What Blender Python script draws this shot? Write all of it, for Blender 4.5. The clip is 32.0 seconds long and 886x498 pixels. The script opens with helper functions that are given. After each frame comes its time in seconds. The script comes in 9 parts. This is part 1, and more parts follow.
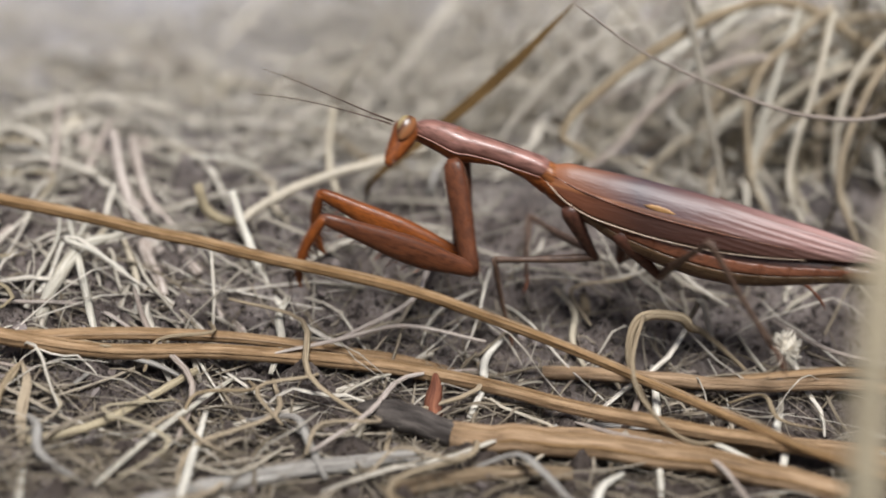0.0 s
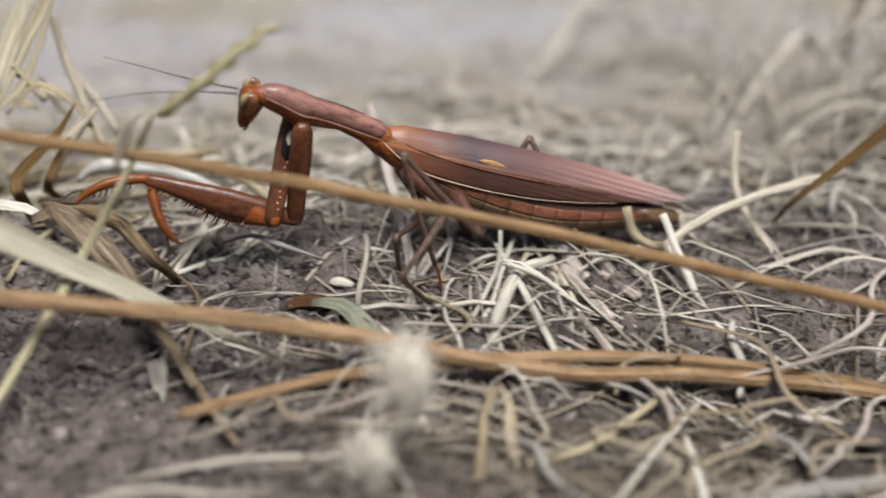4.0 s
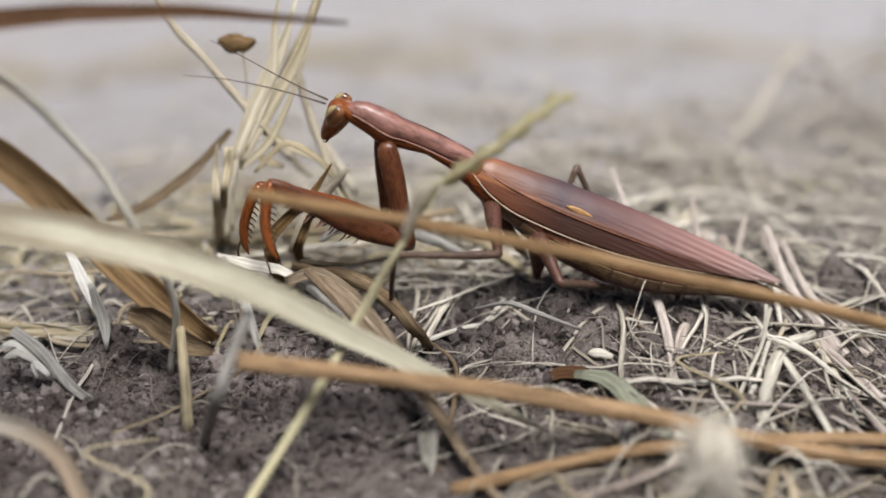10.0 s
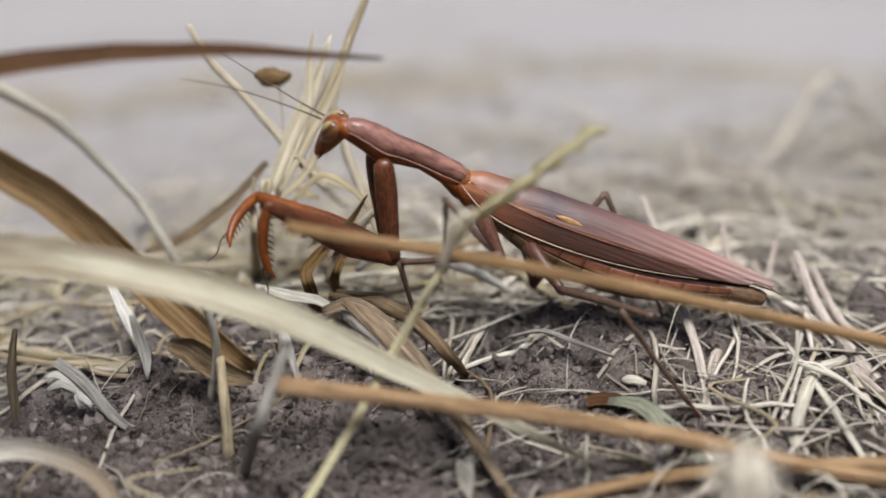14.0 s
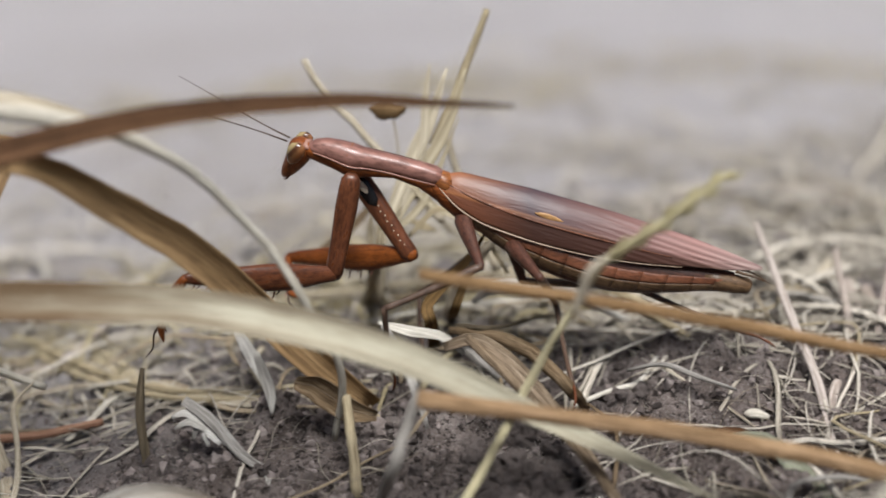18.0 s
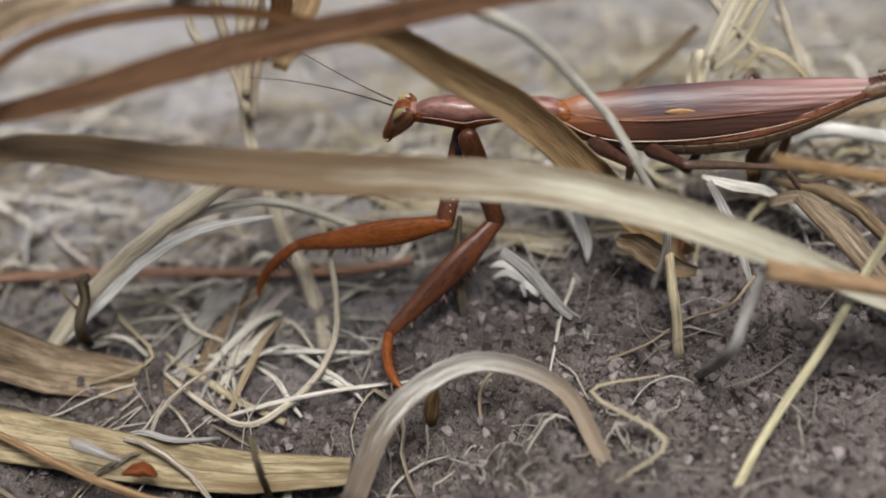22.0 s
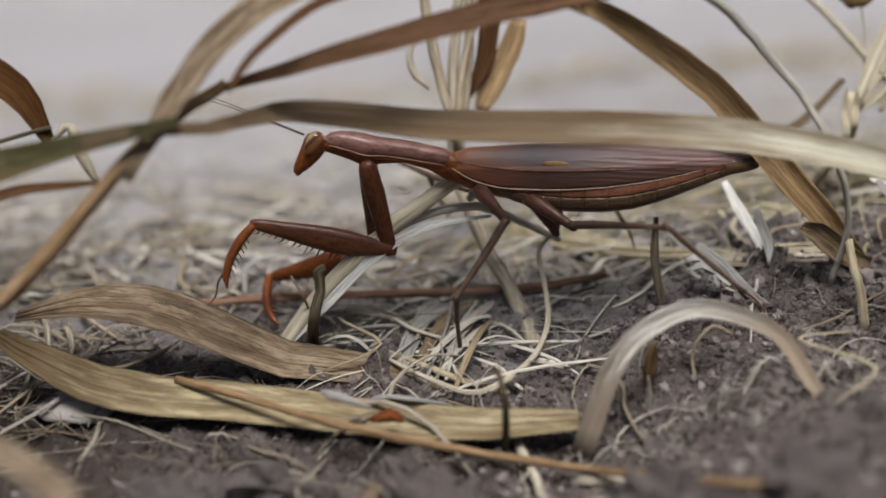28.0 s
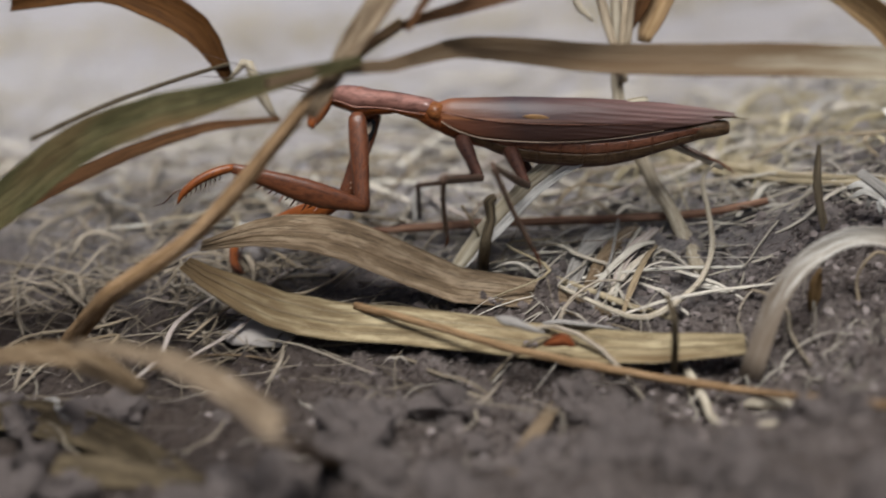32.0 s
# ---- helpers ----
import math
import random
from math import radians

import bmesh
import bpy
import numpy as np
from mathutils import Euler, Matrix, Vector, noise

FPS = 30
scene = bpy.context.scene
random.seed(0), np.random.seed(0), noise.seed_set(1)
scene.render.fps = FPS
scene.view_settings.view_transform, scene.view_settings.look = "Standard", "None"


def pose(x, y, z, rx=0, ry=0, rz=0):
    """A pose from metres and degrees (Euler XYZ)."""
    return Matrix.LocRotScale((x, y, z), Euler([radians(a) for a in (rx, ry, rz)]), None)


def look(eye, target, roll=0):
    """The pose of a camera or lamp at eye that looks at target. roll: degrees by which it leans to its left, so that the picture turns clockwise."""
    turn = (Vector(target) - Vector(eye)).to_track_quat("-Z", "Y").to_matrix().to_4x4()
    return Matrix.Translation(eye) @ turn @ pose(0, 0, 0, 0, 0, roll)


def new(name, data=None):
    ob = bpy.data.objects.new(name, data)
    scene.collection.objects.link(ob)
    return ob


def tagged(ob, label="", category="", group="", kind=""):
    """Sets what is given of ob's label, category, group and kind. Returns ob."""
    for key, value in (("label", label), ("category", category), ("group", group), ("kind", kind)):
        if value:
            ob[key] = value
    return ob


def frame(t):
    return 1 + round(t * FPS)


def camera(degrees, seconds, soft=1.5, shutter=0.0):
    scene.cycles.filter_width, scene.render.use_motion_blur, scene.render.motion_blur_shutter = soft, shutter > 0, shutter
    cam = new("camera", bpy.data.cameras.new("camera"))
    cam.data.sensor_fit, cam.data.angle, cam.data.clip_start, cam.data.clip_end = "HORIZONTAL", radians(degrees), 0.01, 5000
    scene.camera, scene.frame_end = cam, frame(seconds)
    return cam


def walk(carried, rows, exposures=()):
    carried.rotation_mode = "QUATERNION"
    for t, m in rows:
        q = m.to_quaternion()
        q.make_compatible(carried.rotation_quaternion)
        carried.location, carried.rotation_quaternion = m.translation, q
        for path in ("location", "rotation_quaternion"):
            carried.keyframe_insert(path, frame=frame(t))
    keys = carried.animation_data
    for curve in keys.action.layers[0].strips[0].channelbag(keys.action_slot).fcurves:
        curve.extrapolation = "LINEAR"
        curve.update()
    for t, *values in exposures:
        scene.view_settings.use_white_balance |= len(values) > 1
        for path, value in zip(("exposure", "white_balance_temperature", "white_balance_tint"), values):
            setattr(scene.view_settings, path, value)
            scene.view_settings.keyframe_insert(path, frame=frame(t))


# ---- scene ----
cam = camera(29.99, 32.0, soft=1.7, shutter=0.5)
# seconds, x, y, z, yaw, pitch, roll
PATH = [
    (0.0, 0.1141, -0.2388, 0.0882, -4.82, -18.06, -0.07), (0.5, 0.1142, -0.2400, 0.0888, -5.00, -18.78, 0.15), (1.0, 0.1074, -0.2396, 0.0855, -5.92, -16.78, 0.61),
    (1.5, 0.1075, -0.2362, 0.0827, -5.07, -16.91, 0.23), (2.0, 0.1030, -0.2381, 0.0842, -5.36, -16.14, 0.33), (2.5, 0.0837, -0.2317, 0.0843, -4.73, -17.10, -0.26),
    (3.0, 0.0713, -0.2290, 0.0847, -4.21, -16.86, -0.40), (3.5, 0.0585, -0.2299, 0.0875, -5.15, -17.43, -0.07), (4.0, 0.0478, -0.2302, 0.0806, -4.91, -15.72, -0.45),
    (4.5, 0.0366, -0.2299, 0.0788, -3.70, -14.81, -0.56), (6.5, 0.0220, -0.2231, 0.0849, -4.16, -15.72, 0.52), (7.0, 0.0201, -0.2229, 0.0838, -3.44, -15.43, 0.51),
    (7.5, 0.0177, -0.2231, 0.0829, -3.82, -15.22, 0.53), (8.0, 0.0147, -0.2219, 0.0861, -3.41, -15.55, 0.27), (8.5, 0.0142, -0.2225, 0.0840, -3.12, -15.20, 0.56),
    (9.0, 0.0135, -0.2217, 0.0866, -3.15, -15.84, 0.50), (9.5, 0.0151, -0.2224, 0.0842, -3.09, -15.02, 0.42), (10.0, 0.0175, -0.2219, 0.0842, -3.08, -14.52, 0.49),
    (10.5, 0.0173, -0.2230, 0.0846, -2.93, -14.74, 0.32), (11.0, 0.0178, -0.2232, 0.0848, -2.82, -14.64, 0.28), (11.5, 0.0166, -0.2224, 0.0861, -3.21, -14.45, 0.22),
    (12.0, 0.0165, -0.2232, 0.0877, -3.25, -14.08, 0.34), (12.5, 0.0159, -0.2231, 0.0873, -3.21, -14.08, 0.27), (13.0, 0.0157, -0.2261, 0.0906, -2.90, -14.98, 0.25),
    (13.5, 0.0153, -0.2255, 0.0863, -2.60, -13.65, 0.04), (15.5, 0.0209, -0.2244, 0.0914, -0.66, -15.11, -1.02), (16.0, 0.0168, -0.2229, 0.0931, -0.59, -14.78, -1.11),
    (16.5, 0.0138, -0.2223, 0.0934, -0.27, -14.97, -1.20), (17.0, 0.0088, -0.2258, 0.0891, -1.07, -13.97, -0.92), (17.5, 0.0076, -0.2229, 0.0969, -0.87, -15.12, -1.20),
    (18.0, 0.0041, -0.2233, 0.0979, -0.70, -15.18, -1.19), (18.5, -0.0027, -0.2245, 0.0978, -1.02, -15.24, -1.35), (19.0, -0.0025, -0.2269, 0.0924, 0.19, -14.37, -1.59),
    (19.5, -0.0078, -0.2239, 0.1004, -0.39, -17.16, -2.15), (20.0, -0.0200, -0.2137, 0.1108, -2.13, -19.34, -2.03), (20.5, -0.0176, -0.2135, 0.1185, 0.30, -22.66, -2.66),
    (21.0, -0.0247, -0.2083, 0.1237, 2.04, -25.62, -2.38), (21.5, -0.0254, -0.2042, 0.1266, 3.97, -27.65, -2.11), (22.0, -0.0213, -0.2070, 0.1245, 5.14, -27.29, -1.88),
    (22.5, -0.0217, -0.2137, 0.1236, 4.34, -26.63, -1.49), (23.0, -0.0223, -0.2138, 0.1239, 3.12, -26.01, -1.35), (23.5, -0.0206, -0.2110, 0.1233, 3.31, -26.39, -1.53),
    (24.0, -0.0251, -0.2145, 0.1218, 3.94, -26.65, -1.94), (24.5, -0.0286, -0.2296, 0.1082, 4.23, -24.01, -1.67), (25.0, -0.0381, -0.2421, 0.0973, 3.85, -18.73, -1.74),
    (25.5, -0.0333, -0.2583, 0.0567, 5.03, -10.68, -0.87), (26.0, -0.0449, -0.2549, 0.0646, 3.53, -9.56, -0.61), (26.5, -0.0487, -0.2592, 0.0617, 3.45, -9.68, -0.57),
    (28.5, -0.0634, -0.2576, 0.0707, 2.69, -12.79, -1.79), (29.0, -0.0637, -0.2584, 0.0712, 3.19, -13.51, -2.28), (29.5, -0.0643, -0.2594, 0.0705, 3.96, -13.58, -2.32),
    (30.0, -0.0657, -0.2606, 0.0713, 4.66, -13.73, -2.41), (30.5, -0.0658, -0.2623, 0.0727, 4.26, -13.56, -2.54), (31.0, -0.0652, -0.2610, 0.0713, 4.76, -13.22, -2.52),
    (31.5, -0.0665, -0.2626, 0.0724, 5.39, -13.73, -2.80), (32.0, -0.0676, -0.2668, 0.0736, 7.19, -14.67, -2.96)]
walk(cam, [(t, look((x, y, z), (x - math.sin(radians(w)) * math.cos(radians(p)), y + math.cos(radians(w)) * math.cos(radians(p)), z + math.sin(radians(p))), r)) for t, x, y, z, w, p, r in PATH],
     exposures=((0.0, 0.37), (4.0, 0.43), (7.0, 0.47), (13.0, 0.43), (16.0, 0.35), (18.0, 0.34), (20.0, 0.39), (22.0, 0.33), (26.0, 0.26), (29.0, 0.23), (32.0, 0.23)))
cam.data.dof.use_dof = True
cam.data.dof.aperture_fstop = 6.8

# ---- world and light ----
world = bpy.data.worlds.new("world")
scene.world = world
world.use_nodes = True
wn = world.node_tree.nodes
sky = wn.new("ShaderNodeTexSky")
sky.sky_type, sky.sun_disc = "NISHITA", False
sky.sun_elevation, sky.sun_rotation = radians(75), radians(200)
sky.air_density, sky.dust_density = 1.0, 4.0
wn["Background"].inputs["Strength"].default_value = 0.048
world.node_tree.links.new(sky.outputs[0], wn["Background"].inputs[0])
sun = new("sun", bpy.data.lights.new("sun", "SUN"))
sun.data.energy, sun.data.angle, sun.data.color = 4.2, radians(26), (0.98, 0.995, 1.0)
sun.matrix_world = look((0.12, -0.6, 1.0), (0, 0, 0))

# ---- materials ----
def nodes_of(name):
    m = bpy.data.materials.new(name)
    m.use_nodes = True
    nt = m.node_tree
    return m, nt, nt.nodes["Principled BSDF"]


def ramp(nt, source, stops, mode="LINEAR"):
    r = nt.nodes.new("ShaderNodeValToRGB")
    r.color_ramp.interpolation = mode
    while len(r.color_ramp.elements) < len(stops):
        r.color_ramp.elements.new(0.5)
    for e, (p, c) in zip(r.color_ramp.elements, stops):
        e.position, e.color = p, (*c, 1) if len(c) == 3 else c
    nt.links.new(source, r.inputs[0])
    return r.outputs[0]


def noise_of(nt, vec, scale, detail=5, rough=0.6, out=0):
    n = nt.nodes.new("ShaderNodeTexNoise")
    n.inputs["Scale"].default_value, n.inputs["Detail"].default_value, n.inputs["Roughness"].default_value = scale, detail, rough
    if vec is not None:
        nt.links.new(vec, n.inputs["Vector"])
    return n.outputs[out]


def calc(nt, op, a, b=None, c=None):
    n = nt.nodes.new("ShaderNodeMath")
    n.operation = op
    for k, v in enumerate((a, b, c)):
        if v is None:
            continue
        if isinstance(v, (int, float)):
            n.inputs[k].default_value = v
        else:
            nt.links.new(v, n.inputs[k])
    return n.outputs[0]


def mix(nt, fac, a, b, blend="MIX"):
    n = nt.nodes.new("ShaderNodeMix")
    n.data_type, n.blend_type = "RGBA", blend
    for k, v in ((0, fac), (6, a), (7, b)):
        if isinstance(v, (int, float)):
            n.inputs[k].default_value = v
        elif isinstance(v, tuple):
            n.inputs[k].default_value = (*v, 1)
        else:
            nt.links.new(v, n.inputs[k])
    return n.outputs[2]


def coords(nt, scale=(1, 1, 1), kind="Object"):
    t = nt.nodes.new("ShaderNodeTexCoord")
    m = nt.nodes.new("ShaderNodeMapping")
    m.inputs["Scale"].default_value = scale
    nt.links.new(t.outputs[kind], m.inputs[0])
    return m.outputs[0]


def bump(nt, bsdf, height, strength, distance):
    b = nt.nodes.new("ShaderNodeBump")
    b.inputs["Strength"].default_value, b.inputs["Distance"].default_value = strength, distance
    nt.links.new(height, b.inputs["Height"])
    nt.links.new(b.outputs[0], bsdf.inputs["Normal"])


def chitin(name, dark, light, grain=900, rough=0.38, sheen=0.28, stretch=(0.35, 1, 1)):
    """Insect shell: two tones, fine mottling and pores, a soft gloss."""
    m, nt, b = nodes_of(name)
    v = coords(nt, stretch)
    broad, fine = noise_of(nt, v, grain * 0.3, 3), noise_of(nt, v, grain * 3.2, 5)
    col = ramp(nt, broad, [(0.32, dark), (0.68, light)])
    col = mix(nt, ramp(nt, fine, [(0.42, (0.08,) * 3), (0.64, (0.8,) * 3)]), col, tuple(c * 0.6 for c in dark))
    streak = noise_of(nt, coords(nt, (0.06, 1, 1)), grain * 2.2, 3)
    col = mix(nt, calc(nt, "MULTIPLY", ramp(nt, streak, [(0.5, (0, 0, 0)), (0.66, (1, 1, 1))]), 0.45), col, light)
    nt.links.new(col, b.inputs["Base Color"])
    nt.links.new(ramp(nt, fine, [(0.3, (rough - 0.08,) * 3), (0.7, (rough + 0.16,) * 3)]), b.inputs["Roughness"])
    b.inputs["Specular IOR Level"].default_value = sheen
    b.inputs["Coat Weight"].default_value = 0.06
    bump(nt, b, fine, 0.35, 0.00012)
    return m


def plain(name, col, rough=0.5):
    m, nt, b = nodes_of(name)
    f = noise_of(nt, coords(nt), 1500, 4)
    nt.links.new(ramp(nt, f, [(0.3, tuple(c * 0.72 for c in col)), (0.75, tuple(min(1, c * 1.15) for c in col))]), b.inputs["Base Color"])
    b.inputs["Roughness"].default_value = rough
    bump(nt, b, f, 0.3, 0.0001)
    return m


def wing_material():
    """Folded forewing: brown costal field, plum-grey shoulder, pink hind field with fine ribs."""
    m, nt, b = nodes_of("wing_skin")
    v = coords(nt)
    sep = nt.nodes.new("ShaderNodeSeparateXYZ")
    nt.links.new(v, sep.inputs[0])
    x, z = sep.outputs[0], sep.outputs[2]
    fine = noise_of(nt, coords(nt, (0.12, 1, 1)), 2600, 4)
    cloud = noise_of(nt, coords(nt, (0.3, 1, 1)), 260, 3)
    # how far along the wing: shoulder to tip
    along = calc(nt, "ADD", calc(nt, "MULTIPLY", x, 19.5), calc(nt, "MULTIPLY", calc(nt, "SUBTRACT", cloud, 0.5), 0.18))
    hind = ramp(nt, along, [(0.0, (0.36, 0.13, 0.05)), (0.10, (0.21, 0.085, 0.045)), (0.28, (0.066, 0.044, 0.05)), (0.48, (0.14, 0.073, 0.065)), (0.8, (0.37, 0.21, 0.185)), (1.0, (0.42, 0.31, 0.28))])
    # ribs that run back to the tip
    q = calc(nt, "MULTIPLY", calc(nt, "ADD", z, calc(nt, "MULTIPLY", x, 0.062)), 8200.0)
    rib = calc(nt, "SINE", q)
    hind = mix(nt, calc(nt, "MULTIPLY", ramp(nt, calc(nt, "ADD", calc(nt, "MULTIPLY", rib, 0.5), 0.5), [(0.2, (0, 0, 0)), (0.9, (1, 1, 1))]), ramp(nt, along, [(0.36, (0.0,) * 3), (0.66, (0.55,) * 3)])), hind, (0.16, 0.075, 0.062))
    cost = ramp(nt, along, [(0.0, (0.17, 0.055, 0.022)), (0.3, (0.036, 0.014, 0.008)), (0.65, (0.06, 0.025, 0.017)), (0.85, (0.13, 0.069, 0.054)), (1.0, (0.26, 0.16, 0.12))])
    # the boundary between the costal field and the hind field
    edge = calc(nt, "ADD", calc(nt, "MULTIPLY", z, 800.0), 1.15)
    side = ramp(nt, calc(nt, "ADD", edge, 0.5), [(0.30, (0, 0, 0)), (0.66, (1, 1, 1))])
    col = mix(nt, side, cost, hind)
    warm = ramp(nt, calc(nt, "ABSOLUTE", edge), [(0.0, (1, 1, 1)), (0.28, (0, 0, 0))])
    col = mix(nt, calc(nt, "MULTIPLY", calc(nt, "MULTIPLY", warm, ramp(nt, along, [(0.0, (1, 1, 1)), (0.6, (0, 0, 0))])), 0.7), col, (0.42, 0.17, 0.06))
    col = mix(nt, calc(nt, "MULTIPLY", fine, 0.28), col, (0.10, 0.045, 0.038))
    nt.links.new(col, b.inputs["Base Color"])
    b.inputs["Roughness"].default_value = 0.42
    b.inputs["Specular IOR Level"].default_value = 0.4
    b.inputs["Coat Weight"].default_value = 0.05
    b.inputs["Coat Roughness"].default_value = 0.2
    bump(nt, b, calc(nt, "ADD", calc(nt, "MULTIPLY", calc(nt, "MULTIPLY", rib, 0.3), ramp(nt, along, [(0.36, (0.0,) * 3), (0.66, (1, 1, 1))])), fine), 0.45, 0.00018)
    return m


M_WING = wing_material()
M_SHELL = chitin("plum_brown_shell", (0.145, 0.06, 0.043), (0.36, 0.18, 0.145), grain=420, rough=0.34, sheen=0.4)
M_MARGIN = chitin("cream_margin", (0.42, 0.30, 0.21), (0.56, 0.43, 0.32), rough=0.5)
M_COLLAR = chitin("bright_orange_shell", (0.16, 0.05, 0.014), (0.42, 0.155, 0.05), rough=0.34)
M_RIM = chitin("pale_translucent_rim", (0.27, 0.125, 0.09), (0.40, 0.22, 0.165), rough=0.32)
M_FACE = chitin("rust_orange_shell", (0.11, 0.026, 0.006), (0.31, 0.09, 0.022), rough=0.34)
M_HOOK = chitin("orange_brown_shell", (0.11, 0.028, 0.006), (0.28, 0.08, 0.018), rough=0.32)
M_LEG = chitin("red_brown_shell", (0.06, 0.02, 0.01), (0.17, 0.058, 0.026), grain=600, rough=0.3)
M_THIN = chitin("grey_brown_shell", (0.06, 0.036, 0.026), (0.14, 0.085, 0.058), rough=0.4)
M_DARK = chitin("dark_brown_shell", (0.045, 0.019, 0.013), (0.115, 0.047, 0.03), rough=0.36)
M_TERG = chitin("orange_red_plate", (0.11, 0.04, 0.02), (0.24, 0.092, 0.05), rough=0.36)
M_STER = chitin("tan_belly_plate", (0.075, 0.04, 0.02), (0.19, 0.115, 0.062), rough=0.4)


def eye_material():
    """Compound eye: khaki in front, a dark band, then rust."""
    m, nt, b = nodes_of("banded_eye")
    v = coords(nt)
    sep = nt.nodes.new("ShaderNodeSeparateXYZ")
    nt.links.new(v, sep.inputs[0])
    f = noise_of(nt, v, 1400, 3)
    run = calc(nt, "ADD", calc(nt, "MULTIPLY", sep.outputs[2], 400.0), calc(nt, "MULTIPLY", f, 0.25))
    nt.links.new(ramp(nt, calc(nt, "ADD", run, 1.0), [(0.10, (0.36, 0.29, 0.145)), (0.36, (0.30, 0.215, 0.10)), (0.45, (0.08, 0.034, 0.018)), (0.58, (0.10, 0.038, 0.018)), (0.74, (0.22, 0.10, 0.04)), (0.9, (0.26, 0.10, 0.038))]), b.inputs["Base Color"])
    b.inputs["Roughness"].default_value = 0.25
    return m


M_EYE = eye_material()
M_PEARL = plain("pearl_spot", (0.66, 0.55, 0.42), 0.42)
M_SPOT = plain("ochre_spot", (0.42, 0.225, 0.085), 0.45)
M_BLACK = plain("black_spot", (0.008, 0.006, 0.006), 0.25)
M_CLAW = chitin("dark_claw", (0.03, 0.01, 0.006), (0.09, 0.03, 0.016), rough=0.25)


# ---- shaping helpers ----
def part(name, bm, material, parent=None, label="", smooth=True):
    """One mesh object from a bmesh, under its thing or part."""
    me = bpy.data.meshes.new(name)
    bm.normal_update()
    bm.to_mesh(me)
    bm.free()
    me.materials.append(material)
    if smooth:
        me.shade_smooth()
    ob = new(name, me)
    if parent is not None:
        ob.parent = parent
    if label:
        ob["label"] = label
    return ob


def loft(bm, rings, seg=14, power=2.0, close=True):
    """A skin over elliptic rings (x, y, z, half width, half height) along x."""
    loops = []
    for x, y, z, ry, rz in rings:
        vs = []
        for k in range(seg):
            a = 2 * math.pi * k / seg
            c, s = math.cos(a), math.sin(a)
            c, s = math.copysign(abs(c) ** (2 / power), c), math.copysign(abs(s) ** (2 / power), s)
            vs.append(bm.verts.new((x, y + ry * c, z + rz * s)))
        loops.append(vs)
    for a, b in zip(loops, loops[1:]):
        for k in range(seg):
            bm.faces.new((a[k], b[k], b[(k + 1) % seg], a[(k + 1) % seg]))
    if close:
        bm.faces.new(loops[0])
        bm.faces.new(loops[-1][::-1])
    return loops


def spline(pts, n):
    """n + 1 points on a smooth curve through pts."""
    p = [Vector(q) for q in pts]
    p = [2 * p[0] - p[1], *p, 2 * p[-1] - p[-2]]
    out = []
    for k in range(n + 1):
        u = k / n * (len(p) - 3)
        i = min(int(u), len(p) - 4)
        f = u - i
        a, b, c, d = p[i:i + 4]
        out.append(0.5 * (2 * b + (c - a) * f + (2 * a - 5 * b + 4 * c - d) * f * f + (3 * b - a - 3 * c + d) * f ** 3))
    return out


def tube(bm, pts, radii, seg=8, flat=1.0, n=None):
    """A round stem along a curve; radii are spread over its length."""
    line = spline(pts, n or max(2, 3 * (len(pts) - 1)))
    m = len(line) - 1
    side = None
    loops = []
    for k, q in enumerate(line):
        d = (line[min(k + 1, m)] - line[max(k - 1, 0)]).normalized()
        if side is None:
            side = d.orthogonal().normalized()
        side = (side - d * side.dot(d)).normalized()
        up = d.cross(side)
        u = k / m * (len(radii) - 1)
        i = min(int(u), len(radii) - 2)
        r = radii[i] + (radii[i + 1] - radii[i]) * (u - i)
        loops.append([bm.verts.new(q + side * (r * math.cos(2 * math.pi * j / seg)) + up * (r * flat * math.sin(2 * math.pi * j / seg))) for j in range(seg)])
    for a, b in zip(loops, loops[1:]):
        for j in range(seg):
            bm.faces.new((a[j], a[(j + 1) % seg], b[(j + 1) % seg], b[j]))
    bm.faces.new(loops[0][::-1])
    bm.faces.new(loops[-1])
    return bm


def at(xs, ys, x):
    return float(np.interp(x, xs, ys))


def bone(px, py, pz, qx, qy, qz):
    """The pose of a limb from its joint p towards q, with its y axis across the body."""
    x = (Vector((qx, qy, qz)) - Vector((px, py, pz))).normalized()
    y = (Vector((0, 1, 0)) - x * x.y).normalized()
    return Matrix.Translation((px, py, pz)) @ Matrix((x, y, x.cross(y))).transposed().to_4x4()


# ---- the mantis ----
mantis = tagged(new("mantis"), "red-brown praying mantis walking low over dry straw and soil", "mantis")
cam.data.dof.focus_object = mantis
MM = 0.001


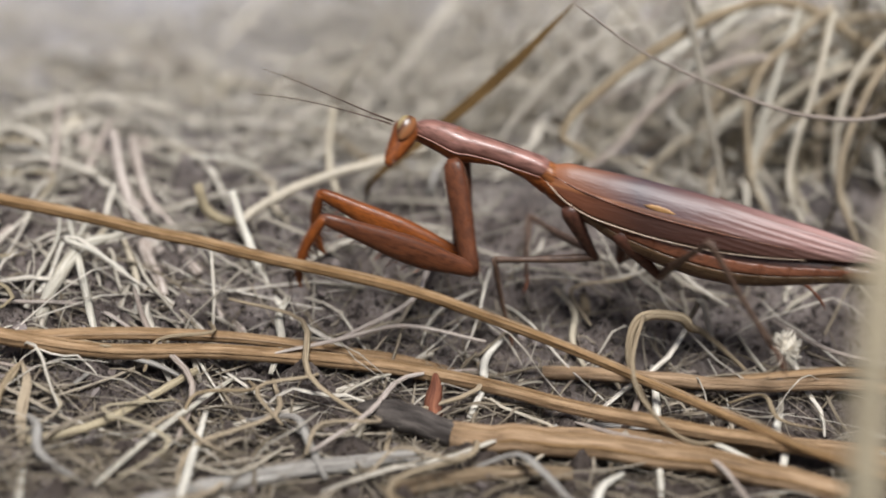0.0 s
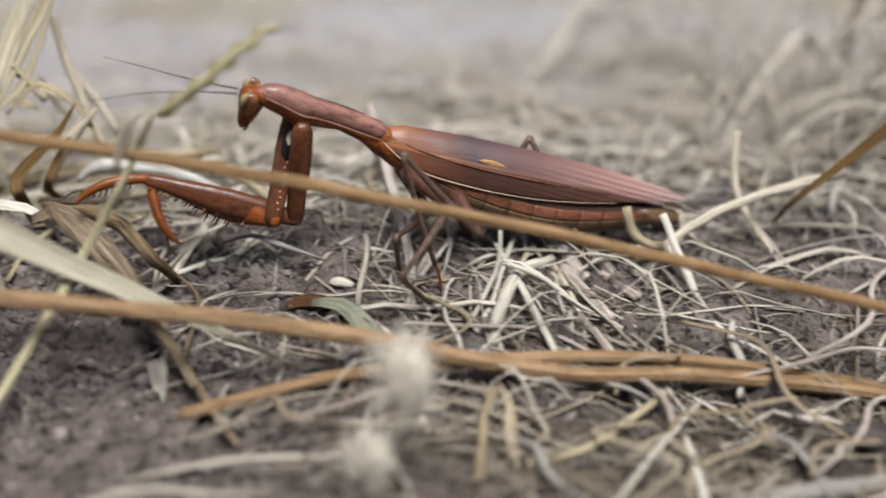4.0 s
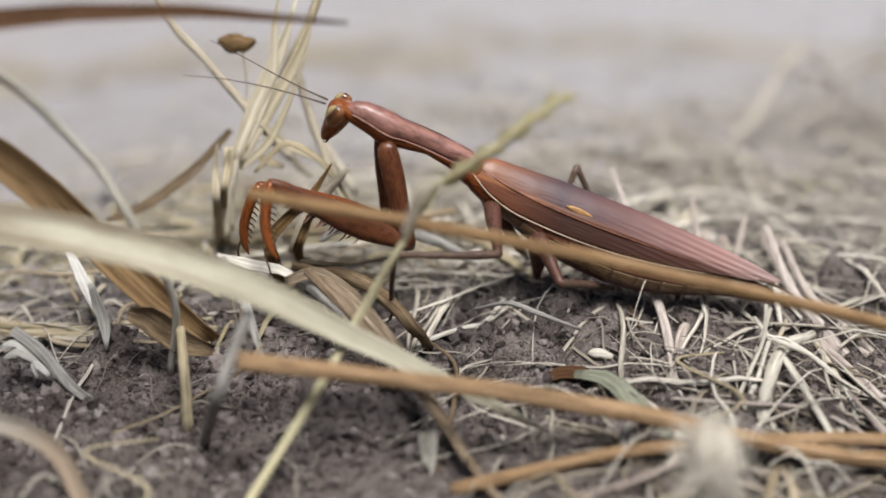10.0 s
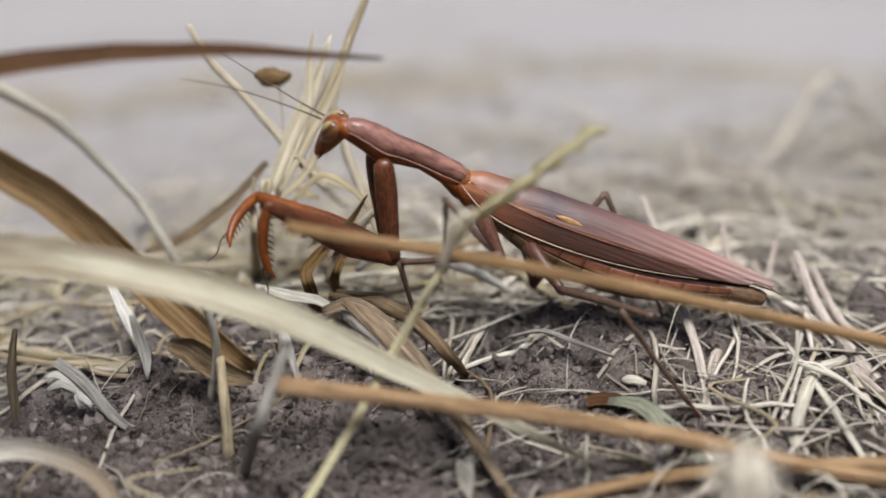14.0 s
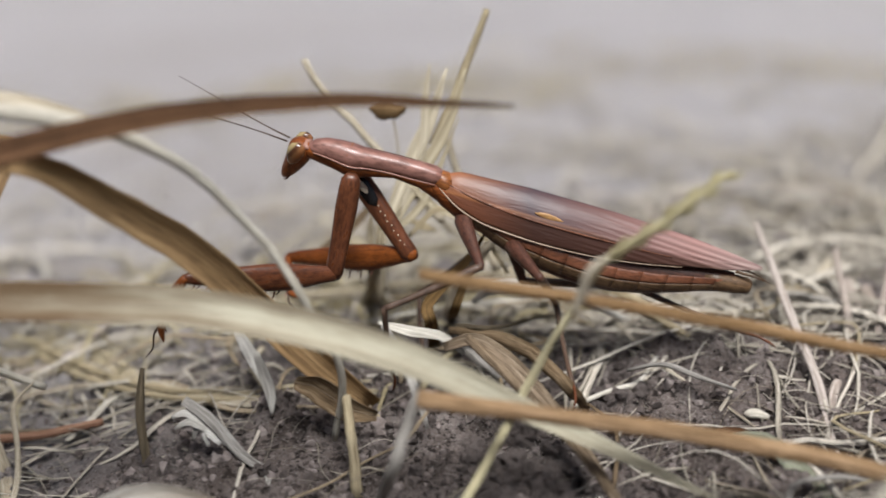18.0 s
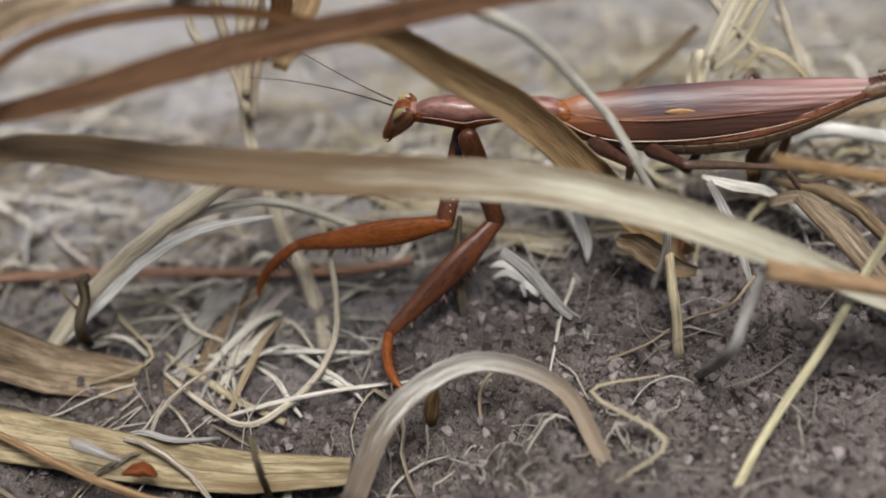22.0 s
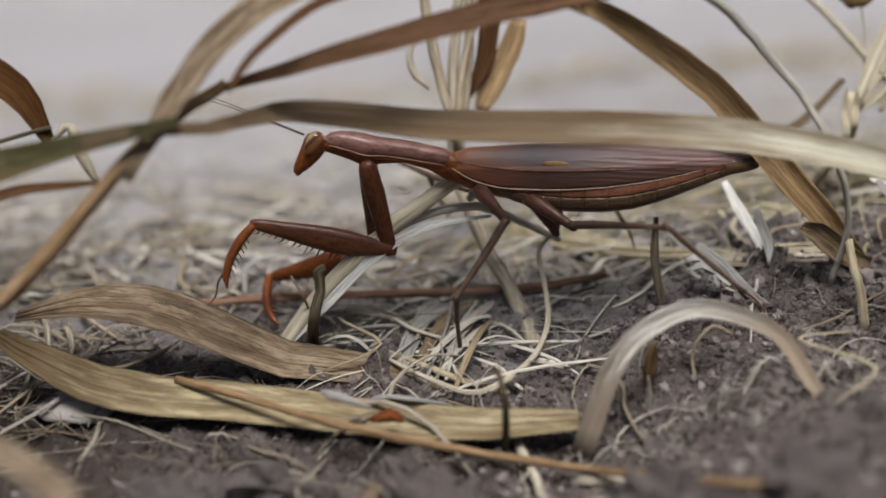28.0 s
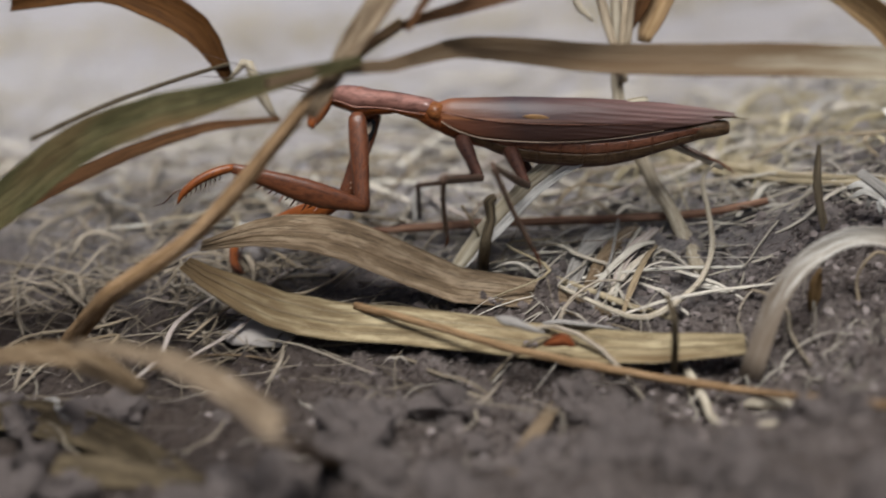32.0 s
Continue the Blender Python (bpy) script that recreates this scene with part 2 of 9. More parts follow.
def build_wing(side):
    """One folded forewing: a ribbed shell from the ridge of the back down to the flank."""
    bm = bmesh.new()
    nu, nv = 70, 26
    rows_out, rows_in = [], []
    for i in range(nu + 1):
        x = -0.4 + 52.9 * i / nu
        top = at([-0.4, 3, 14, 28, 40, 48, 52.5], [0.2, 1.5, 2.0, 2.0, 1.5, 0.7, 0.0], x)
        low = at([-0.4, 1.5, 4, 8, 16, 26, 35, 42, 47, 52.5], [-0.8, -2.0, -3.3, -4.4, -5.0, -4.6, -3.6, -2.4, -1.7, -0.4], x)
        wide = at([-0.4, 3, 10, 20, 32, 44, 52.5], [1.2, 2.4, 3.3, 3.7, 3.3, 1.9, 0.5], x)
        for store, inset in ((rows_out, 0.0), (rows_in, 0.16)):
            line = []
            for j in range(nv + 1):
                v = j / nv
                a = v * math.pi / 2
                y = (wide - inset) * math.sin(a) ** 0.85
                z = low + (top - inset - low) * (1 - v ** 1.55)
                rib = 0.045 * math.sin(8.2 * (z + 0.062 * x)) * min(1, max(0, (x - 19) / 14)) * (1 if v < 0.6 else 0.15)
                vein = 0.10 * math.exp(-((v - 0.70) / 0.03) ** 2)
                k = 1 + (rib + vein) / max(wide, 1.2)
                line.append(bm.verts.new((x * MM, side * (0.05 + y * k) * MM + (0 if side < 0 else 0.0001), (z + (0.08 if side < 0 else 0)) * MM)))
            store.append(line)
    for i in range(nu):
        for j in range(nv):
            bm.faces.new((rows_out[i][j], rows_out[i + 1][j], rows_out[i + 1][j + 1], rows_out[i][j + 1]))
            bm.faces.new((rows_in[i][j], rows_in[i][j + 1], rows_in[i + 1][j + 1], rows_in[i + 1][j]))
    for i in range(nu):
        for j in (0, nv):
            bm.faces.new((rows_out[i][j], rows_out[i + 1][j], rows_in[i + 1][j], rows_in[i][j]))
    for j in range(nv):
        for i in (0, nu):
            bm.faces.new((rows_out[i][j], rows_out[i][j + 1], rows_in[i][j + 1], rows_in[i][j]))
    bmesh.ops.recalc_face_normals(bm, faces=bm.faces)
    wing = part("forewing", bm, M_WING, mantis, "folded plum-brown forewing with pink ribs")
    low = lambda x: at([-0.4, 1.5, 4, 8, 16, 26, 35, 42], [-0.8, -2.0, -3.3, -4.4, -5.0, -4.6, -3.6, -2.4], x)
    wid = lambda x: at([-0.4, 3, 10, 20, 32, 44, 52.5], [1.2, 2.4, 3.3, 3.7, 3.3, 1.9, 0.5], x)
    bm = bmesh.new()
    tube(bm, [(x * MM, side * (wid(x) + 0.12) * MM, (low(x) - 0.05) * MM) for x in (0.2, 1.5, 4, 8, 13, 19, 26, 33, 40)], [0.00012, 0.00014, 0.00012, 0.00008, 0.00005], 6, n=36)
    part("costal_margin", bm, M_MARGIN, wing, "thin cream margin of the wing")
    mid = lambda x, v: (x * MM, side * (0.12 + wid(x) * math.sin(v * math.pi / 2) ** 0.85) * MM, (low(x) + (at([-0.4, 3, 14, 28, 40, 48], [0.2, 1.5, 2.0, 2.0, 1.5, 0.7], x) - low(x)) * (1 - v ** 1.55)) * MM)
    bm = bmesh.new()
    tube(bm, [mid(x, v) for x, v in ((1.5, 0.62), (6, 0.66), (12, 0.685), (20, 0.70), (29, 0.73), (38, 0.80))], [0.00016, 0.0002, 0.00016, 0.00007], 5, n=30)
    part("vein", bm, M_TERG, wing, "orange-brown vein")
    bm = bmesh.new()
    c = Vector(mid(17.6, 0.56))
    loft(bm, [(c.x + dx * MM, c.y, c.z - 0.04 * dx * MM, 0.00014, max(0.00001, h * MM)) for dx, h in ((-2.1, 0.02), (-1.2, 0.36), (0, 0.5), (1.1, 0.42), (2.0, 0.24), (2.5, 0.03))], 10)
    part("stigma", bm, M_SPOT, wing, "ochre spot on the wing")


def build_body():
    bm = bmesh.new()
    loft(bm, [(x * MM, 0, z * MM, w * MM, h * MM) for x, z, w, h in (
        (-2.2, -0.9, 0.9, 0.8), (-0.8, -1.4, 1.5, 1.4), (1.5, -2.3, 2.1, 2.0), (5, -3.2, 2.6, 2.6), (9, -3.8, 2.9, 2.9), (13, -4.2, 2.9, 3.1), (16, -4.2, 2.6, 2.9))], 18)
    part("thorax", bm, M_FACE, mantis, "rust-orange thorax below the wings")
    xs = [6, 10, 14, 18, 22, 26, 30, 34, 38, 42, 45.5, 49.0]
    bot = lambda x: at([6, 10, 14, 20, 26, 31, 36, 41, 45, 49], [-5.6, -7.3, -8.7, -9.7, -10.0, -9.6, -8.4, -6.7, -5.3, -4.2], x)
    tpz = lambda x: at([6, 14, 26, 36, 44, 49], [-2.2, -2.4, -2.6, -2.0, -1.1, -0.7], x)
    wid = lambda x: at([6, 12, 20, 30, 38, 44, 49], [2.5, 3.1, 3.55, 3.5, 2.8, 2.0, 1.2], x)
    bm = bmesh.new()
    loft(bm, [(x * MM, 0, (bot(x) + tpz(x)) / 2 * MM, (wid(x) - 0.25) * MM, ((tpz(x) - bot(x)) / 2 - 0.2) * MM) for x in np.linspace(6, 48.6, 20)], 18)
    abdomen = part("abdomen", bm, M_DARK, mantis, "swollen segmented abdomen")
    for a, b in zip(xs, xs[1:]):
        for name, m, lo, hi in (("tergite", M_TERG, 0.455, 0.60), ("sternite", M_STER, 0.28, 0.445)):
            for side in (-1, 1):
                bm = bmesh.new()
                grid = []
                for i in range(6):
                    f = i / 5
                    x = a + (b + 0.35 - a) * f
                    swell = 0.985 + 0.02 * f + 0.012 * math.sin(math.pi * f)
                    line = []
                    for j in range(7):
                        t = (lo + (hi - lo) * j / 6) * math.pi - math.pi / 2
                        zc, zr = (bot(x) + tpz(x)) / 2, (tpz(x) - bot(x)) / 2
                        line.append(bm.verts.new((x * MM, side * wid(x) * swell * math.cos(t) * MM, (zc + zr * swell * math.sin(t)) * MM)))
                    grid.append(line)
                faces = [bm.faces.new((grid[i][j], grid[i + 1][j], grid[i + 1][j + 1], grid[i][j + 1])) for i in range(5) for j in range(6)]
                ext = bmesh.ops.extrude_face_region(bm, geom=faces)
                bmesh.ops.scale(bm, vec=(1, 0.93, 1), verts=[g for g in ext["geom"] if isinstance(g, bmesh.types.BMVert)])
                bmesh.ops.recalc_face_normals(bm, faces=bm.faces)
                part(name, bm, m, abdomen)
    bm = bmesh.new()
    loft(bm, [(x * MM, 0, z * MM, w * MM, h * MM) for x, z, w, h in ((44, -3.2, 1.8, 1.7), (46.5, -3.0, 1.7, 1.65), (49.2, -2.7, 1.45, 1.5), (51.0, -2.5, 1.25, 1.3), (51.7, -2.5, 1.0, 1.05), (51.8, -2.55, 0.5, 0.6))], 12)
    part("tail_plate", bm, M_STER, abdomen, "tan-brown blunt tip of the abdomen")
    for side in (-1, 1):
        bm = bmesh.new()
        tube(bm, [(48.5 * MM, side * 0.9 * MM, -0.6 * MM), (51.5 * MM, side * 1.3 * MM, -0.5 * MM), (55.0 * MM, side * 1.9 * MM, (-1.1 - 0.4 * side) * MM)], [0.00026, 0.00022, 0.0001, 0.00003], 6)
        part("cercus", bm, M_STER, abdomen, "thin grey-brown tail feeler")
    return abdomen


def build_pronotum():
    """Neck shield, from the neck (x = 0) to the wing roots."""
    bm = bmesh.new()
    loft(bm, [(x * MM, 0, z * MM, w * MM, h * MM) for x, z, w, h in (
        (-0.4, -0.4, 0.8, 0.6), (0.4, -0.25, 1.4, 1.2), (2.0, -0.1, 1.7, 1.6), (4.2, -0.15, 2.05, 1.85), (6.3, -0.3, 2.45, 1.95), (7.6, -0.25, 2.3, 1.75),
        (9.5, -0.05, 1.95, 1.6), (13, 0.05, 1.75, 1.5), (16.5, 0.0, 1.75, 1.5), (18.8, -0.1, 1.9, 1.5), (19.8, -0.15, 1.75, 1.2), (20.1, -0.2, 1.3, 0.75))], 20, 2.3)
    shield = part("pronotum", bm, M_SHELL, mantis, "long plum-brown neck shield with a pale rim")
    bm = bmesh.new()
    loft(bm, [(x * MM, 0, z * MM, w * MM, h * MM) for x, z, w, h in (
        (-1.4, -0.9, 1.0, 1.1), (1.0, -1.1, 1.2, 1.3), (4, -1.6, 1.4, 1.3), (7, -2.3, 1.6, 1.4), (9, -1.8, 1.3, 1.0), (13, -1.1, 1.1, 0.9), (17.0, -1.3, 1.3, 1.2), (20.0, -2.0, 1.6, 1.7), (22.0, -2.4, 1.5, 1.6))], 14)
    part("neck", bm, M_FACE, shield, "rust-orange underside of the neck")
    for side in (-1, 1):
        bm = bmesh.new()
        tube(bm, [(x * MM, side * w * MM, z * MM) for x, w, z in ((0.5, 1.3, -1.0), (3, 1.75, -1.15), (6.3, 2.35, -1.5), (8.6, 2.0, -1.25), (12, 1.68, -1.1), (16, 1.66, -1.15), (19.2, 1.75, -1.1))], [0.0001, 0.00014, 0.00012, 0.0001], 6, n=24)
        part("rim", bm, M_RIM, shield, "pale translucent rim")
    bm = bmesh.new()
    tube(bm, [(x * MM, 0, z * MM) for x, z in ((7.4, 1.42), (11, 1.55), (15, 1.5), (19.5, 1.1))], [0.0001, 0.00014, 0.0001], 5)
    part("keel", bm, M_DARK, shield, "dark keel along the shield")
    bm = bmesh.new()
    loft(bm, [(x * MM, 0, z * MM, w * MM, h * MM) for x, z, w, h in ((18.9, -0.45, 1.5, 1.2), (19.9, -0.55, 1.95, 1.6), (20.8, -0.75, 2.05, 1.7), (21.8, -0.95, 1.8, 1.5))], 16)
    part("collar", bm, M_COLLAR, shield, "bright orange collar before the wings")
    bm = bmesh.new()
    tube(bm, [(5.5 * MM + 0.0004 * math.cos(a), 2.26 * MM * math.sin(a), (-0.25 + 1.9 * math.cos(a)) * MM) for a in np.linspace(-1.45, 1.45, 13)], [0.00008, 0.00013, 0.00008], 5, n=26)
    part("groove", bm, M_COLLAR, shield, "rusty groove across the neck shield")
    return shield


def build_head():
    """Head: x runs down the face from the crown, -z to the front."""
    bm = bmesh.new()
    loft(bm, [(x * MM, 0, z * MM, w * MM, h * MM) for x, z, w, h in (
        (-1.3, -0.9, 0.9, 0.8), (-0.7, -1.1, 1.9, 1.7), (0.4, -1.1, 2.3, 2.3), (1.6, -0.9, 2.2, 2.3), (3.0, -0.6, 1.8, 2.0), (4.6, -0.35, 1.35, 1.65), (6.0, -0.2, 1.0, 1.3), (7.0, -0.1, 0.7, 0.9), (7.7, -0.05, 0.35, 0.45))], 16)
    head = part("head", bm, M_FACE, mantis, "rust-orange triangular head with banded eyes")
    for side in (-1, 1):
        bm = bmesh.new()
        loft(bm, [(x * MM, side * (2.15 - 0.05 * x) * MM, z * MM, w * MM, h * MM) for x, z, w, h in (
            (-1.5, -1.3, 0.1, 0.2), (-1.15, -1.5, 0.7, 0.95), (-0.3, -1.6, 0.95, 1.5), (0.9, -1.5, 1.0, 1.6), (2.2, -1.25, 0.8, 1.2), (3.1, -1.05, 0.4, 0.55), (3.5, -0.95, 0.1, 0.1))], 14)
        eye = part("eye", bm, M_EYE, head, "khaki and dark brown banded eye")
        bm = bmesh.new()
        tube(bm, [(0.8 * MM, side * 0.6 * MM, -3.0 * MM), (2.4 * MM, side * 1.1 * MM, -7.0 * MM), (4.4 * MM, side * 2.2 * MM, -12.0 * MM), (6.6 * MM, side * 3.8 * MM, -17.0 * MM), (9.0 * MM, side * 5.6 * MM, -21.5 * MM)], [0.00016, 0.00011, 0.00009, 0.00007, 0.00004], 6, n=26)
        part("antenna", bm, M_THIN, head, "thread-like antenna")
        bm = bmesh.new()
        tube(bm, [(6.0 * MM, side * 0.5 * MM, 0.5 * MM), (7.2 * MM, side * 0.6 * MM, 0.7 * MM), (8.0 * MM, side * 0.4 * MM, 0.3 * MM)], [0.00022, 0.00018, 0.00006], 6)
        part("palp", bm, M_LEG, head)
    bm = bmesh.new()
    loft(bm, [(x * MM, 0, z * MM, w * MM, h * MM) for x, z, w, h in ((-1.65, -0.6, 0.3, 0.3), (-1.5, -0.6, 1.4, 0.8), (-1.15, -0.6, 1.7, 1.1), (-0.8, -0.6, 1.5, 1.0))], 12)
    part("crown", bm, M_RIM, head, "pale pinkish crown")
    shrink = Matrix.Translation((0.0014, 0, 0.0002)) @ Matrix.Diagonal((0.82, 0.86, 0.86, 1))
    for ob in (head, *head.children):
        ob.data.transform(shrink if not ob.name.startswith("antenna") else Matrix.Translation((0.0014, 0, 0)))
    return head


def fore_coxa(inner):
    """Upper arm; inner: the way to the side that faces the other arm."""
    bm = bmesh.new()
    L = 15.2
    loft(bm, [(f * L * MM, 0, z * MM, w * MM, h * MM) for f, z, w, h in (
        (-0.06, 0, 0.5, 0.8), (0.0, 0, 0.95, 1.45), (0.08, 0, 1.05, 1.6), (0.3, 0.05, 1.05, 1.7), (0.6, 0.05, 0.95, 1.5), (0.85, 0, 0.9, 1.35), (0.97, 0, 0.95, 1.4), (1.05, 0, 0.65, 0.95))], 14, 2.6)
    c = part("fore_coxa", bm, M_LEG, mantis, "red-brown upper arm of the raptorial foreleg")
    bm = bmesh.new()
    loft(bm, [(f * L * MM, inner * 1.0 * MM, 0.05 * MM, 0.00016, h * MM) for f, h in ((0.06, 0.05), (0.09, 0.75), (0.16, 1.05), (0.26, 1.05), (0.36, 0.85), (0.41, 0.1))], 12)
    part("eyespot", bm, M_BLACK, c, "black spot on the inner arm")
    bm = bmesh.new()
    loft(bm, [(f * L * MM, inner * 1.1 * MM, 0.0, 0.00012, h * MM) for f, h in ((0.11, 0.05), (0.14, 0.45), (0.2, 0.55), (0.24, 0.35), (0.26, 0.05))], 10)
    part("eyespot_centre", bm, M_PEARL, c, "pale centre of the black spot")
    for k in range(9):
        bm = bmesh.new()
        bmesh.ops.create_icosphere(bm, subdivisions=1, radius=0.00014, matrix=Matrix.Translation(((0.42 + 0.058 * k) * L * MM, inner * (1.02 - 0.02 * k) * MM, (0.35 - 0.25 * (k % 2)) * MM)))
        part("tubercle", bm, M_PEARL, c)
    return c


def fore_femur(skin):
    L = 22.5
    bm = bmesh.new()
    loft(bm, [(f * L * MM, 0, z * MM, w * MM, h * MM) for f, z, w, h in (
        (-0.05, 0, 0.55, 0.7), (0.0, 0, 0.9, 1.2), (0.06, 0, 0.95, 1.3), (0.16, 0.15, 1.05, 1.65), (0.3, 0.25, 1.2, 2.1), (0.45, 0.2, 1.2, 2.15), (0.6, 0.1, 1.1, 1.85), (0.78, 0.0, 0.95, 1.4), (0.92, -0.1, 0.85, 1.1), (1.0, -0.1, 0.7, 0.85), (1.03, -0.1, 0.4, 0.5))], 16, 2.2)
    fm = part("fore_femur", bm, skin, mantis, "thick red-brown spined femur of the foreleg")
    for k in range(15):
        f = 0.32 + 0.045 * k
        long = (1.5 if k in (2, 4, 6) else 0.95 - 0.025 * k)
        low = at([0.3, 0.45, 0.6, 0.78, 0.98], [2.25, 2.25, 1.85, 1.3, 0.8], f)
        bm = bmesh.new()
        tube(bm, [(f * L * MM, (-0.35 + 0.7 * (k % 2)) * MM, low * MM), ((f * L + 0.25) * MM, (-0.45 + 0.9 * (k % 2)) * MM, (low + long * 0.6) * MM), ((f * L + 0.6) * MM, (-0.5 + (k % 2)) * MM, (low + long) * MM)], [0.00018, 0.00012, 0.00003], 5)
        part("spine", bm, M_CLAW if k % 3 else M_RIM, fm)
    return fm


def fore_tibia():
    """Grasping hook with its claw and the thin foot."""
    bm = bmesh.new()
    tube(bm, [(-0.3 * MM, 0, -0.1 * MM), (2.5 * MM, 0, -0.75 * MM), (6.0 * MM, 0, -0.9 * MM), (9.0 * MM, 0, -0.2 * MM), (10.7 * MM, 0, 0.9 * MM)], [0.0007, 0.00085, 0.00078, 0.0006, 0.00012], 10, n=18)
    ti = part("fore_tibia", bm, M_HOOK, mantis, "hooked red-brown tibia of the foreleg")
    for k in range(8):
        x = 2.2 + 0.9 * k
        bm = bmesh.new()
        tube(bm, [(x * MM, 0, -0.15 * MM), ((x + 0.3) * MM, 0, 0.45 * MM), ((x + 0.65) * MM, 0, 0.75 * MM)], [0.00014, 0.0001, 0.00003], 5)
        part("spine", bm, M_CLAW, ti)
    bm = bmesh.new()
    tube(bm, [(8.6 * MM, 0, -0.7 * MM), (10.4 * MM, 0.3 * MM, -0.9 * MM), (12.6 * MM, 0.6 * MM, -0.2 * MM), (14.6 * MM, 0.9 * MM, -0.6 * MM)], [0.00022, 0.00018, 0.00014, 0.00007], 6)
    part("tarsus", bm, M_THIN, ti, "thin jointed foot")
    return ti


def leg_coxa(L):
    bm = bmesh.new()
    loft(bm, [(f * L * MM, 0, 0, w * MM, h * MM) for f, w, h in ((-0.12, 0.6, 0.9), (0.0, 1.0, 1.35), (0.3, 0.95, 1.2), (0.65, 0.75, 0.9), (0.9, 0.62, 0.72), (1.0, 0.6, 0.7), (1.06, 0.35, 0.4))], 12)
    return part("coxa", bm, M_DARK, mantis, "dark brown hip of the walking leg")


def leg_femur(L, r):
    bm = bmesh.new()
    tube(bm, [(-0.2 * MM, 0, 0), (L * 0.3 * MM, 0, 0.15 * MM), (L * 0.7 * MM, 0, 0.12 * MM), (L * MM, 0, 0)], [r * 1.0 * MM, r * 1.12 * MM, r * 0.9 * MM, r * 0.68 * MM, r * 0.85 * MM], 8, n=14)
    return part("femur", bm, M_THIN, mantis, "slender grey-brown thigh of the walking leg")


def leg_tibia(L, r):
    bm = bmesh.new()
    tube(bm, [(-0.1 * MM, 0, 0), (L * 0.4 * MM, 0, -0.2 * MM), (L * 0.78 * MM, 0, 0)], [r * 1.15 * MM, r * MM, r * 0.85 * MM, r * 0.95 * MM], 8, n=12)
    ti = part("tibia", bm, M_THIN, mantis, "thin brown shin of the walking leg")
    bm = bmesh.new()
    tube(bm, [(L * 0.77 * MM, 0, 0), (L * 0.86 * MM, 0, 0.15 * MM), (L * 0.95 * MM, 0, -0.1 * MM), (L * 1.0 * MM, 0, -0.5 * MM)], [r * 0.75 * MM, r * 0.55 * MM, r * 0.6 * MM, r * 0.4 * MM, r * 0.15 * MM], 6, n=12)
    part("tarsus", bm, M_LEG, ti, "jointed foot")
    return ti


build_wing(-1)
build_wing(1)
abdomen = build_body()
for ob in mantis.children:
    for piece in (ob, *ob.children):
        piece.data.transform(Matrix.Diagonal((0.965, 1, 1, 1)))
pronotum, head = build_pronotum(), build_head()
fore_coxa_near, fore_femur_near, fore_tibia_near = fore_coxa(1), fore_femur(M_LEG), fore_tibia()
fore_coxa_far, fore_femur_far, fore_tibia_far = fore_coxa(-1), fore_femur(M_HOOK), fore_tibia()
mid_coxa_near, mid_femur_near, mid_tibia_near = leg_coxa(9.5), leg_femur(15.2, 0.62), leg_tibia(16.5, 0.42)
hind_coxa_near, hind_femur_near, hind_tibia_near = leg_coxa(9.0), leg_femur(18.0, 0.65), leg_tibia(22.5, 0.42)
mid_coxa_far, mid_femur_far, mid_tibia_far = leg_coxa(9.5), leg_femur(15.2, 0.62), leg_tibia(16.5, 0.42)
hind_coxa_far, hind_femur_far, hind_tibia_far = leg_coxa(9.0), leg_femur(18.0, 0.65), leg_tibia(22.5, 0.42)


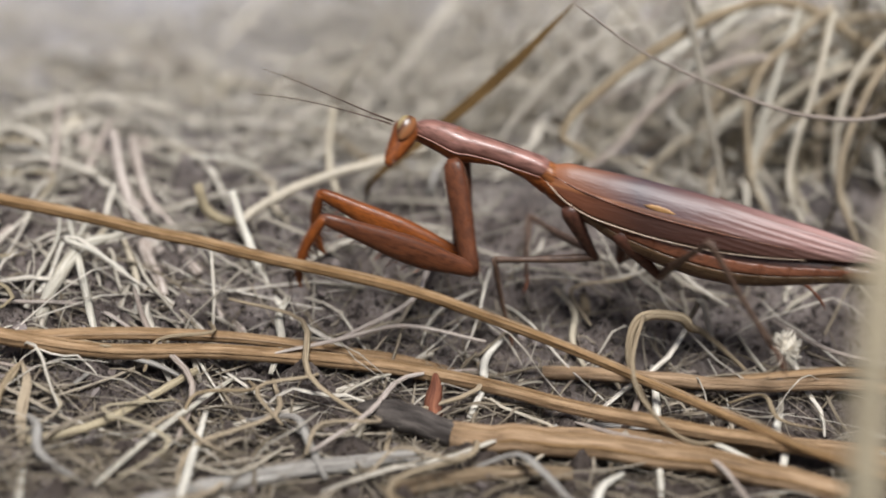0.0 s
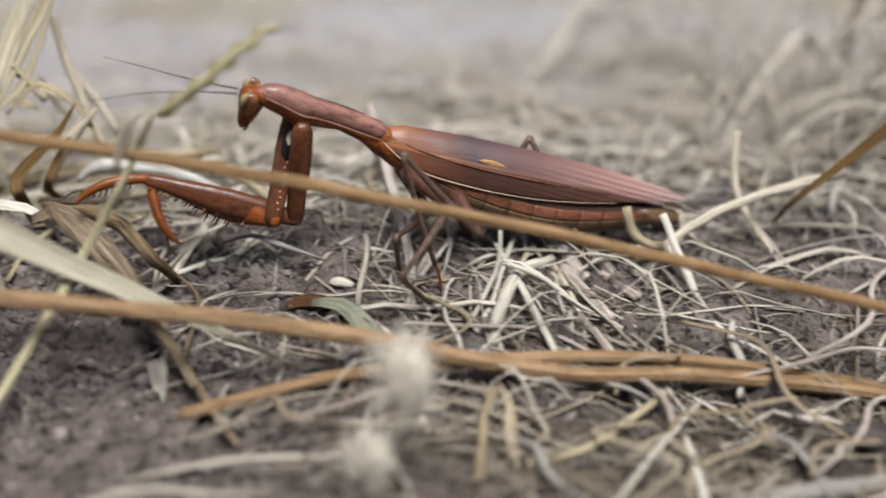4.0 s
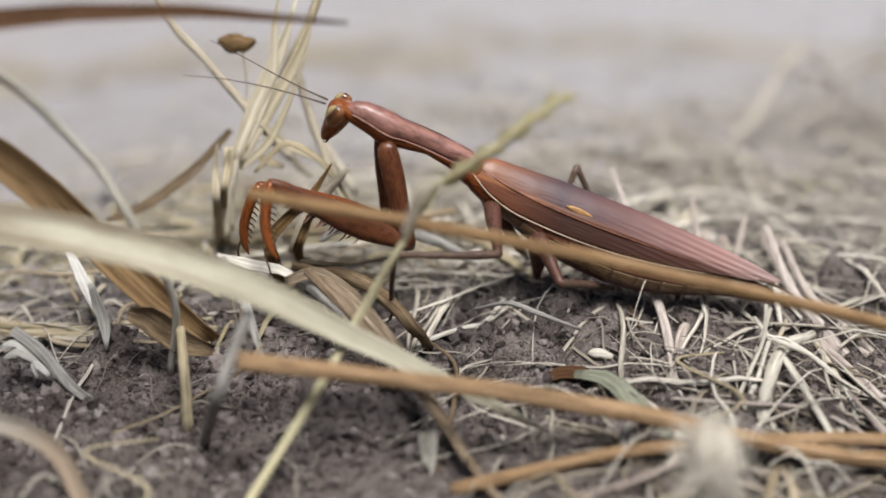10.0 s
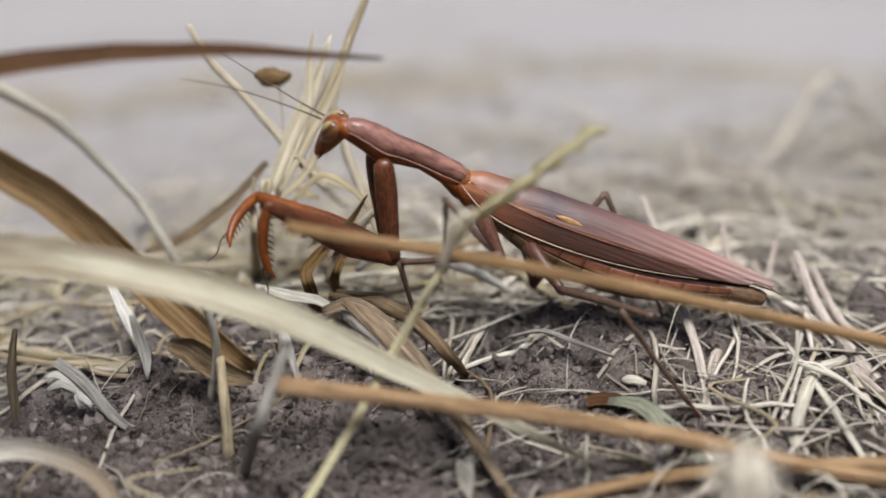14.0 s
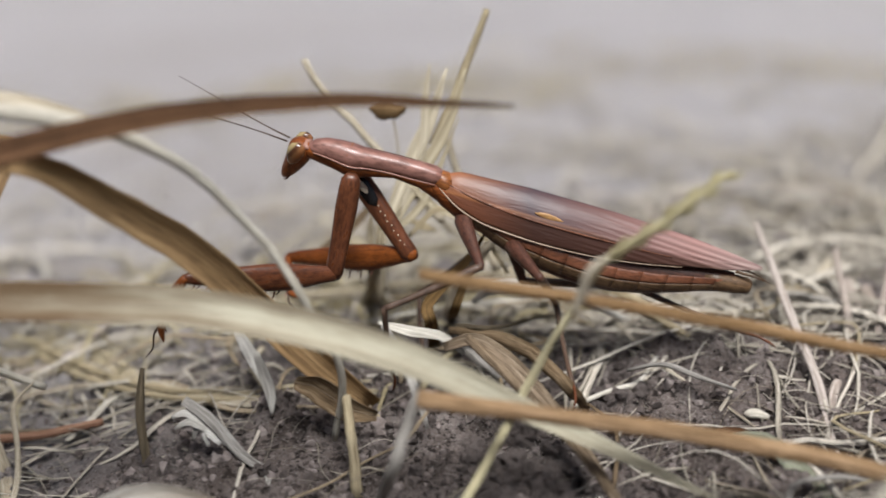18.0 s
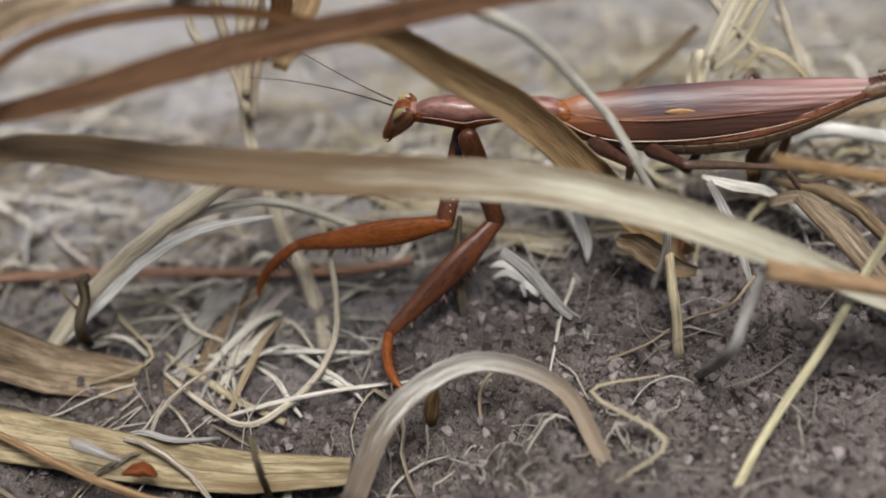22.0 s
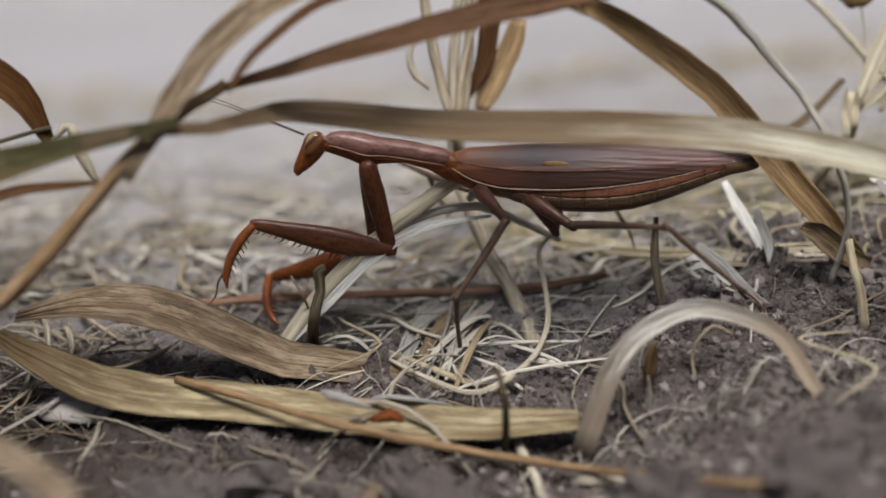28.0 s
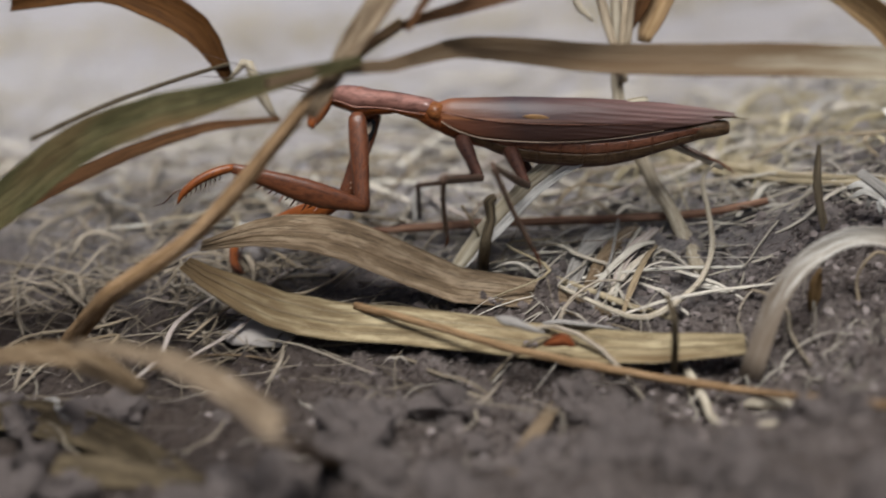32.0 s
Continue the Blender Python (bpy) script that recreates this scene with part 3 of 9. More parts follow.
# ---- plant materials ----
def straw(name, pale, deep, dark, stripe=9.0, spots=0.35, rough=0.75, random_socket="Random", stain=None, fades=(), streak=0.62, soft=False):
    """Dry grass: stripes along the fibre, blotches, dark specks; each piece a little different."""
    m, nt, b = nodes_of(name)
    uv = coords(nt, (stripe * 0.62, 0.13 if soft else 0.42, 1), "UV")
    fibre = noise_of(nt, uv, 2.2, 4, 0.65)
    hair = noise_of(nt, coords(nt, (stripe * 3.2, 1.3, 1), "UV"), 2.0, 3)
    blot = noise_of(nt, coords(nt), 170, 4, 0.6)
    speck = noise_of(nt, coords(nt), 1900, 3, 0.7)
    col = ramp(nt, fibre, [(0.36, tuple(0.6 * c for c in deep)), (0.46, deep), (0.60, pale)])
    col = mix(nt, calc(nt, "MULTIPLY", ramp(nt, blot, [(0.42, (0, 0, 0)), (0.72, (1, 1, 1))]), 0.25 if soft else 0.55), col, deep)
    col = mix(nt, calc(nt, "MULTIPLY", ramp(nt, hair, [(0.52, (0, 0, 0)), (0.66, (1, 1, 1))]), streak), col, dark)
    col = mix(nt, calc(nt, "MULTIPLY", ramp(nt, speck, [(0.62, (0, 0, 0)), (0.72, (1, 1, 1))]), spots), col, dark)
    if stain is not None:
        col = mix(nt, ramp(nt, noise_of(nt, coords(nt, (1.2, 0.16, 1), "UV"), 1.1, 3), [(0.51, (0, 0, 0)), (0.66, (0.85,) * 3)]), col, stain)
    for tone, start, end in fades:
        sp = nt.nodes.new("ShaderNodeSeparateXYZ")
        nt.links.new(coords(nt, (1, 1, 1), "UV"), sp.inputs[0])
        run = calc(nt, "ADD", sp.outputs[1], calc(nt, "MULTIPLY", calc(nt, "SUBTRACT", fibre, 0.5), 9.0 if end > 6 else 3.0))
        far = calc(nt, "DIVIDE", calc(nt, "SUBTRACT", run, start), end - start)
        col = mix(nt, ramp(nt, far, [(0.0, (0.88,) * 3), (1.0, (0, 0, 0))]), col, tone)
    info = nt.nodes.new("ShaderNodeObjectInfo" if random_socket == "Random" else "ShaderNodeNewGeometry")
    rnd = info.outputs[random_socket]
    hs = nt.nodes.new("ShaderNodeHueSaturation")
    nt.links.new(calc(nt, "MULTIPLY_ADD", rnd, *((0.32, 0.84) if random_socket == "Random" else (0.65, 0.60))), hs.inputs["Value"])
    nt.links.new(calc(nt, "MULTIPLY_ADD", rnd, -0.22, 1.06), hs.inputs["Saturation"])
    nt.links.new(col, hs.inputs["Color"])
    nt.links.new(hs.outputs[0], b.inputs["Base Color"])
    b.inputs["Roughness"].default_value = rough
    b.inputs["Specular IOR Level"].default_value = 0.08
    bump(nt, b, calc(nt, "ADD", calc(nt, "MULTIPLY", fibre, 1.0), calc(nt, "MULTIPLY", hair, 0.5)), 0.7, 0.0003)
    return m


M_STEM = straw("tan_stem", (0.385, 0.25, 0.14), (0.24, 0.145, 0.072), (0.08, 0.045, 0.024), 7)
M_CULM = straw("ochre_culm", (0.24, 0.15, 0.065), (0.14, 0.082, 0.033), (0.05, 0.03, 0.015), 8)
M_LEAF = straw("brown_leaf", (0.44, 0.28, 0.128), (0.265, 0.16, 0.07), (0.09, 0.05, 0.024), 5, streak=0.45, soft=True, stain=(0.13, 0.07, 0.03))
M_STRIPED = straw("striped_dead_leaf", (0.375, 0.305, 0.18), (0.22, 0.165, 0.09), (0.09, 0.06, 0.032), 9, 0.5, stain=(0.15, 0.095, 0.045), fades=(((0.12, 0.075, 0.035), 0.6, 3.5),))
M_SEED = straw("pale_green_stalk", (0.56, 0.5, 0.3), (0.4, 0.34, 0.18), (0.18, 0.14, 0.075), 7)
M_BELT = straw("bleached_litter", (0.70, 0.635, 0.53), (0.48, 0.42, 0.34), (0.20, 0.16, 0.12), 6, random_socket="Random Per Island")
M_DARKLEAF = straw("dark_brown_leaf", (0.118, 0.052, 0.0175), (0.066, 0.028, 0.009), (0.022, 0.011, 0.005), 7, soft=True)
M_LONG = straw("fading_leaf", (0.45, 0.415, 0.31), (0.35, 0.31, 0.22), (0.19, 0.14, 0.085), 4, 0.15, streak=0.25, soft=True, fades=(((0.092, 0.047, 0.017), 8.0, 12.6),))
M_DRY = straw("grey_brown_leaf", (0.29, 0.215, 0.14), (0.15, 0.102, 0.06), (0.03, 0.02, 0.012), 8, 0.5)
M_ARCH = straw("bleached_leaf", (0.53, 0.50, 0.45), (0.32, 0.285, 0.235), (0.12, 0.09, 0.065), 10, fades=(((0.125, 0.085, 0.052), 1.0, 2.6), ((0.19, 0.125, 0.07), 4.4, 2.9)))
M_YELLOW = straw("yellow_straw", (0.53, 0.45, 0.305), (0.36, 0.29, 0.185), (0.11, 0.078, 0.045), 9)
M_STRAW = straw("ochre_straw", (0.44, 0.35, 0.235), (0.28, 0.21, 0.132), (0.09, 0.062, 0.038), 9)
M_PALE = straw("pale_straw", (0.62, 0.55, 0.435), (0.43, 0.36, 0.265), (0.15, 0.115, 0.077), 9)
M_BONE = straw("bone_white_straw", (0.72, 0.675, 0.585), (0.52, 0.47, 0.385), (0.18, 0.15, 0.115), 9)
M_PINKPALE = straw("pinkish_straw", (0.54, 0.465, 0.405), (0.37, 0.30, 0.255), (0.11, 0.072, 0.056), 8)
M_PINK = straw("reddish_stem", (0.36, 0.225, 0.16), (0.235, 0.13, 0.088), (0.09, 0.042, 0.028), 7)
M_GREY = straw("weathered_grey", (0.47, 0.44, 0.40), (0.26, 0.235, 0.21), (0.055, 0.047, 0.04), 10, 0.5)
M_SAGE = straw("sage_leaf", (0.32, 0.315, 0.235), (0.17, 0.175, 0.118), (0.055, 0.056, 0.036), 10)
M_GREEN = straw("green_leaf", (0.092, 0.077, 0.032), (0.05, 0.045, 0.017), (0.02, 0.017, 0.008), 8, stain=(0.11, 0.062, 0.024))
M_CREAM = straw("cream_sheath", (0.70, 0.62, 0.46), (0.50, 0.42, 0.285), (0.28, 0.2, 0.11), 5, streak=0.3, soft=True)
M_MAT = straw("root_mat", (0.47, 0.40, 0.305), (0.235, 0.185, 0.13), (0.085, 0.062, 0.043), 6, random_socket="Random Per Island")
M_WHITE = straw("chalk_white_leaf", (0.80, 0.77, 0.71), (0.60, 0.56, 0.50), (0.25, 0.21, 0.17), 10, streak=0.4)
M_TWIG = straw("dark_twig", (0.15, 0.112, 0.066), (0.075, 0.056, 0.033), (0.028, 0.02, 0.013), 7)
M_RUST = straw("rust_red_husk", (0.25, 0.085, 0.035), (0.13, 0.038, 0.016), (0.05, 0.016, 0.01), 5)
M_CHAR = straw("charred_bark", (0.13, 0.108, 0.094), (0.05, 0.041, 0.036), (0.012, 0.01, 0.009), 5, 0.7)
M_LITTER = straw("matted_litter", (0.64, 0.575, 0.48), (0.36, 0.31, 0.245), (0.11, 0.085, 0.064), 6, random_socket="Random Per Island")
M_FARGRASS = straw("far_dry_grass", (0.57, 0.49, 0.32), (0.42, 0.345, 0.20), (0.2, 0.15, 0.07), 6, random_socket="Random Per Island")


def soil_material():
    """Dry earth: grey-brown crumbs near, paler trodden dust on the path behind."""
    m, nt, b = nodes_of("dry_soil")
    v = coords(nt)
    big, mid_, fine, grit = noise_of(nt, v, 22, 4), noise_of(nt, v, 120, 5), noise_of(nt, v, 620, 5, 0.7), noise_of(nt, v, 2400, 3, 0.7)
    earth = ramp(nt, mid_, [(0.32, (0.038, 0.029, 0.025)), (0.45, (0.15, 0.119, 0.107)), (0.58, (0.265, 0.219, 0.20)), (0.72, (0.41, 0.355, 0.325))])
    earth = mix(nt, calc(nt, "MULTIPLY", ramp(nt, big, [(0.4, (0, 0, 0)), (0.66, (1, 1, 1))]), 0.5), earth, (0.22, 0.172, 0.15))
    earth = mix(nt, ramp(nt, grit, [(0.56, (0, 0, 0)), (0.70, (0.8,) * 3)]), earth, (0.44, 0.405, 0.375))
    # near-black in the dips of the bump noise: crevice shade put into the colour
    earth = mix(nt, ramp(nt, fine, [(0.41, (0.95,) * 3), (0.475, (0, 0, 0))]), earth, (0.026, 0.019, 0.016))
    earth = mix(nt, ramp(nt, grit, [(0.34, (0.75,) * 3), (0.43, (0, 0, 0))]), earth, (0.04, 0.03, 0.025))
    sep = nt.nodes.new("ShaderNodeSeparateXYZ")
    nt.links.new(v, sep.inputs[0])
    # darker soil under the right straw mat, at the left end and near left
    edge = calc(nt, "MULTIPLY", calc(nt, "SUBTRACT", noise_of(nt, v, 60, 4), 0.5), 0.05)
    dark_right = calc(nt, "MULTIPLY", ramp(nt, calc(nt, "ADD", sep.outputs[0], edge), [(0.065, (0, 0, 0)), (0.085, (1, 1, 1))]), ramp(nt, calc(nt, "SUBTRACT", edge, sep.outputs[1]), [(0.012, (0, 0, 0)), (0.034, (0.8,) * 3)]))
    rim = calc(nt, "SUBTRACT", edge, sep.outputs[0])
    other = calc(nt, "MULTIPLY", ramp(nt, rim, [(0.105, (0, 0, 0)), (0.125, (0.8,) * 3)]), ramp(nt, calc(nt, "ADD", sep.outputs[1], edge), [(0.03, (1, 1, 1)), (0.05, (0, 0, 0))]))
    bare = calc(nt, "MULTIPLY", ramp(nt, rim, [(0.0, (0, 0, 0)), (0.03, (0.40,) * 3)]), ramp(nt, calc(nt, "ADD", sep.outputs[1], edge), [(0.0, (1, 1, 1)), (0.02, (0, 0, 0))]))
    earth = mix(nt, calc(nt, "MAXIMUM", calc(nt, "MAXIMUM", dark_right, other), bare), earth, (0.06, 0.043, 0.034))
    dust = ramp(nt, noise_of(nt, v, 3.1, 4), [(0.3, (0.50, 0.455, 0.435)), (0.55, (0.60, 0.56, 0.56)), (0.75, (0.62, 0.575, 0.535))])
    far = calc(nt, "ADD", sep.outputs[1], calc(nt, "MULTIPLY", calc(nt, "SUBTRACT", noise_of(nt, v, 9, 3), 0.5), 0.12))
    wide = calc(nt, "MULTIPLY", calc(nt, "MINIMUM", calc(nt, "MAXIMUM", calc(nt, "MULTIPLY", sep.outputs[0], -20.0), 0.0), 1.0), 0.03)
    far = calc(nt, "ADD", far, wide)
    path = ramp(nt, far, [(0.02, (0, 0, 0)), (0.13, (1, 1, 1))])
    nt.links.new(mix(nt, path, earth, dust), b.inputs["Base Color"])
    b.inputs["Roughness"].default_value = 0.92
    b.inputs["Specular IOR Level"].default_value = 0.2
    bump(nt, b, calc(nt, "ADD", fine, calc(nt, "MULTIPLY", grit, 0.5)), 1.0, 0.0022)
    return m


M_SOIL = soil_material()


def crumb_material():
    m, nt, b = nodes_of("soil_crumb")
    v = coords(nt)
    g = nt.nodes.new("ShaderNodeNewGeometry")
    f = noise_of(nt, v, 900, 5, 0.7)
    col = ramp(nt, calc(nt, "ADD", calc(nt, "MULTIPLY", f, 0.6), calc(nt, "MULTIPLY", g.outputs["Random Per Island"], 0.4)), [(0.3, (0.045, 0.034, 0.03)), (0.55, (0.15, 0.12, 0.108)), (0.8, (0.32, 0.27, 0.25))])
    nt.links.new(col, b.inputs["Base Color"])
    b.inputs["Roughness"].default_value = 0.95
    bump(nt, b, f, 0.8, 0.0005)
    return m


M_CRUMB = crumb_material()


# ---- ground ----
def base_height(x, y):
    """Gentle lie of the land."""
    return (0.002 + 0.012 * math.tanh(y / 0.035) - 0.008 * (0.5 - 0.5 * math.tanh((x + 0.043) / 0.022))
            - 0.005 * math.exp(-((x + 0.05) / 0.025) ** 2 - ((y + 0.027) / 0.012) ** 2)
            + 0.004 * math.exp(-((x - 0.06) / 0.04) ** 2) + 0.03 * max(0.0, min(y, 3.0) - 0.05)
            - 0.001 * (1 + math.tanh((x - 0.065) / 0.02)) * (1 - math.tanh((y + 0.010) / 0.008)))


def rough_height(x, y):
    """Crumbs and hollows of the soil, strong near the way and gone far off."""
    far = math.hypot(x, y)
    keep = 1 / (1 + (far / 0.35) ** 2)
    a = noise.noise((x * 45, y * 45, 0.3)) * 0.0022 + noise.noise((x * 21, y * 21, 2.3)) * 0.007 * min(1.0, max(0.0, (-y - 0.012) / 0.04))
    c = noise.noise((x * 150, y * 150, 4.1))
    d = noise.noise((x * 390, y * 390, 7.7))
    clods = max(0.0, noise.noise((x * 75, y * 75, 9.2)))
    e = noise.noise((x * 800, y * 800, 3.3))
    pit = 0.006 * math.exp(-((x + 0.085) / 0.009) ** 2 - ((y - 0.012) / 0.006) ** 2) + 0.003 * math.exp(-((x + 0.056) / 0.007) ** 2 - ((y - 0.004) / 0.004) ** 2)
    return -pit + (a + c * 0.0018 + d * 0.0013 + e * 0.0006 + clods * abs(c) * 0.0075 + max(0.0, d) * max(0.0, c) * 0.0045) * keep


def ground_at(x, y):
    return base_height(x, y) + rough_height(x, y)


def graded(lo, hi, step, limit):
    """Even steps between lo and hi, then longer and longer ones to the limit."""
    inner = list(np.arange(lo, hi, step))
    up, down, s = [], [], step
    p, q = hi, lo
    while p < limit:
        p, q, s = p + s, q - s, s * 1.17
        up.append(p)
        down.append(q)
    return down[::-1] + inner + up


def build_ground():
    xs, ys = graded(-0.22, 0.24, 0.00075, 80), graded(-0.10, 0.075, 0.00075, 80)
    verts = [(x, y, ground_at(x, y)) for y in ys for x in xs]
    n = len(xs)
    faces = [(j * n + i, j * n + i + 1, (j + 1) * n + i + 1, (j + 1) * n + i) for j in range(len(ys) - 1) for i in range(n - 1)]
    me = bpy.data.meshes.new("ground")
    me.from_pydata(verts, [], faces)
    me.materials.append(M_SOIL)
    me.shade_smooth()
    tagged(new("ground", me), "dry grey-brown soil running into a pale dusty path", "ground", kind="structure")


build_ground()


# ---- stalks, leaves and straws ----
OWNER = [None]


def plant(name, label, category):
    OWNER[0] = tagged(new(name), label, category)


def loose():
    OWNER[0] = None


def sweep(verts, faces, uvs, pts, width, thick, face, taper, curl, n, seg):
    """A flat or round strip along a curve: an ellipse that may be dished, with its uv along the fibre."""
    line = spline(pts, n)
    face = Vector(face).normalized()
    base = len(verts)
    run = 0.0
    for k, q in enumerate(line):
        d = (line[min(k + 1, n)] - line[max(k - 1, 0)]).normalized()
        run += (q - line[k - 1]).length if k else 0
        side = d.cross(face)
        side = side.normalized() if side.length > 1e-4 else d.orthogonal().normalized()
        up = side.cross(d).normalized()
        u = k / n * (len(taper) - 1)
        i = min(int(u), len(taper) - 2)
        f = taper[i] + (taper[i + 1] - taper[i]) * (u - i)
        w, h = width * f / 2, thick * (0.35 + 0.65 * f) / 2
        for j in range(seg):
            a = 2 * math.pi * j / seg
            c, s = math.cos(a), math.sin(a)
            verts.append(q + side * (w * c) + up * (h * s - curl * w * (1 - c * c)))
            uvs.append((j / seg if j <= seg / 2 else 1 - j / seg, run * 100))
    for k in range(n):
        for j in range(seg):
            a, b = base + k * seg, base + (k + 1) * seg
            faces.append((a + j, a + (j + 1) % seg, b + (j + 1) % seg, b + j))
    faces.append(tuple(base + j for j in range(seg))[::-1])
    faces.append(tuple(base + n * seg + j for j in range(seg)))


def strip_mesh(name, verts, faces, uvs, material):
    me = bpy.data.meshes.new(name)
    me.from_pydata(verts, [], faces)
    layer = me.uv_layers.new(name="fibre")
    idx = np.empty(len(me.loops), dtype=np.int32)
    me.loops.foreach_get("vertex_index", idx)
    layer.data.foreach_set("uv", np.array(uvs, dtype=np.float32)[idx].ravel())
    me.materials.append(material)
    me.shade_smooth()
    return me


def bones(leaf, line, w, thick, face, taper, curl, n, material, width_pale):
    """Midrib and two side ribs of a broad leaf, as parts."""
    face = Vector(face).normalized()
    for name, place, size in (("midrib", 0.0, 0.075), ("side_rib", -0.5, 0.035), ("side_rib", 0.45, 0.035)):
        pts = []
        for k, q in enumerate(line):
            d = (line[min(k + 1, len(line) - 1)] - line[max(k - 1, 0)]).normalized()
            side = d.cross(face).normalized()
            up = side.cross(d).normalized()
            half = w * at(np.linspace(0, 1, len(taper)), taper, k / (len(line) - 1)) / 2
            pts.append(q + side * (half * place) + up * (thick * 0.45 * math.sqrt(1 - place * place) - curl * half * (1 - place * place)))
        verts, faces, uvs = [], [], []
        sweep(verts, faces, uvs, pts, w * size, w * size * 0.6, face, (0.8, 1, 0.9, 0.35), 0.0, n, 6)
        rib = new(name, strip_mesh(name, verts, faces, uvs, M_PALE if name == "midrib" and width_pale else material))
        rib.parent = leaf


def stalk(name, label, material, width, face, *rest):
    """One stem, leaf or straw (width in millimetres) through a few points; taper and dish are optional."""
    pts = rest[-1]
    taper = rest[0] if len(rest) > 1 else (1.0, 1.0, 0.92, 0.8)
    curl = rest[1] if len(rest) > 2 else 0.0
    w = width * 0.001
    thick = 0.00035 + 0.05 * w if curl else w * 0.72
    rnd = random.Random(len(bpy.data.objects))
    pts = [Vector(p) for p in pts]
    fine = []
    for a, b in zip(pts, pts[1:]):
        fine += [a, a.lerp(b, 0.5) + Vector((rnd.uniform(-1, 1), rnd.uniform(-1, 1), rnd.uniform(-1, 1))) * (w * 0.07)]
    fine.append(pts[-1])
    n = max(8, min(70, int(sum((b - a).length for a, b in zip(pts, pts[1:])) / (w * 0.6 + 0.0006))))
    o = pts[0].copy()
    smooth_line = spline(pts, 4 * (len(pts) - 1))
    wob = [q + Vector((rnd.uniform(-1, 1), rnd.uniform(-1, 1), rnd.uniform(-1, 1))) * (w * (0.025 if curl else 0.06)) for q in smooth_line]
    verts, faces, uvs = [], [], []
    sweep(verts, faces, uvs, [q - o for q in wob], w, thick, face, [f * rnd.uniform(0.985, 1.015) if curl else f * rnd.uniform(0.93, 1.07) for f in np.interp(np.linspace(0, 1, 14), np.linspace(0, 1, len(taper)), taper)], curl, n, 12 if curl else 10)
    ob = new(name, strip_mesh(name, verts, faces, uvs, material))
    ob.location = o
    ob["label"] = label
    if curl and width >= 3.5:
        bones(ob, [q - o for q in wob], w, thick, face, taper, curl, n, material, False)
    elif width >= 1.9 and material is M_STEM:
        for lean in (-0.55, 0.5):
            verts, faces, uvs = [], [], []
            f3 = (Vector(face).normalized() + Vector((0, -lean, -lean))).normalized()
            sweep(verts, faces, uvs, [q - o + f3 * (w * 0.34) for q in wob], w * 0.2, w * 0.18, face, (0.4, 1, 0.9, 1, 0.5), 0.0, n, 6)
            rib = new("ridge", strip_mesh("ridge", verts, faces, uvs, M_STEM))
            rib.parent = ob
    if OWNER[0] is not None:
        ob.parent = OWNER[0]
    else:
        tagged(ob, category=name.replace("_", " "))
    return ob




def spikelets(line):
    """Small husks set along a seed head."""
    pts = spline(line, 11)
    for k, (p, q) in enumerate(zip(pts, pts[1:])):
        d = (q - p).normalized()
        out = Vector((0, -1, 0)).cross(d).normalized() * (0.0011 if k % 2 else -0.0011)
        stalk("spikelet", "small pale husk", M_SEED, 0.75, (0, -1, 0.2), (0.4, 1.0, 0.9, 0.15), [tuple(p), tuple(p + d * 0.0012 + out * 0.7), tuple(p + d * 0.0028 + out)])

# long fallen stems before the mantis
stalk("fallen_stem", "long tan fallen stem lying across the straw", M_STEM, 1.9, (0, -0.7, 0.7), [(0.0035, -0.0146, 0.0379), (0.0285, -0.0140, 0.0331), (0.0536, -0.0133, 0.0277), (0.0793, -0.0143, 0.0219), (0.1050, -0.0164, 0.0157), (0.1315, -0.0198, 0.0092), (0.1577, -0.0226, -0.0014), (0.1793, -0.0399, -0.0063), (0.1897, -0.0508, -0.0066)])
stem_b = stalk("fallen_stem", "grooved tan stem lying over dry straw", M_STEM, 2.6, (0, -0.7, 0.7), [(0.0020, -0.0182, 0.0165), (0.0287, -0.0170, 0.0128), (0.0548, -0.0158, 0.0079), (0.0802, -0.0157, 0.0020), (0.1061, -0.0145, -0.0004), (0.1318, -0.0159, -0.0039), (0.1536, -0.0285, -0.0053), (0.1737, -0.0361, -0.0067), (0.1920, -0.0447, -0.0076)])
stalk("fallen_stem", "orange-brown stem end lying on the soil", M_STEM, 2.0, (0, -0.7, 0.7), [(0.0298, -0.0184, -0.0015), (0.0519, -0.0167, 0.0027), (0.0762, -0.0145, 0.0034), (0.1010, -0.0123, 0.0015), (0.1258, -0.0122, -0.0029), (0.1508, -0.0139, -0.0083), (0.1926, -0.0188, -0.0045), (0.2047, -0.0210, -0.0072)])
stalk("fallen_stem", "flat orange-tan stem on the litter", M_STEM, 2.2, (0, -0.5, 0.85), [(0.1476, -0.0155, -0.0042), (0.1638, -0.0190, -0.0045), (0.1776, -0.0211, -0.0052), (0.1917, -0.0217, -0.0054), (0.2040, -0.0229, -0.0077)])
stalk("charred_stem", "tan stem with a charred black end", M_STEM, 4.2, (0, -0.7, 0.7), [(0.1330, -0.0294, -0.0076), (0.1445, -0.0320, -0.0076), (0.1558, -0.0350, -0.0081), (0.1689, -0.0397, -0.0087), (0.1840, -0.0464, -0.0104)])
stalk("fallen_stem", "smooth pinkish tan stem half buried in straw", M_STEM, 3.4, (0, -0.7, 0.7), [(0.1369, -0.0293, -0.0086), (0.1527, -0.0304, -0.0084), (0.1705, -0.0332, -0.0089), (0.1859, -0.0353, -0.0092), (0.1985, -0.0383, -0.0106)])
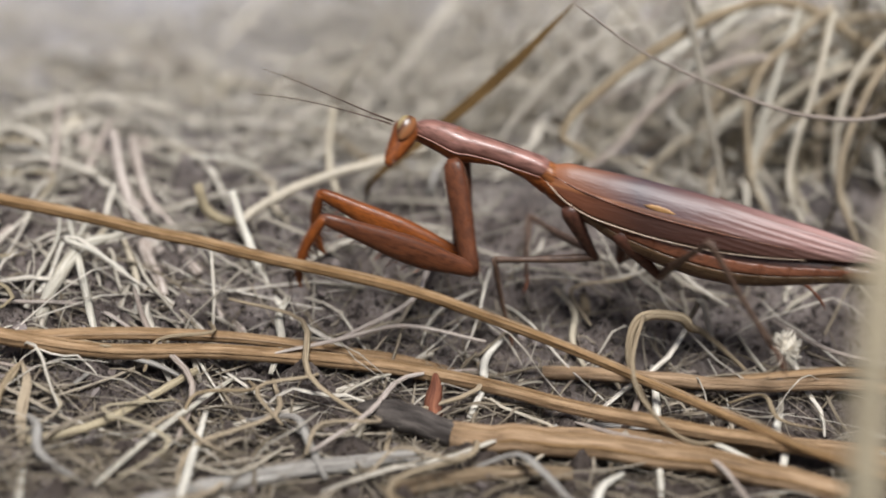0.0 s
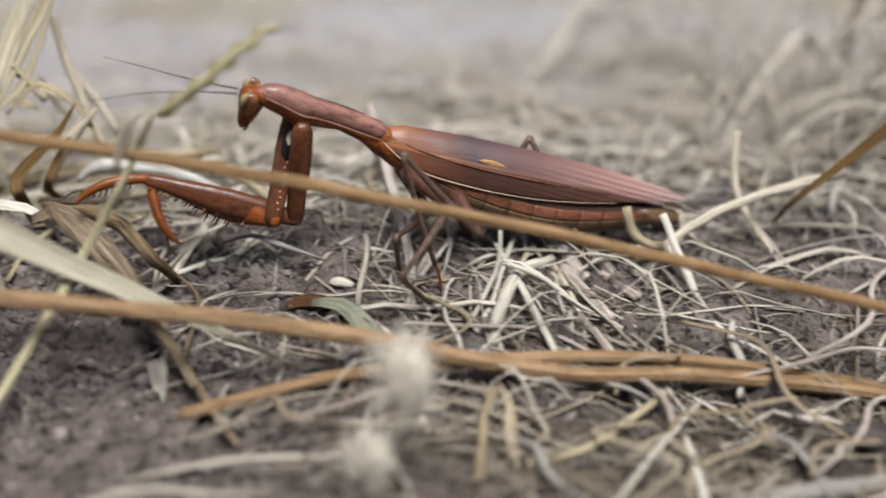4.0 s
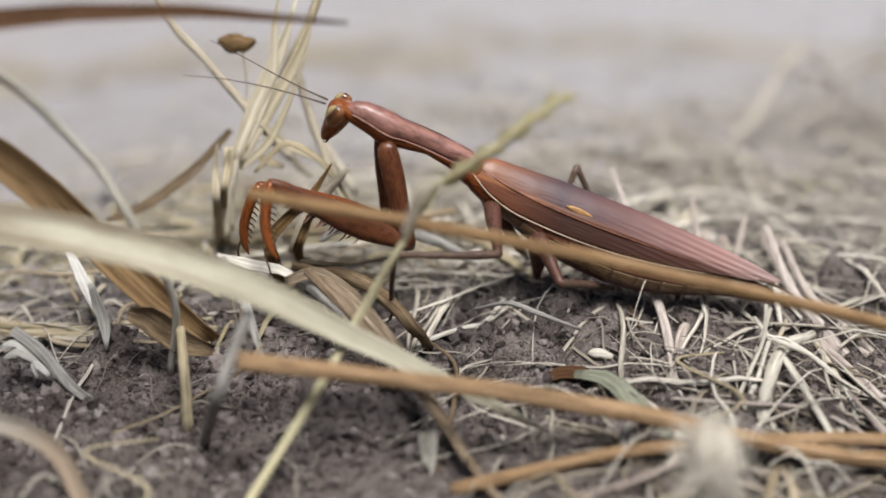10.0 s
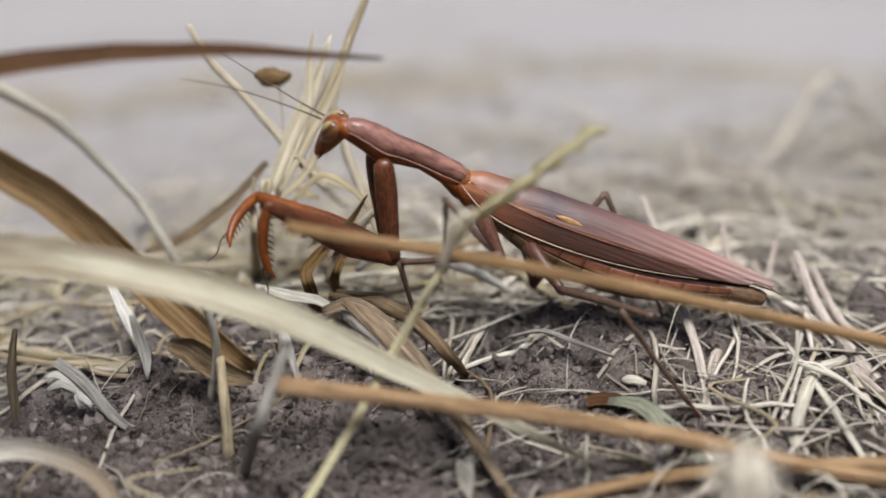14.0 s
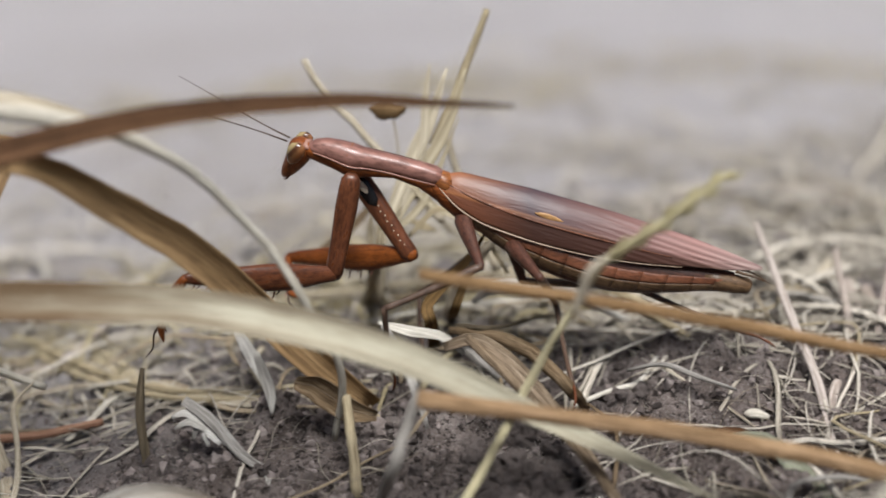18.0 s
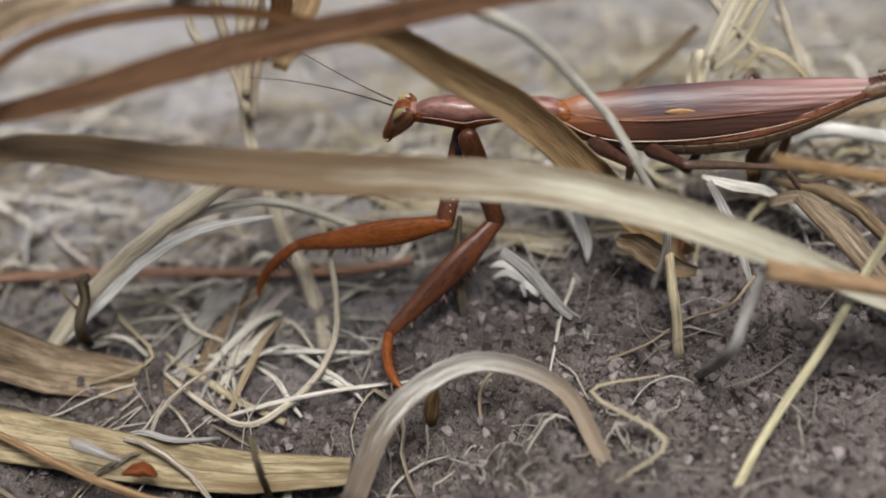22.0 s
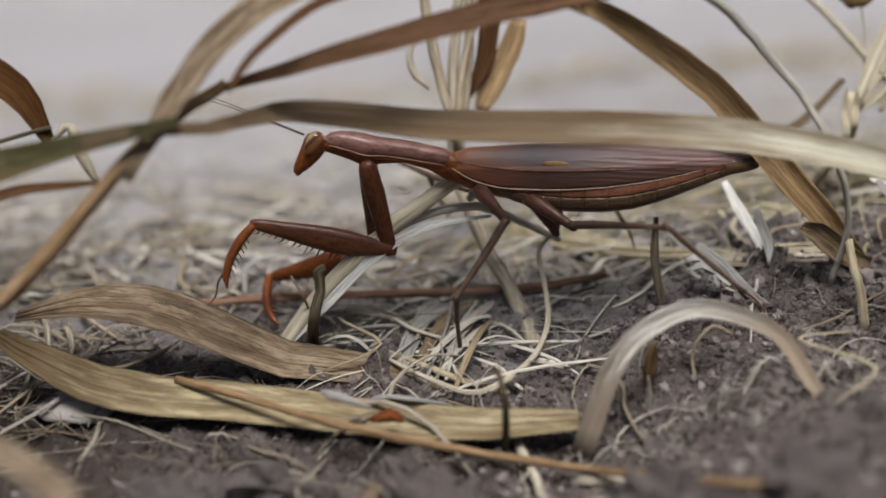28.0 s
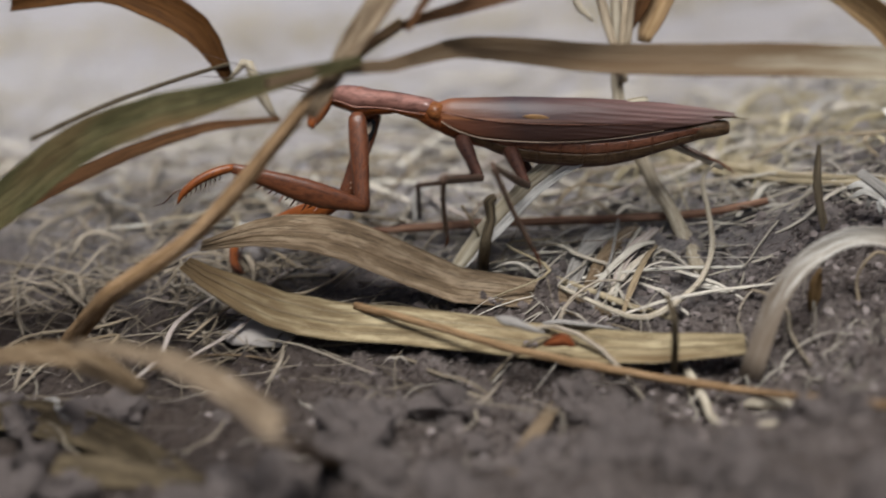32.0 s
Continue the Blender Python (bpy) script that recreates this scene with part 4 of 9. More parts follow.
stalk("burnt_bud", "charred dark grey bud at a stem end", M_CHAR, 5.2, (0, -0.7, 0.7), (0.35, 0.8, 1.0, 0.8, 0.75), [(0.1206, -0.0237, -0.0055), (0.1229, -0.0252, -0.0058), (0.1268, -0.0266, -0.0062), (0.1330, -0.0294, -0.0075)])
stalk("bud_scale", "small pale dry scale on the soil", M_PALE, 2.4, (0, -0.7, 0.7), (0.2, 1, 0.9, 0.15), [(0.1182, -0.0290, -0.0086), (0.1197, -0.0271, -0.0073), (0.1214, -0.0246, -0.0058)])
stalk("resin_chip", "rust-red dry chip among the straw", M_RUST, 2.6, (0, -0.9, 0.3), (0.7, 1.0, 0.9, 0.3), [(0.1307, -0.0254, -0.0082), (0.1310, -0.0223, -0.0054), (0.1316, -0.0194, -0.0025)])
stalk("grey_stick", "weathered grey stick lying on the soil", M_GREY, 2.6, (0, -0.5, 0.85), [(0.0915, -0.0443, -0.0088), (0.1080, -0.0368, -0.0089), (0.1186, -0.0340, -0.0090), (0.1285, -0.0316, -0.0094)])
stalk("grey_stick", "weathered grey stick under the stems", M_GREY, 1.8, (0, -0.5, 0.85), [(0.1420, -0.0268, -0.0088), (0.1509, -0.0265, -0.0086), (0.1614, -0.0267, -0.0088)])
stalk("tan_stick", "grey-tan split stick on dark soil", M_DRY, 2.6, (0, -0.5, 0.85), [(0.1245, -0.0398, -0.0105), (0.1361, -0.0373, -0.0098), (0.1485, -0.0370, -0.0104)])

# brown blade standing behind the mantis
stalk("brown_blade", "stiff brown grass blade standing behind the mantis", M_CULM, 1.8, (0, -1, 0.2), (0.45, 0.5, 1.0, 0.95, 0.1), 0.35, [(0.1239, 0.0266, 0.0100), (0.1247, 0.0180, 0.0164), (0.1366, 0.0170, 0.0261), (0.1465, 0.0160, 0.0349), (0.1567, 0.0150, 0.0455)])
stalk("awn", "long thin bent awn of dry grass", M_PINKPALE, 0.75, (0, -1, 0), (0.35, 0.6, 0.9, 1, 1, 1.1), [(0.1540, 0.0010, 0.0469), (0.1653, 0.0010, 0.0391), (0.1828, 0.0010, 0.0314), (0.1927, 0.0010, 0.0290), (0.2022, 0.0010, 0.0292), (0.2152, 0.0030, 0.0338), (0.2387, 0.0120, 0.0148), (0.2392, -0.0070, -0.0017)])

# folded leaf and seed fluff
stalk("folded_leaf", "folded dry leaf standing on the soil", M_STRAW, 1.2, (0, -1, 0.3), (0.5, 0.9, 1.3, 1.4, 1.1, 0.8, 0.6), [(0.1785, -0.0155, -0.0057), (0.1731, -0.0106, -0.0012), (0.1695, -0.0150, 0.0018), (0.1677, -0.0160, 0.0038), (0.1620, -0.0170, 0.0045), (0.1597, -0.0190, 0.0010), (0.1606, -0.0220, -0.0048), (0.1659, -0.0250, -0.0108), (0.1713, -0.0330, -0.0088)])
stalk("straw_curl", "pale curled straw bent over the stems", M_STRAW, 0.6, (0, -1, 0.3), [(0.1618, -0.0180, 0.0049), (0.1579, -0.0300, 0.0029), (0.1588, -0.0340, -0.0014), (0.1645, -0.0360, -0.0066), (0.1727, -0.0337, -0.0079)])
plant("seed_grass", "dry grass stalk with a thin leaning seed head", "grass stalk")

# seed head leaning over the path
stalk("seed_stalk", "pale grass stalk leaning with a thin seed head", M_SEED, 1.35, (0, -1, 0.2), (0.9, 1.0, 0.95, 0.9, 0.75, 0.6), [(-0.0009, -0.0247, -0.0083), (0.0055, -0.0176, 0.0009), (0.0122, -0.0136, 0.0110), (0.0181, -0.0084, 0.0200), (0.0237, -0.0080, 0.0297), (0.0284, -0.0135, 0.0394)])
stalk("seed_head", "thin pale seed head of dry grass", M_SEED, 1.35, (0, -1, 0.2), (0.6, 1.3, 0.9, 1.25, 0.8, 1.2, 0.8, 1.0, 0.3), [(0.0285, -0.0096, 0.0381), (0.0339, -0.0124, 0.0422), (0.0391, -0.0139, 0.0466), (0.0447, -0.0139, 0.0509)])
spikelets([(0.0285, -0.0096, 0.0381), (0.0339, -0.0124, 0.0422), (0.0391, -0.0139, 0.0466), (0.0447, -0.0139, 0.0509)])
stalk("seed_husk", "pale open husk on the seed stalk", M_PALE, 1.6, (0, -1, 0.2), (0.5, 1, 0.8, 0.2), [(0.0233, -0.0170, 0.0322), (0.0247, -0.0180, 0.0362), (0.0257, -0.0190, 0.0394), (0.0279, -0.0190, 0.0410)])
loose()

# culm and leaves that hang across the way
plant("grass_plant", "dry grass plant with long drooping brown leaves", "grass")
stalk("grass_culm", "slanting brown grass culm rooted in the soil", M_STEM, 3.1, (0, -1, 0.2), (1.2, 1.0, 0.85, 0.8, 0.7, 0.5), [(-0.1650, -0.0096, -0.0102), (-0.1491, -0.0311, 0.0050), (-0.1349, -0.0310, 0.0145), (-0.1229, -0.0294, 0.0265), (-0.1128, -0.0251, 0.0373), (-0.1039, -0.0152, 0.0432)])
stalk("drooping_leaf", "long pale brown grass leaf arching over the path", M_LONG, 5.6, (0, -0.85, 0.55), (0.3, 0.3, 0.34, 0.62, 0.85, 0.98, 1.0, 0.95, 0.8, 0.5, 0.08), 0.4, [(-0.1227, -0.0290, 0.0367), (-0.1149, -0.0295, 0.0382), (-0.1045, -0.0266, 0.0384), (-0.0934, -0.0143, 0.0390), (-0.0732, -0.0132, 0.0363), (-0.0489, -0.0149, 0.0357), (-0.0228, -0.0130, 0.0330), (0.0003, -0.0150, 0.0269), (0.0211, -0.0107, 0.0152), (0.0435, -0.0135, 0.0046)])
stalk("grass_leaf", "twisted dark brown grass leaf with a pale midrib", M_DARKLEAF, 4.6, (0, -0.8, 0.6), (0.3, 0.7, 0.9, 1.0, 0.9, 0.75, 0.6, 0.4, 0.1), 0.5, [(-0.1040, -0.0163, 0.0429), (-0.0858, -0.0204, 0.0480), (-0.0678, -0.0169, 0.0523), (-0.0489, -0.0149, 0.0558), (-0.0288, -0.0139, 0.0597), (-0.0062, -0.0118, 0.0608), (0.0164, -0.0096, 0.0591)])
stalk("grass_leaf", "pale grey-brown leaf rising from the culm", M_DRY, 5.0, (0, -0.8, 0.6), (0.4, 0.9, 1.0, 1.0, 0.7), 0.5, [(-0.1160, -0.0300, 0.0316), (-0.1094, -0.0260, 0.0426), (-0.1011, -0.0220, 0.0523), (-0.0920, -0.0180, 0.0576), (-0.0778, -0.0140, 0.0614), (-0.0583, -0.0100, 0.0628)])
stalk("grass_leaf", "narrow brown leaf from the joint of the culm", M_DARKLEAF, 2.0, (0, -0.8, 0.6), (0.5, 0.8, 1.0, 0.9, 0.6), 0.4, [(-0.1015, -0.0270, 0.0435), (-0.0975, -0.0240, 0.0488), (-0.0884, -0.0200, 0.0553), (-0.0776, -0.0160, 0.0574), (-0.0648, -0.0130, 0.0572), (-0.0501, -0.0100, 0.0537)])
loose()
stalk("withered_leaf", "withered curled brown leaf hanging to the soil", M_LEAF, 5.2, (0, -0.9, 0.45), (0.45, 0.7, 0.9, 1.0, 1.0, 0.95, 0.9, 0.6), 0.7, [(-0.0533, -0.0141, 0.0542), (-0.0464, -0.0054, 0.0511), (-0.0369, -0.0031, 0.0446), (-0.0279, 0.0018, 0.0368), (-0.0201, 0.0062, 0.0271), (-0.0112, 0.0085, 0.0169), (-0.0037, 0.0153, 0.0079)])
stalk("torn_leaf", "torn dark curled end of a dry leaf", M_DRY, 4.2, (0.2, -0.9, 0.1), (0.5, 1.0, 0.9, 0.35), 0.8, [(-0.0149, 0.0060, 0.0159), (-0.0116, 0.0070, 0.0142), (-0.0075, 0.0080, 0.0106), (-0.0033, 0.0090, 0.0092)])
stalk("pale_stalk", "thin pale stalk curving down into the grass", M_BONE, 1.7, (0, -1, 0.2), (1.6, 1.5, 1.2, 0.9, 0.8, 0.75, 0.7, 0.6), [(-0.0718, -0.0120, 0.0585), (-0.0607, -0.0110, 0.0610), (-0.0409, -0.0098, 0.0582), (-0.0325, -0.0071, 0.0544), (-0.0260, -0.0029, 0.0488), (-0.0211, -0.0017, 0.0430), (-0.0163, -0.0016, 0.0372), (-0.0123, -0.0016, 0.0298), (-0.0083, 0.0040, 0.0183), (-0.0099, 0.0099, 0.0051)])
stalk("broad_leaf", "broad bleached leaf high over the path", M_PALE, 4.6, (0, -0.6, 0.8), (0.5, 0.9, 1.0, 0.8, 0.35), 0.4, [(-0.0801, -0.0150, 0.0598), (-0.0666, -0.0130, 0.0615), (-0.0564, -0.0110, 0.0621), (-0.0463, -0.0090, 0.0603), (-0.0367, -0.0070, 0.0568)])

# arched leaf on the soil
stalk("arched_leaf", "bleached leaf arching from the soil and back", M_ARCH, 3.1, (0, -1, 0.15), (1.15, 1.1, 1.0, 0.95, 0.85, 0.8, 0.8, 0.6), 0.5, [(-0.0521, -0.0236, -0.0121), (-0.0465, -0.0204, 0.0018), (-0.0374, -0.0160, 0.0077), (-0.0289, -0.0148, 0.0070), (-0.0220, -0.0168, 0.0038), (-0.0183, -0.0202, -0.0017), (-0.0153, -0.0242, -0.0064)])

# flat bleached leaves on the soil
stalk("flat_leaf", "wide bleached leaf with brown stripes lying on the soil", M_STRIPED, 8.5, (0, -0.5, 0.85), (0.35, 0.75, 1.0, 1.0, 0.95, 0.9, 0.8, 0.5), 0.2, [(-0.1438, -0.0072, 0.0038), (-0.1340, -0.0100, -0.0012), (-0.1211, -0.0125, -0.0047), (-0.1069, -0.0132, -0.0061), (-0.0892, -0.0156, -0.0076), (-0.0709, -0.0185, -0.0083), (-0.0521, -0.0185, -0.0082)])
stalk("flat_leaf", "grey-brown withered leaf bent over the straw", M_DRY, 9.0, (0, -0.55, 0.85), (0.25, 0.7, 1.0, 1.0, 0.9, 0.7, 0.3), 0.35, [(-0.1422, -0.0028, 0.0055), (-0.1323, -0.0044, 0.0077), (-0.1216, -0.0046, 0.0078), (-0.1106, -0.0036, 0.0034), (-0.0988, -0.0016, -0.0025), (-0.0849, -0.0020, -0.0045), (-0.0738, -0.0068, -0.0075)])
stalk("thin_straw", "thin pinkish tan stem crossing before the leaves", M_STEM, 1.3, (0, -1, 0.3), [(-0.1151, -0.0099, -0.0034), (-0.1026, -0.0157, -0.0051), (-0.0887, -0.0223, -0.0071), (-0.0759, -0.0260, -0.0089), (-0.0649, -0.0236, -0.0119), (-0.0509, -0.0276, -0.0128), (-0.0382, -0.0445, -0.0084), (-0.0255, -0.0525, -0.0068), (-0.0208, -0.0550, -0.0064)])
stalk("dark_twig", "short dark twig standing over the leaf", M_TWIG, 1.1, (0, -1, 0.2), (1, 1, 0.8), [(-0.0636, -0.0193, -0.0134), (-0.0633, -0.0260, -0.0027), (-0.0644, -0.0250, 0.0020)])
stalk("gall", "small rust-red gall on the bleached leaf", M_RUST, 2.2, (0, -0.8, 0.5), (0.2, 1.0, 0.9, 0.2), [(-0.0835, -0.0220, -0.0069), (-0.0805, -0.0220, -0.0059), (-0.0784, -0.0220, -0.0070)])
stalk("leaf_scrap", "grey scrap lying on the bleached leaf", M_GREY, 1.8, (0, -0.6, 0.8), (0.3, 1, 0.8, 0.2), [(-0.0910, -0.0200, -0.0026), (-0.0883, -0.0210, -0.0033), (-0.0833, -0.0220, -0.0048)])
stalk("pale_kernel", "pale yellow kernel on the soil", M_PALE, 3.0, (0, -0.6, 0.8), (0.3, 1, 0.9, 0.3), [(-0.0529, -0.0264, -0.0153), (-0.0509, -0.0266, -0.0146), (-0.0477, -0.0285, -0.0143), (-0.0459, -0.0316, -0.0143)])

# green and brown leaves at the far end of the way
plant("grass_plant", "half-green drooping grass leaves beside the soil", "grass")
stalk("green_leaf", "half-green drooping grass leaf with a brown tip", M_GREEN, 8.0, (0, -0.8, 0.6), (0.5, 0.9, 1.0, 0.9, 0.8, 0.5, 0.2), 0.4, [(-0.2037, -0.0079, -0.0087), (-0.1809, -0.0220, 0.0099), (-0.1678, -0.0240, 0.0179), (-0.1561, -0.0260, 0.0262), (-0.1454, -0.0270, 0.0309), (-0.1352, -0.0280, 0.0338), (-0.1227, -0.0290, 0.0367), (-0.1079, -0.0300, 0.0400)])
stalk("grass_leaf", "dark brown leaf below the green one", M_DARKLEAF, 3.0, (0, -0.8, 0.6), (0.8, 1, 0.9, 0.7, 0.3), 0.4, [(-0.1845, -0.0150, 0.0051), (-0.1713, -0.0160, 0.0142), (-0.1589, -0.0170, 0.0202), (-0.1460, -0.0180, 0.0254), (-0.1345, -0.0190, 0.0286), (-0.1230, -0.0200, 0.0296)])
plant("grass_plant", "brown drooping leaf on a thin grey stem", "grass")
stalk("drooping_leaf", "dark brown broad leaf tip bending down", M_DARKLEAF, 6.0, (0, -0.9, 0.4), (0.6, 0.8, 1.0, 0.9, 0.3), 0.5, [(-0.1788, 0.0180, 0.0453), (-0.1620, 0.0160, 0.0473), (-0.1521, 0.0150, 0.0449), (-0.1435, 0.0140, 0.0393), (-0.1389, 0.0140, 0.0305)])
stalk("thin_straw", "thin grey stem holding a dry leaf", M_TWIG, 0.9, (0, -1, 0.2), [(-0.1769, 0.0160, 0.0209), (-0.1639, 0.0150, 0.0262), (-0.1512, 0.0140, 0.0304), (-0.1387, 0.0140, 0.0337)])
stalk("dry_sheath", "pale papery leaf sheath beside a stem", M_PALE, 2.2, (0, -1, 0.2), (0.3, 0.8, 1, 0.4), [(-0.1389, 0.0140, 0.0310), (-0.1357, 0.0140, 0.0338), (-0.1337, 0.0140, 0.0284), (-0.1314, 0.0150, 0.0233)])
loose()

# stalk tuft behind the way
plant("grass_tuft", "upright straw stalks with frayed sheaths and a dark leaf", "grass tuft")
stalk("grass_stalk", "thick ribbed straw stalk rooted in the soil", M_PALE, 2.3, (0, -1, 0.2), (1.3, 1.1, 1.0, 0.9, 0.85, 0.8), [(-0.0584, 0.0060, -0.0034), (-0.0615, 0.0130, 0.0027), (-0.0670, 0.0190, 0.0119), (-0.0712, 0.0240, 0.0220), (-0.0719, 0.0260, 0.0311), (-0.0711, 0.0280, 0.0483), (-0.0690, 0.0300, 0.0616)])
stalk("grass_stalk", "split straw stalk with a frayed top", M_STRAW, 1.9, (0, -1, 0.2), (0.7, 0.9, 1.0, 0.7), [(-0.0709, 0.0220, 0.0287), (-0.0735, 0.0250, 0.0375), (-0.0758, 0.0260, 0.0485), (-0.0775, 0.0280, 0.0618)])
stalk("grass_stalk", "thin straw stalk among others", M_STRAW, 1.3, (0, -1, 0.2), [(-0.0709, 0.0220, 0.0316), (-0.0700, 0.0250, 0.0408), (-0.0681, 0.0270, 0.0493), (-0.0667, 0.0290, 0.0607)])
stalk("hanging_leaf", "dark dry leaf hanging beside the stalks", M_DARKLEAF, 3.6, (0, -1, 0.1), (0.3, 1.0, 0.9, 0.25), 0.4, [(-0.0669, 0.0300, 0.0540), (-0.0653, 0.0300, 0.0491), (-0.0665, 0.0300, 0.0414), (-0.0697, 0.0290, 0.0348)])
stalk("frayed_sheath", "frayed pale sheath on the straw stalk", M_PALE, 1.6, (0.3, -1, 0.1), (0.3, 1, 0.7, 0.1), [(-0.0758, 0.0240, 0.0376), (-0.0784, 0.0240, 0.0405), (-0.0789, 0.0240, 0.0439), (-0.0775, 0.0240, 0.0467)])
loose()

# thick pale straw and loops
stalk("thick_straw", "thick greenish straw propped on the soil", M_CREAM, 2.7, (0, -1, 0.3), (1, 1, 1, 0.9), [(-0.1022, 0.0048, -0.0053), (-0.0937, 0.0060, 0.0060), (-0.0838, 0.0060, 0.0155), (-0.0711, 0.0080, 0.0244), (-0.0670, 0.0100, 0.0251)])
stalk("bent_straw", "white bent straw arching to the soil", M_BONE, 1.4, (0, -1, 0.3), (0.8, 1, 1, 1, 0.8), [(-0.0933, 0.0060, 0.0050), (-0.0850, 0.0070, 0.0137), (-0.0778, 0.0080, 0.0180), (-0.0691, 0.0100, 0.0197), (-0.0625, 0.0130, 0.0173), (-0.0540, 0.0160, 0.0125)])
stalk("curled_straw", "white curled straw looping to the ground", M_PALE, 0.95, (0, -1, 0.3), (0.3, 0.9, 1, 1, 1, 1.1, 1, 0.9, 0.7), [(-0.0547, 0.0120, 0.0150), (-0.0576, 0.0100, 0.0119), (-0.0569, 0.0070, 0.0070), (-0.0564, 0.0030, 0.0022), (-0.0587, -0.0023, -0.0024), (-0.0638, -0.0082, -0.0051), (-0.0688, -0.0103, -0.0062), (-0.0760, -0.0060, -0.0048), (-0.0819, -0.0011, -0.0033)])
stalk("cut_straw", "short pale cut straw on the soil", M_YELLOW, 1.3, (0, -0.7, 0.7), [(-0.0833, 0.0040, -0.0034), (-0.0763, -0.0005, -0.0046), (-0.0705, -0.0045, -0.0058), (-0.0630, -0.0082, -0.0070)])
stalk("cut_straw", "stubby pale chip of straw", M_BONE, 1.4, (0, -0.7, 0.7), [(-0.0590, 0.0002, -0.0037), (-0.0562, -0.0019, -0.0039), (-0.0537, -0.0032, -0.0042)])
stalk("red_stem", "thin reddish stem lying far across the soil", M_PINK, 1.7, (0, -0.7, 0.7), [(-0.1271, 0.0132, 0.0015), (-0.1126, 0.0169, 0.0025), (-0.0972, 0.0183, 0.0029), (-0.0772, 0.0183, 0.0032), (-0.0584, 0.0172, 0.0042), (-0.0462, 0.0176, 0.0061)])
stalk("hook_stub", "short dark dry stub standing in the soil", M_TWIG, 1.8, (0, -1, 0.2), (0.9, 1.1, 0.9, 1.1, 0.7), [(-0.0956, 0.0079, -0.0043), (-0.0942, 0.0000, 0.0034), (-0.0931, 0.0010, 0.0078), (-0.0932, 0.0010, 0.0110), (-0.0921, 0.0010, 0.0117)])
stalk("thin_straw", "thin bristle of straw beside the stub", M_STRAW, 0.5, (0, -1, 0.2), [(-0.0947, 0.0111, -0.0023), (-0.0961, 0.0030, 0.0063), (-0.0982, 0.0040, 0.0097)])

# low leaves in the open patch
stalk("dark_stub", "dark green-brown stub standing in the soil", M_TWIG, 1.5, (0, -1, 0.2), (1.1, 1.0, 1.0, 0.5), [(-0.0362, 0.0035, -0.0006), (-0.0381, 0.0070, 0.0055), (-0.0387, 0.0090, 0.0111), (-0.0382, 0.0110, 0.0171)])
stalk("white_leaf", "hanging white leaf tip", M_WHITE, 1.9, (0, -1, 0.1), (0.5, 0.9, 1, 0.15), 0.3, [(-0.0216, 0.0140, 0.0180), (-0.0206, 0.0140, 0.0148), (-0.0196, 0.0130, 0.0119), (-0.0195, 0.0130, 0.0081)])
stalk("stalk_leg", "short ochre stalk under the withered leaf", M_YELLOW, 1.5, (0, -1, 0.2), (1.2, 1, 1, 0.9), [(-0.0063, -0.0012, 0.0006), (-0.0068, 0.0010, 0.0069), (-0.0074, 0.0040, 0.0098), (-0.0078, 0.0060, 0.0139)])
stalk("grey_stalk", "weathered grey stalk leaning on the leaf", M_GREY, 1.6, (0, -1, 0.2), (0.9, 1.1, 1.0, 0.9), [(-0.0038, -0.0056, 0.0002), (-0.0008, -0.0170, 0.0111), (0.0013, -0.0160, 0.0171), (0.0034, -0.0140, 0.0220)])
stalk("thin_straw", "thin looping straw on bare soil", M_STRAW, 0.5, (0, -0.8, 0.6), [(0.0041, 0.0020, 0.0124), (0.0007, 0.0000, 0.0088), (-0.0052, 0.0035, 0.0042), (-0.0110, -0.0007, 0.0025), (-0.0192, -0.0044, 0.0007)])
stalk("leaf_strip", "greenish dead leaf strip bent to the soil", M_DRY, 2.4, (0, -0.8, 0.6), (0.6, 1, 1, 0.8, 0.5), 0.5, [(0.0068, 0.0140, 0.0181), (0.0114, 0.0120, 0.0199), (0.0162, 0.0080, 0.0179), (0.0208, 0.0040, 0.0138), (0.0257, -0.0040, 0.0091), (0.0320, -0.0160, 0.0019)])
stalk("dark_twig", "thin dark twig lying behind the tuft", M_TWIG, 0.8, (0, -0.8, 0.6), [(0.0089, 0.0200, 0.0196), (0.0155, 0.0200, 0.0192), (0.0263, 0.0387, 0.0156)])
stalk("pale_straw", "pale thin straw on bare soil", M_BONE, 0.8, (0, -0.8, 0.6), [(0.0257, 0.0122, 0.0087), (0.0322, 0.0148, 0.0102), (0.0366, 0.0163, 0.0110), (0.0401, 0.0213, 0.0131)])
stalk("pale_straw", "thin straw on bare soil", M_PALE, 0.6, (0, -0.8, 0.6), [(0.0338, 0.0371, 0.0160), (0.0397, 0.0222, 0.0128), (0.0455, 0.0122, 0.0105), (0.0490, 0.0064, 0.0085)])
stalk("pebble_husk", "pale husk lying on the soil", M_BONE, 1.8, (0, -0.6, 0.8), (0.3, 1, 0.9, 0.4), [(0.0511, 0.0063, 0.0089), (0.0527, 0.0062, 0.0093), (0.0547, 0.0055, 0.0088)])
stalk("dark_leaf", "crumpled dark leaf on the soil", M_DARKLEAF, 3.0, (0, -0.4, 0.9), (0.15, 0.8, 1, 0.4), 0.7, [(0.0430, 0.0008, 0.0066), (0.0459, 0.0011, 0.0079), (0.0492, 0.0012, 0.0081), (0.0525, 0.0014, 0.0073)])
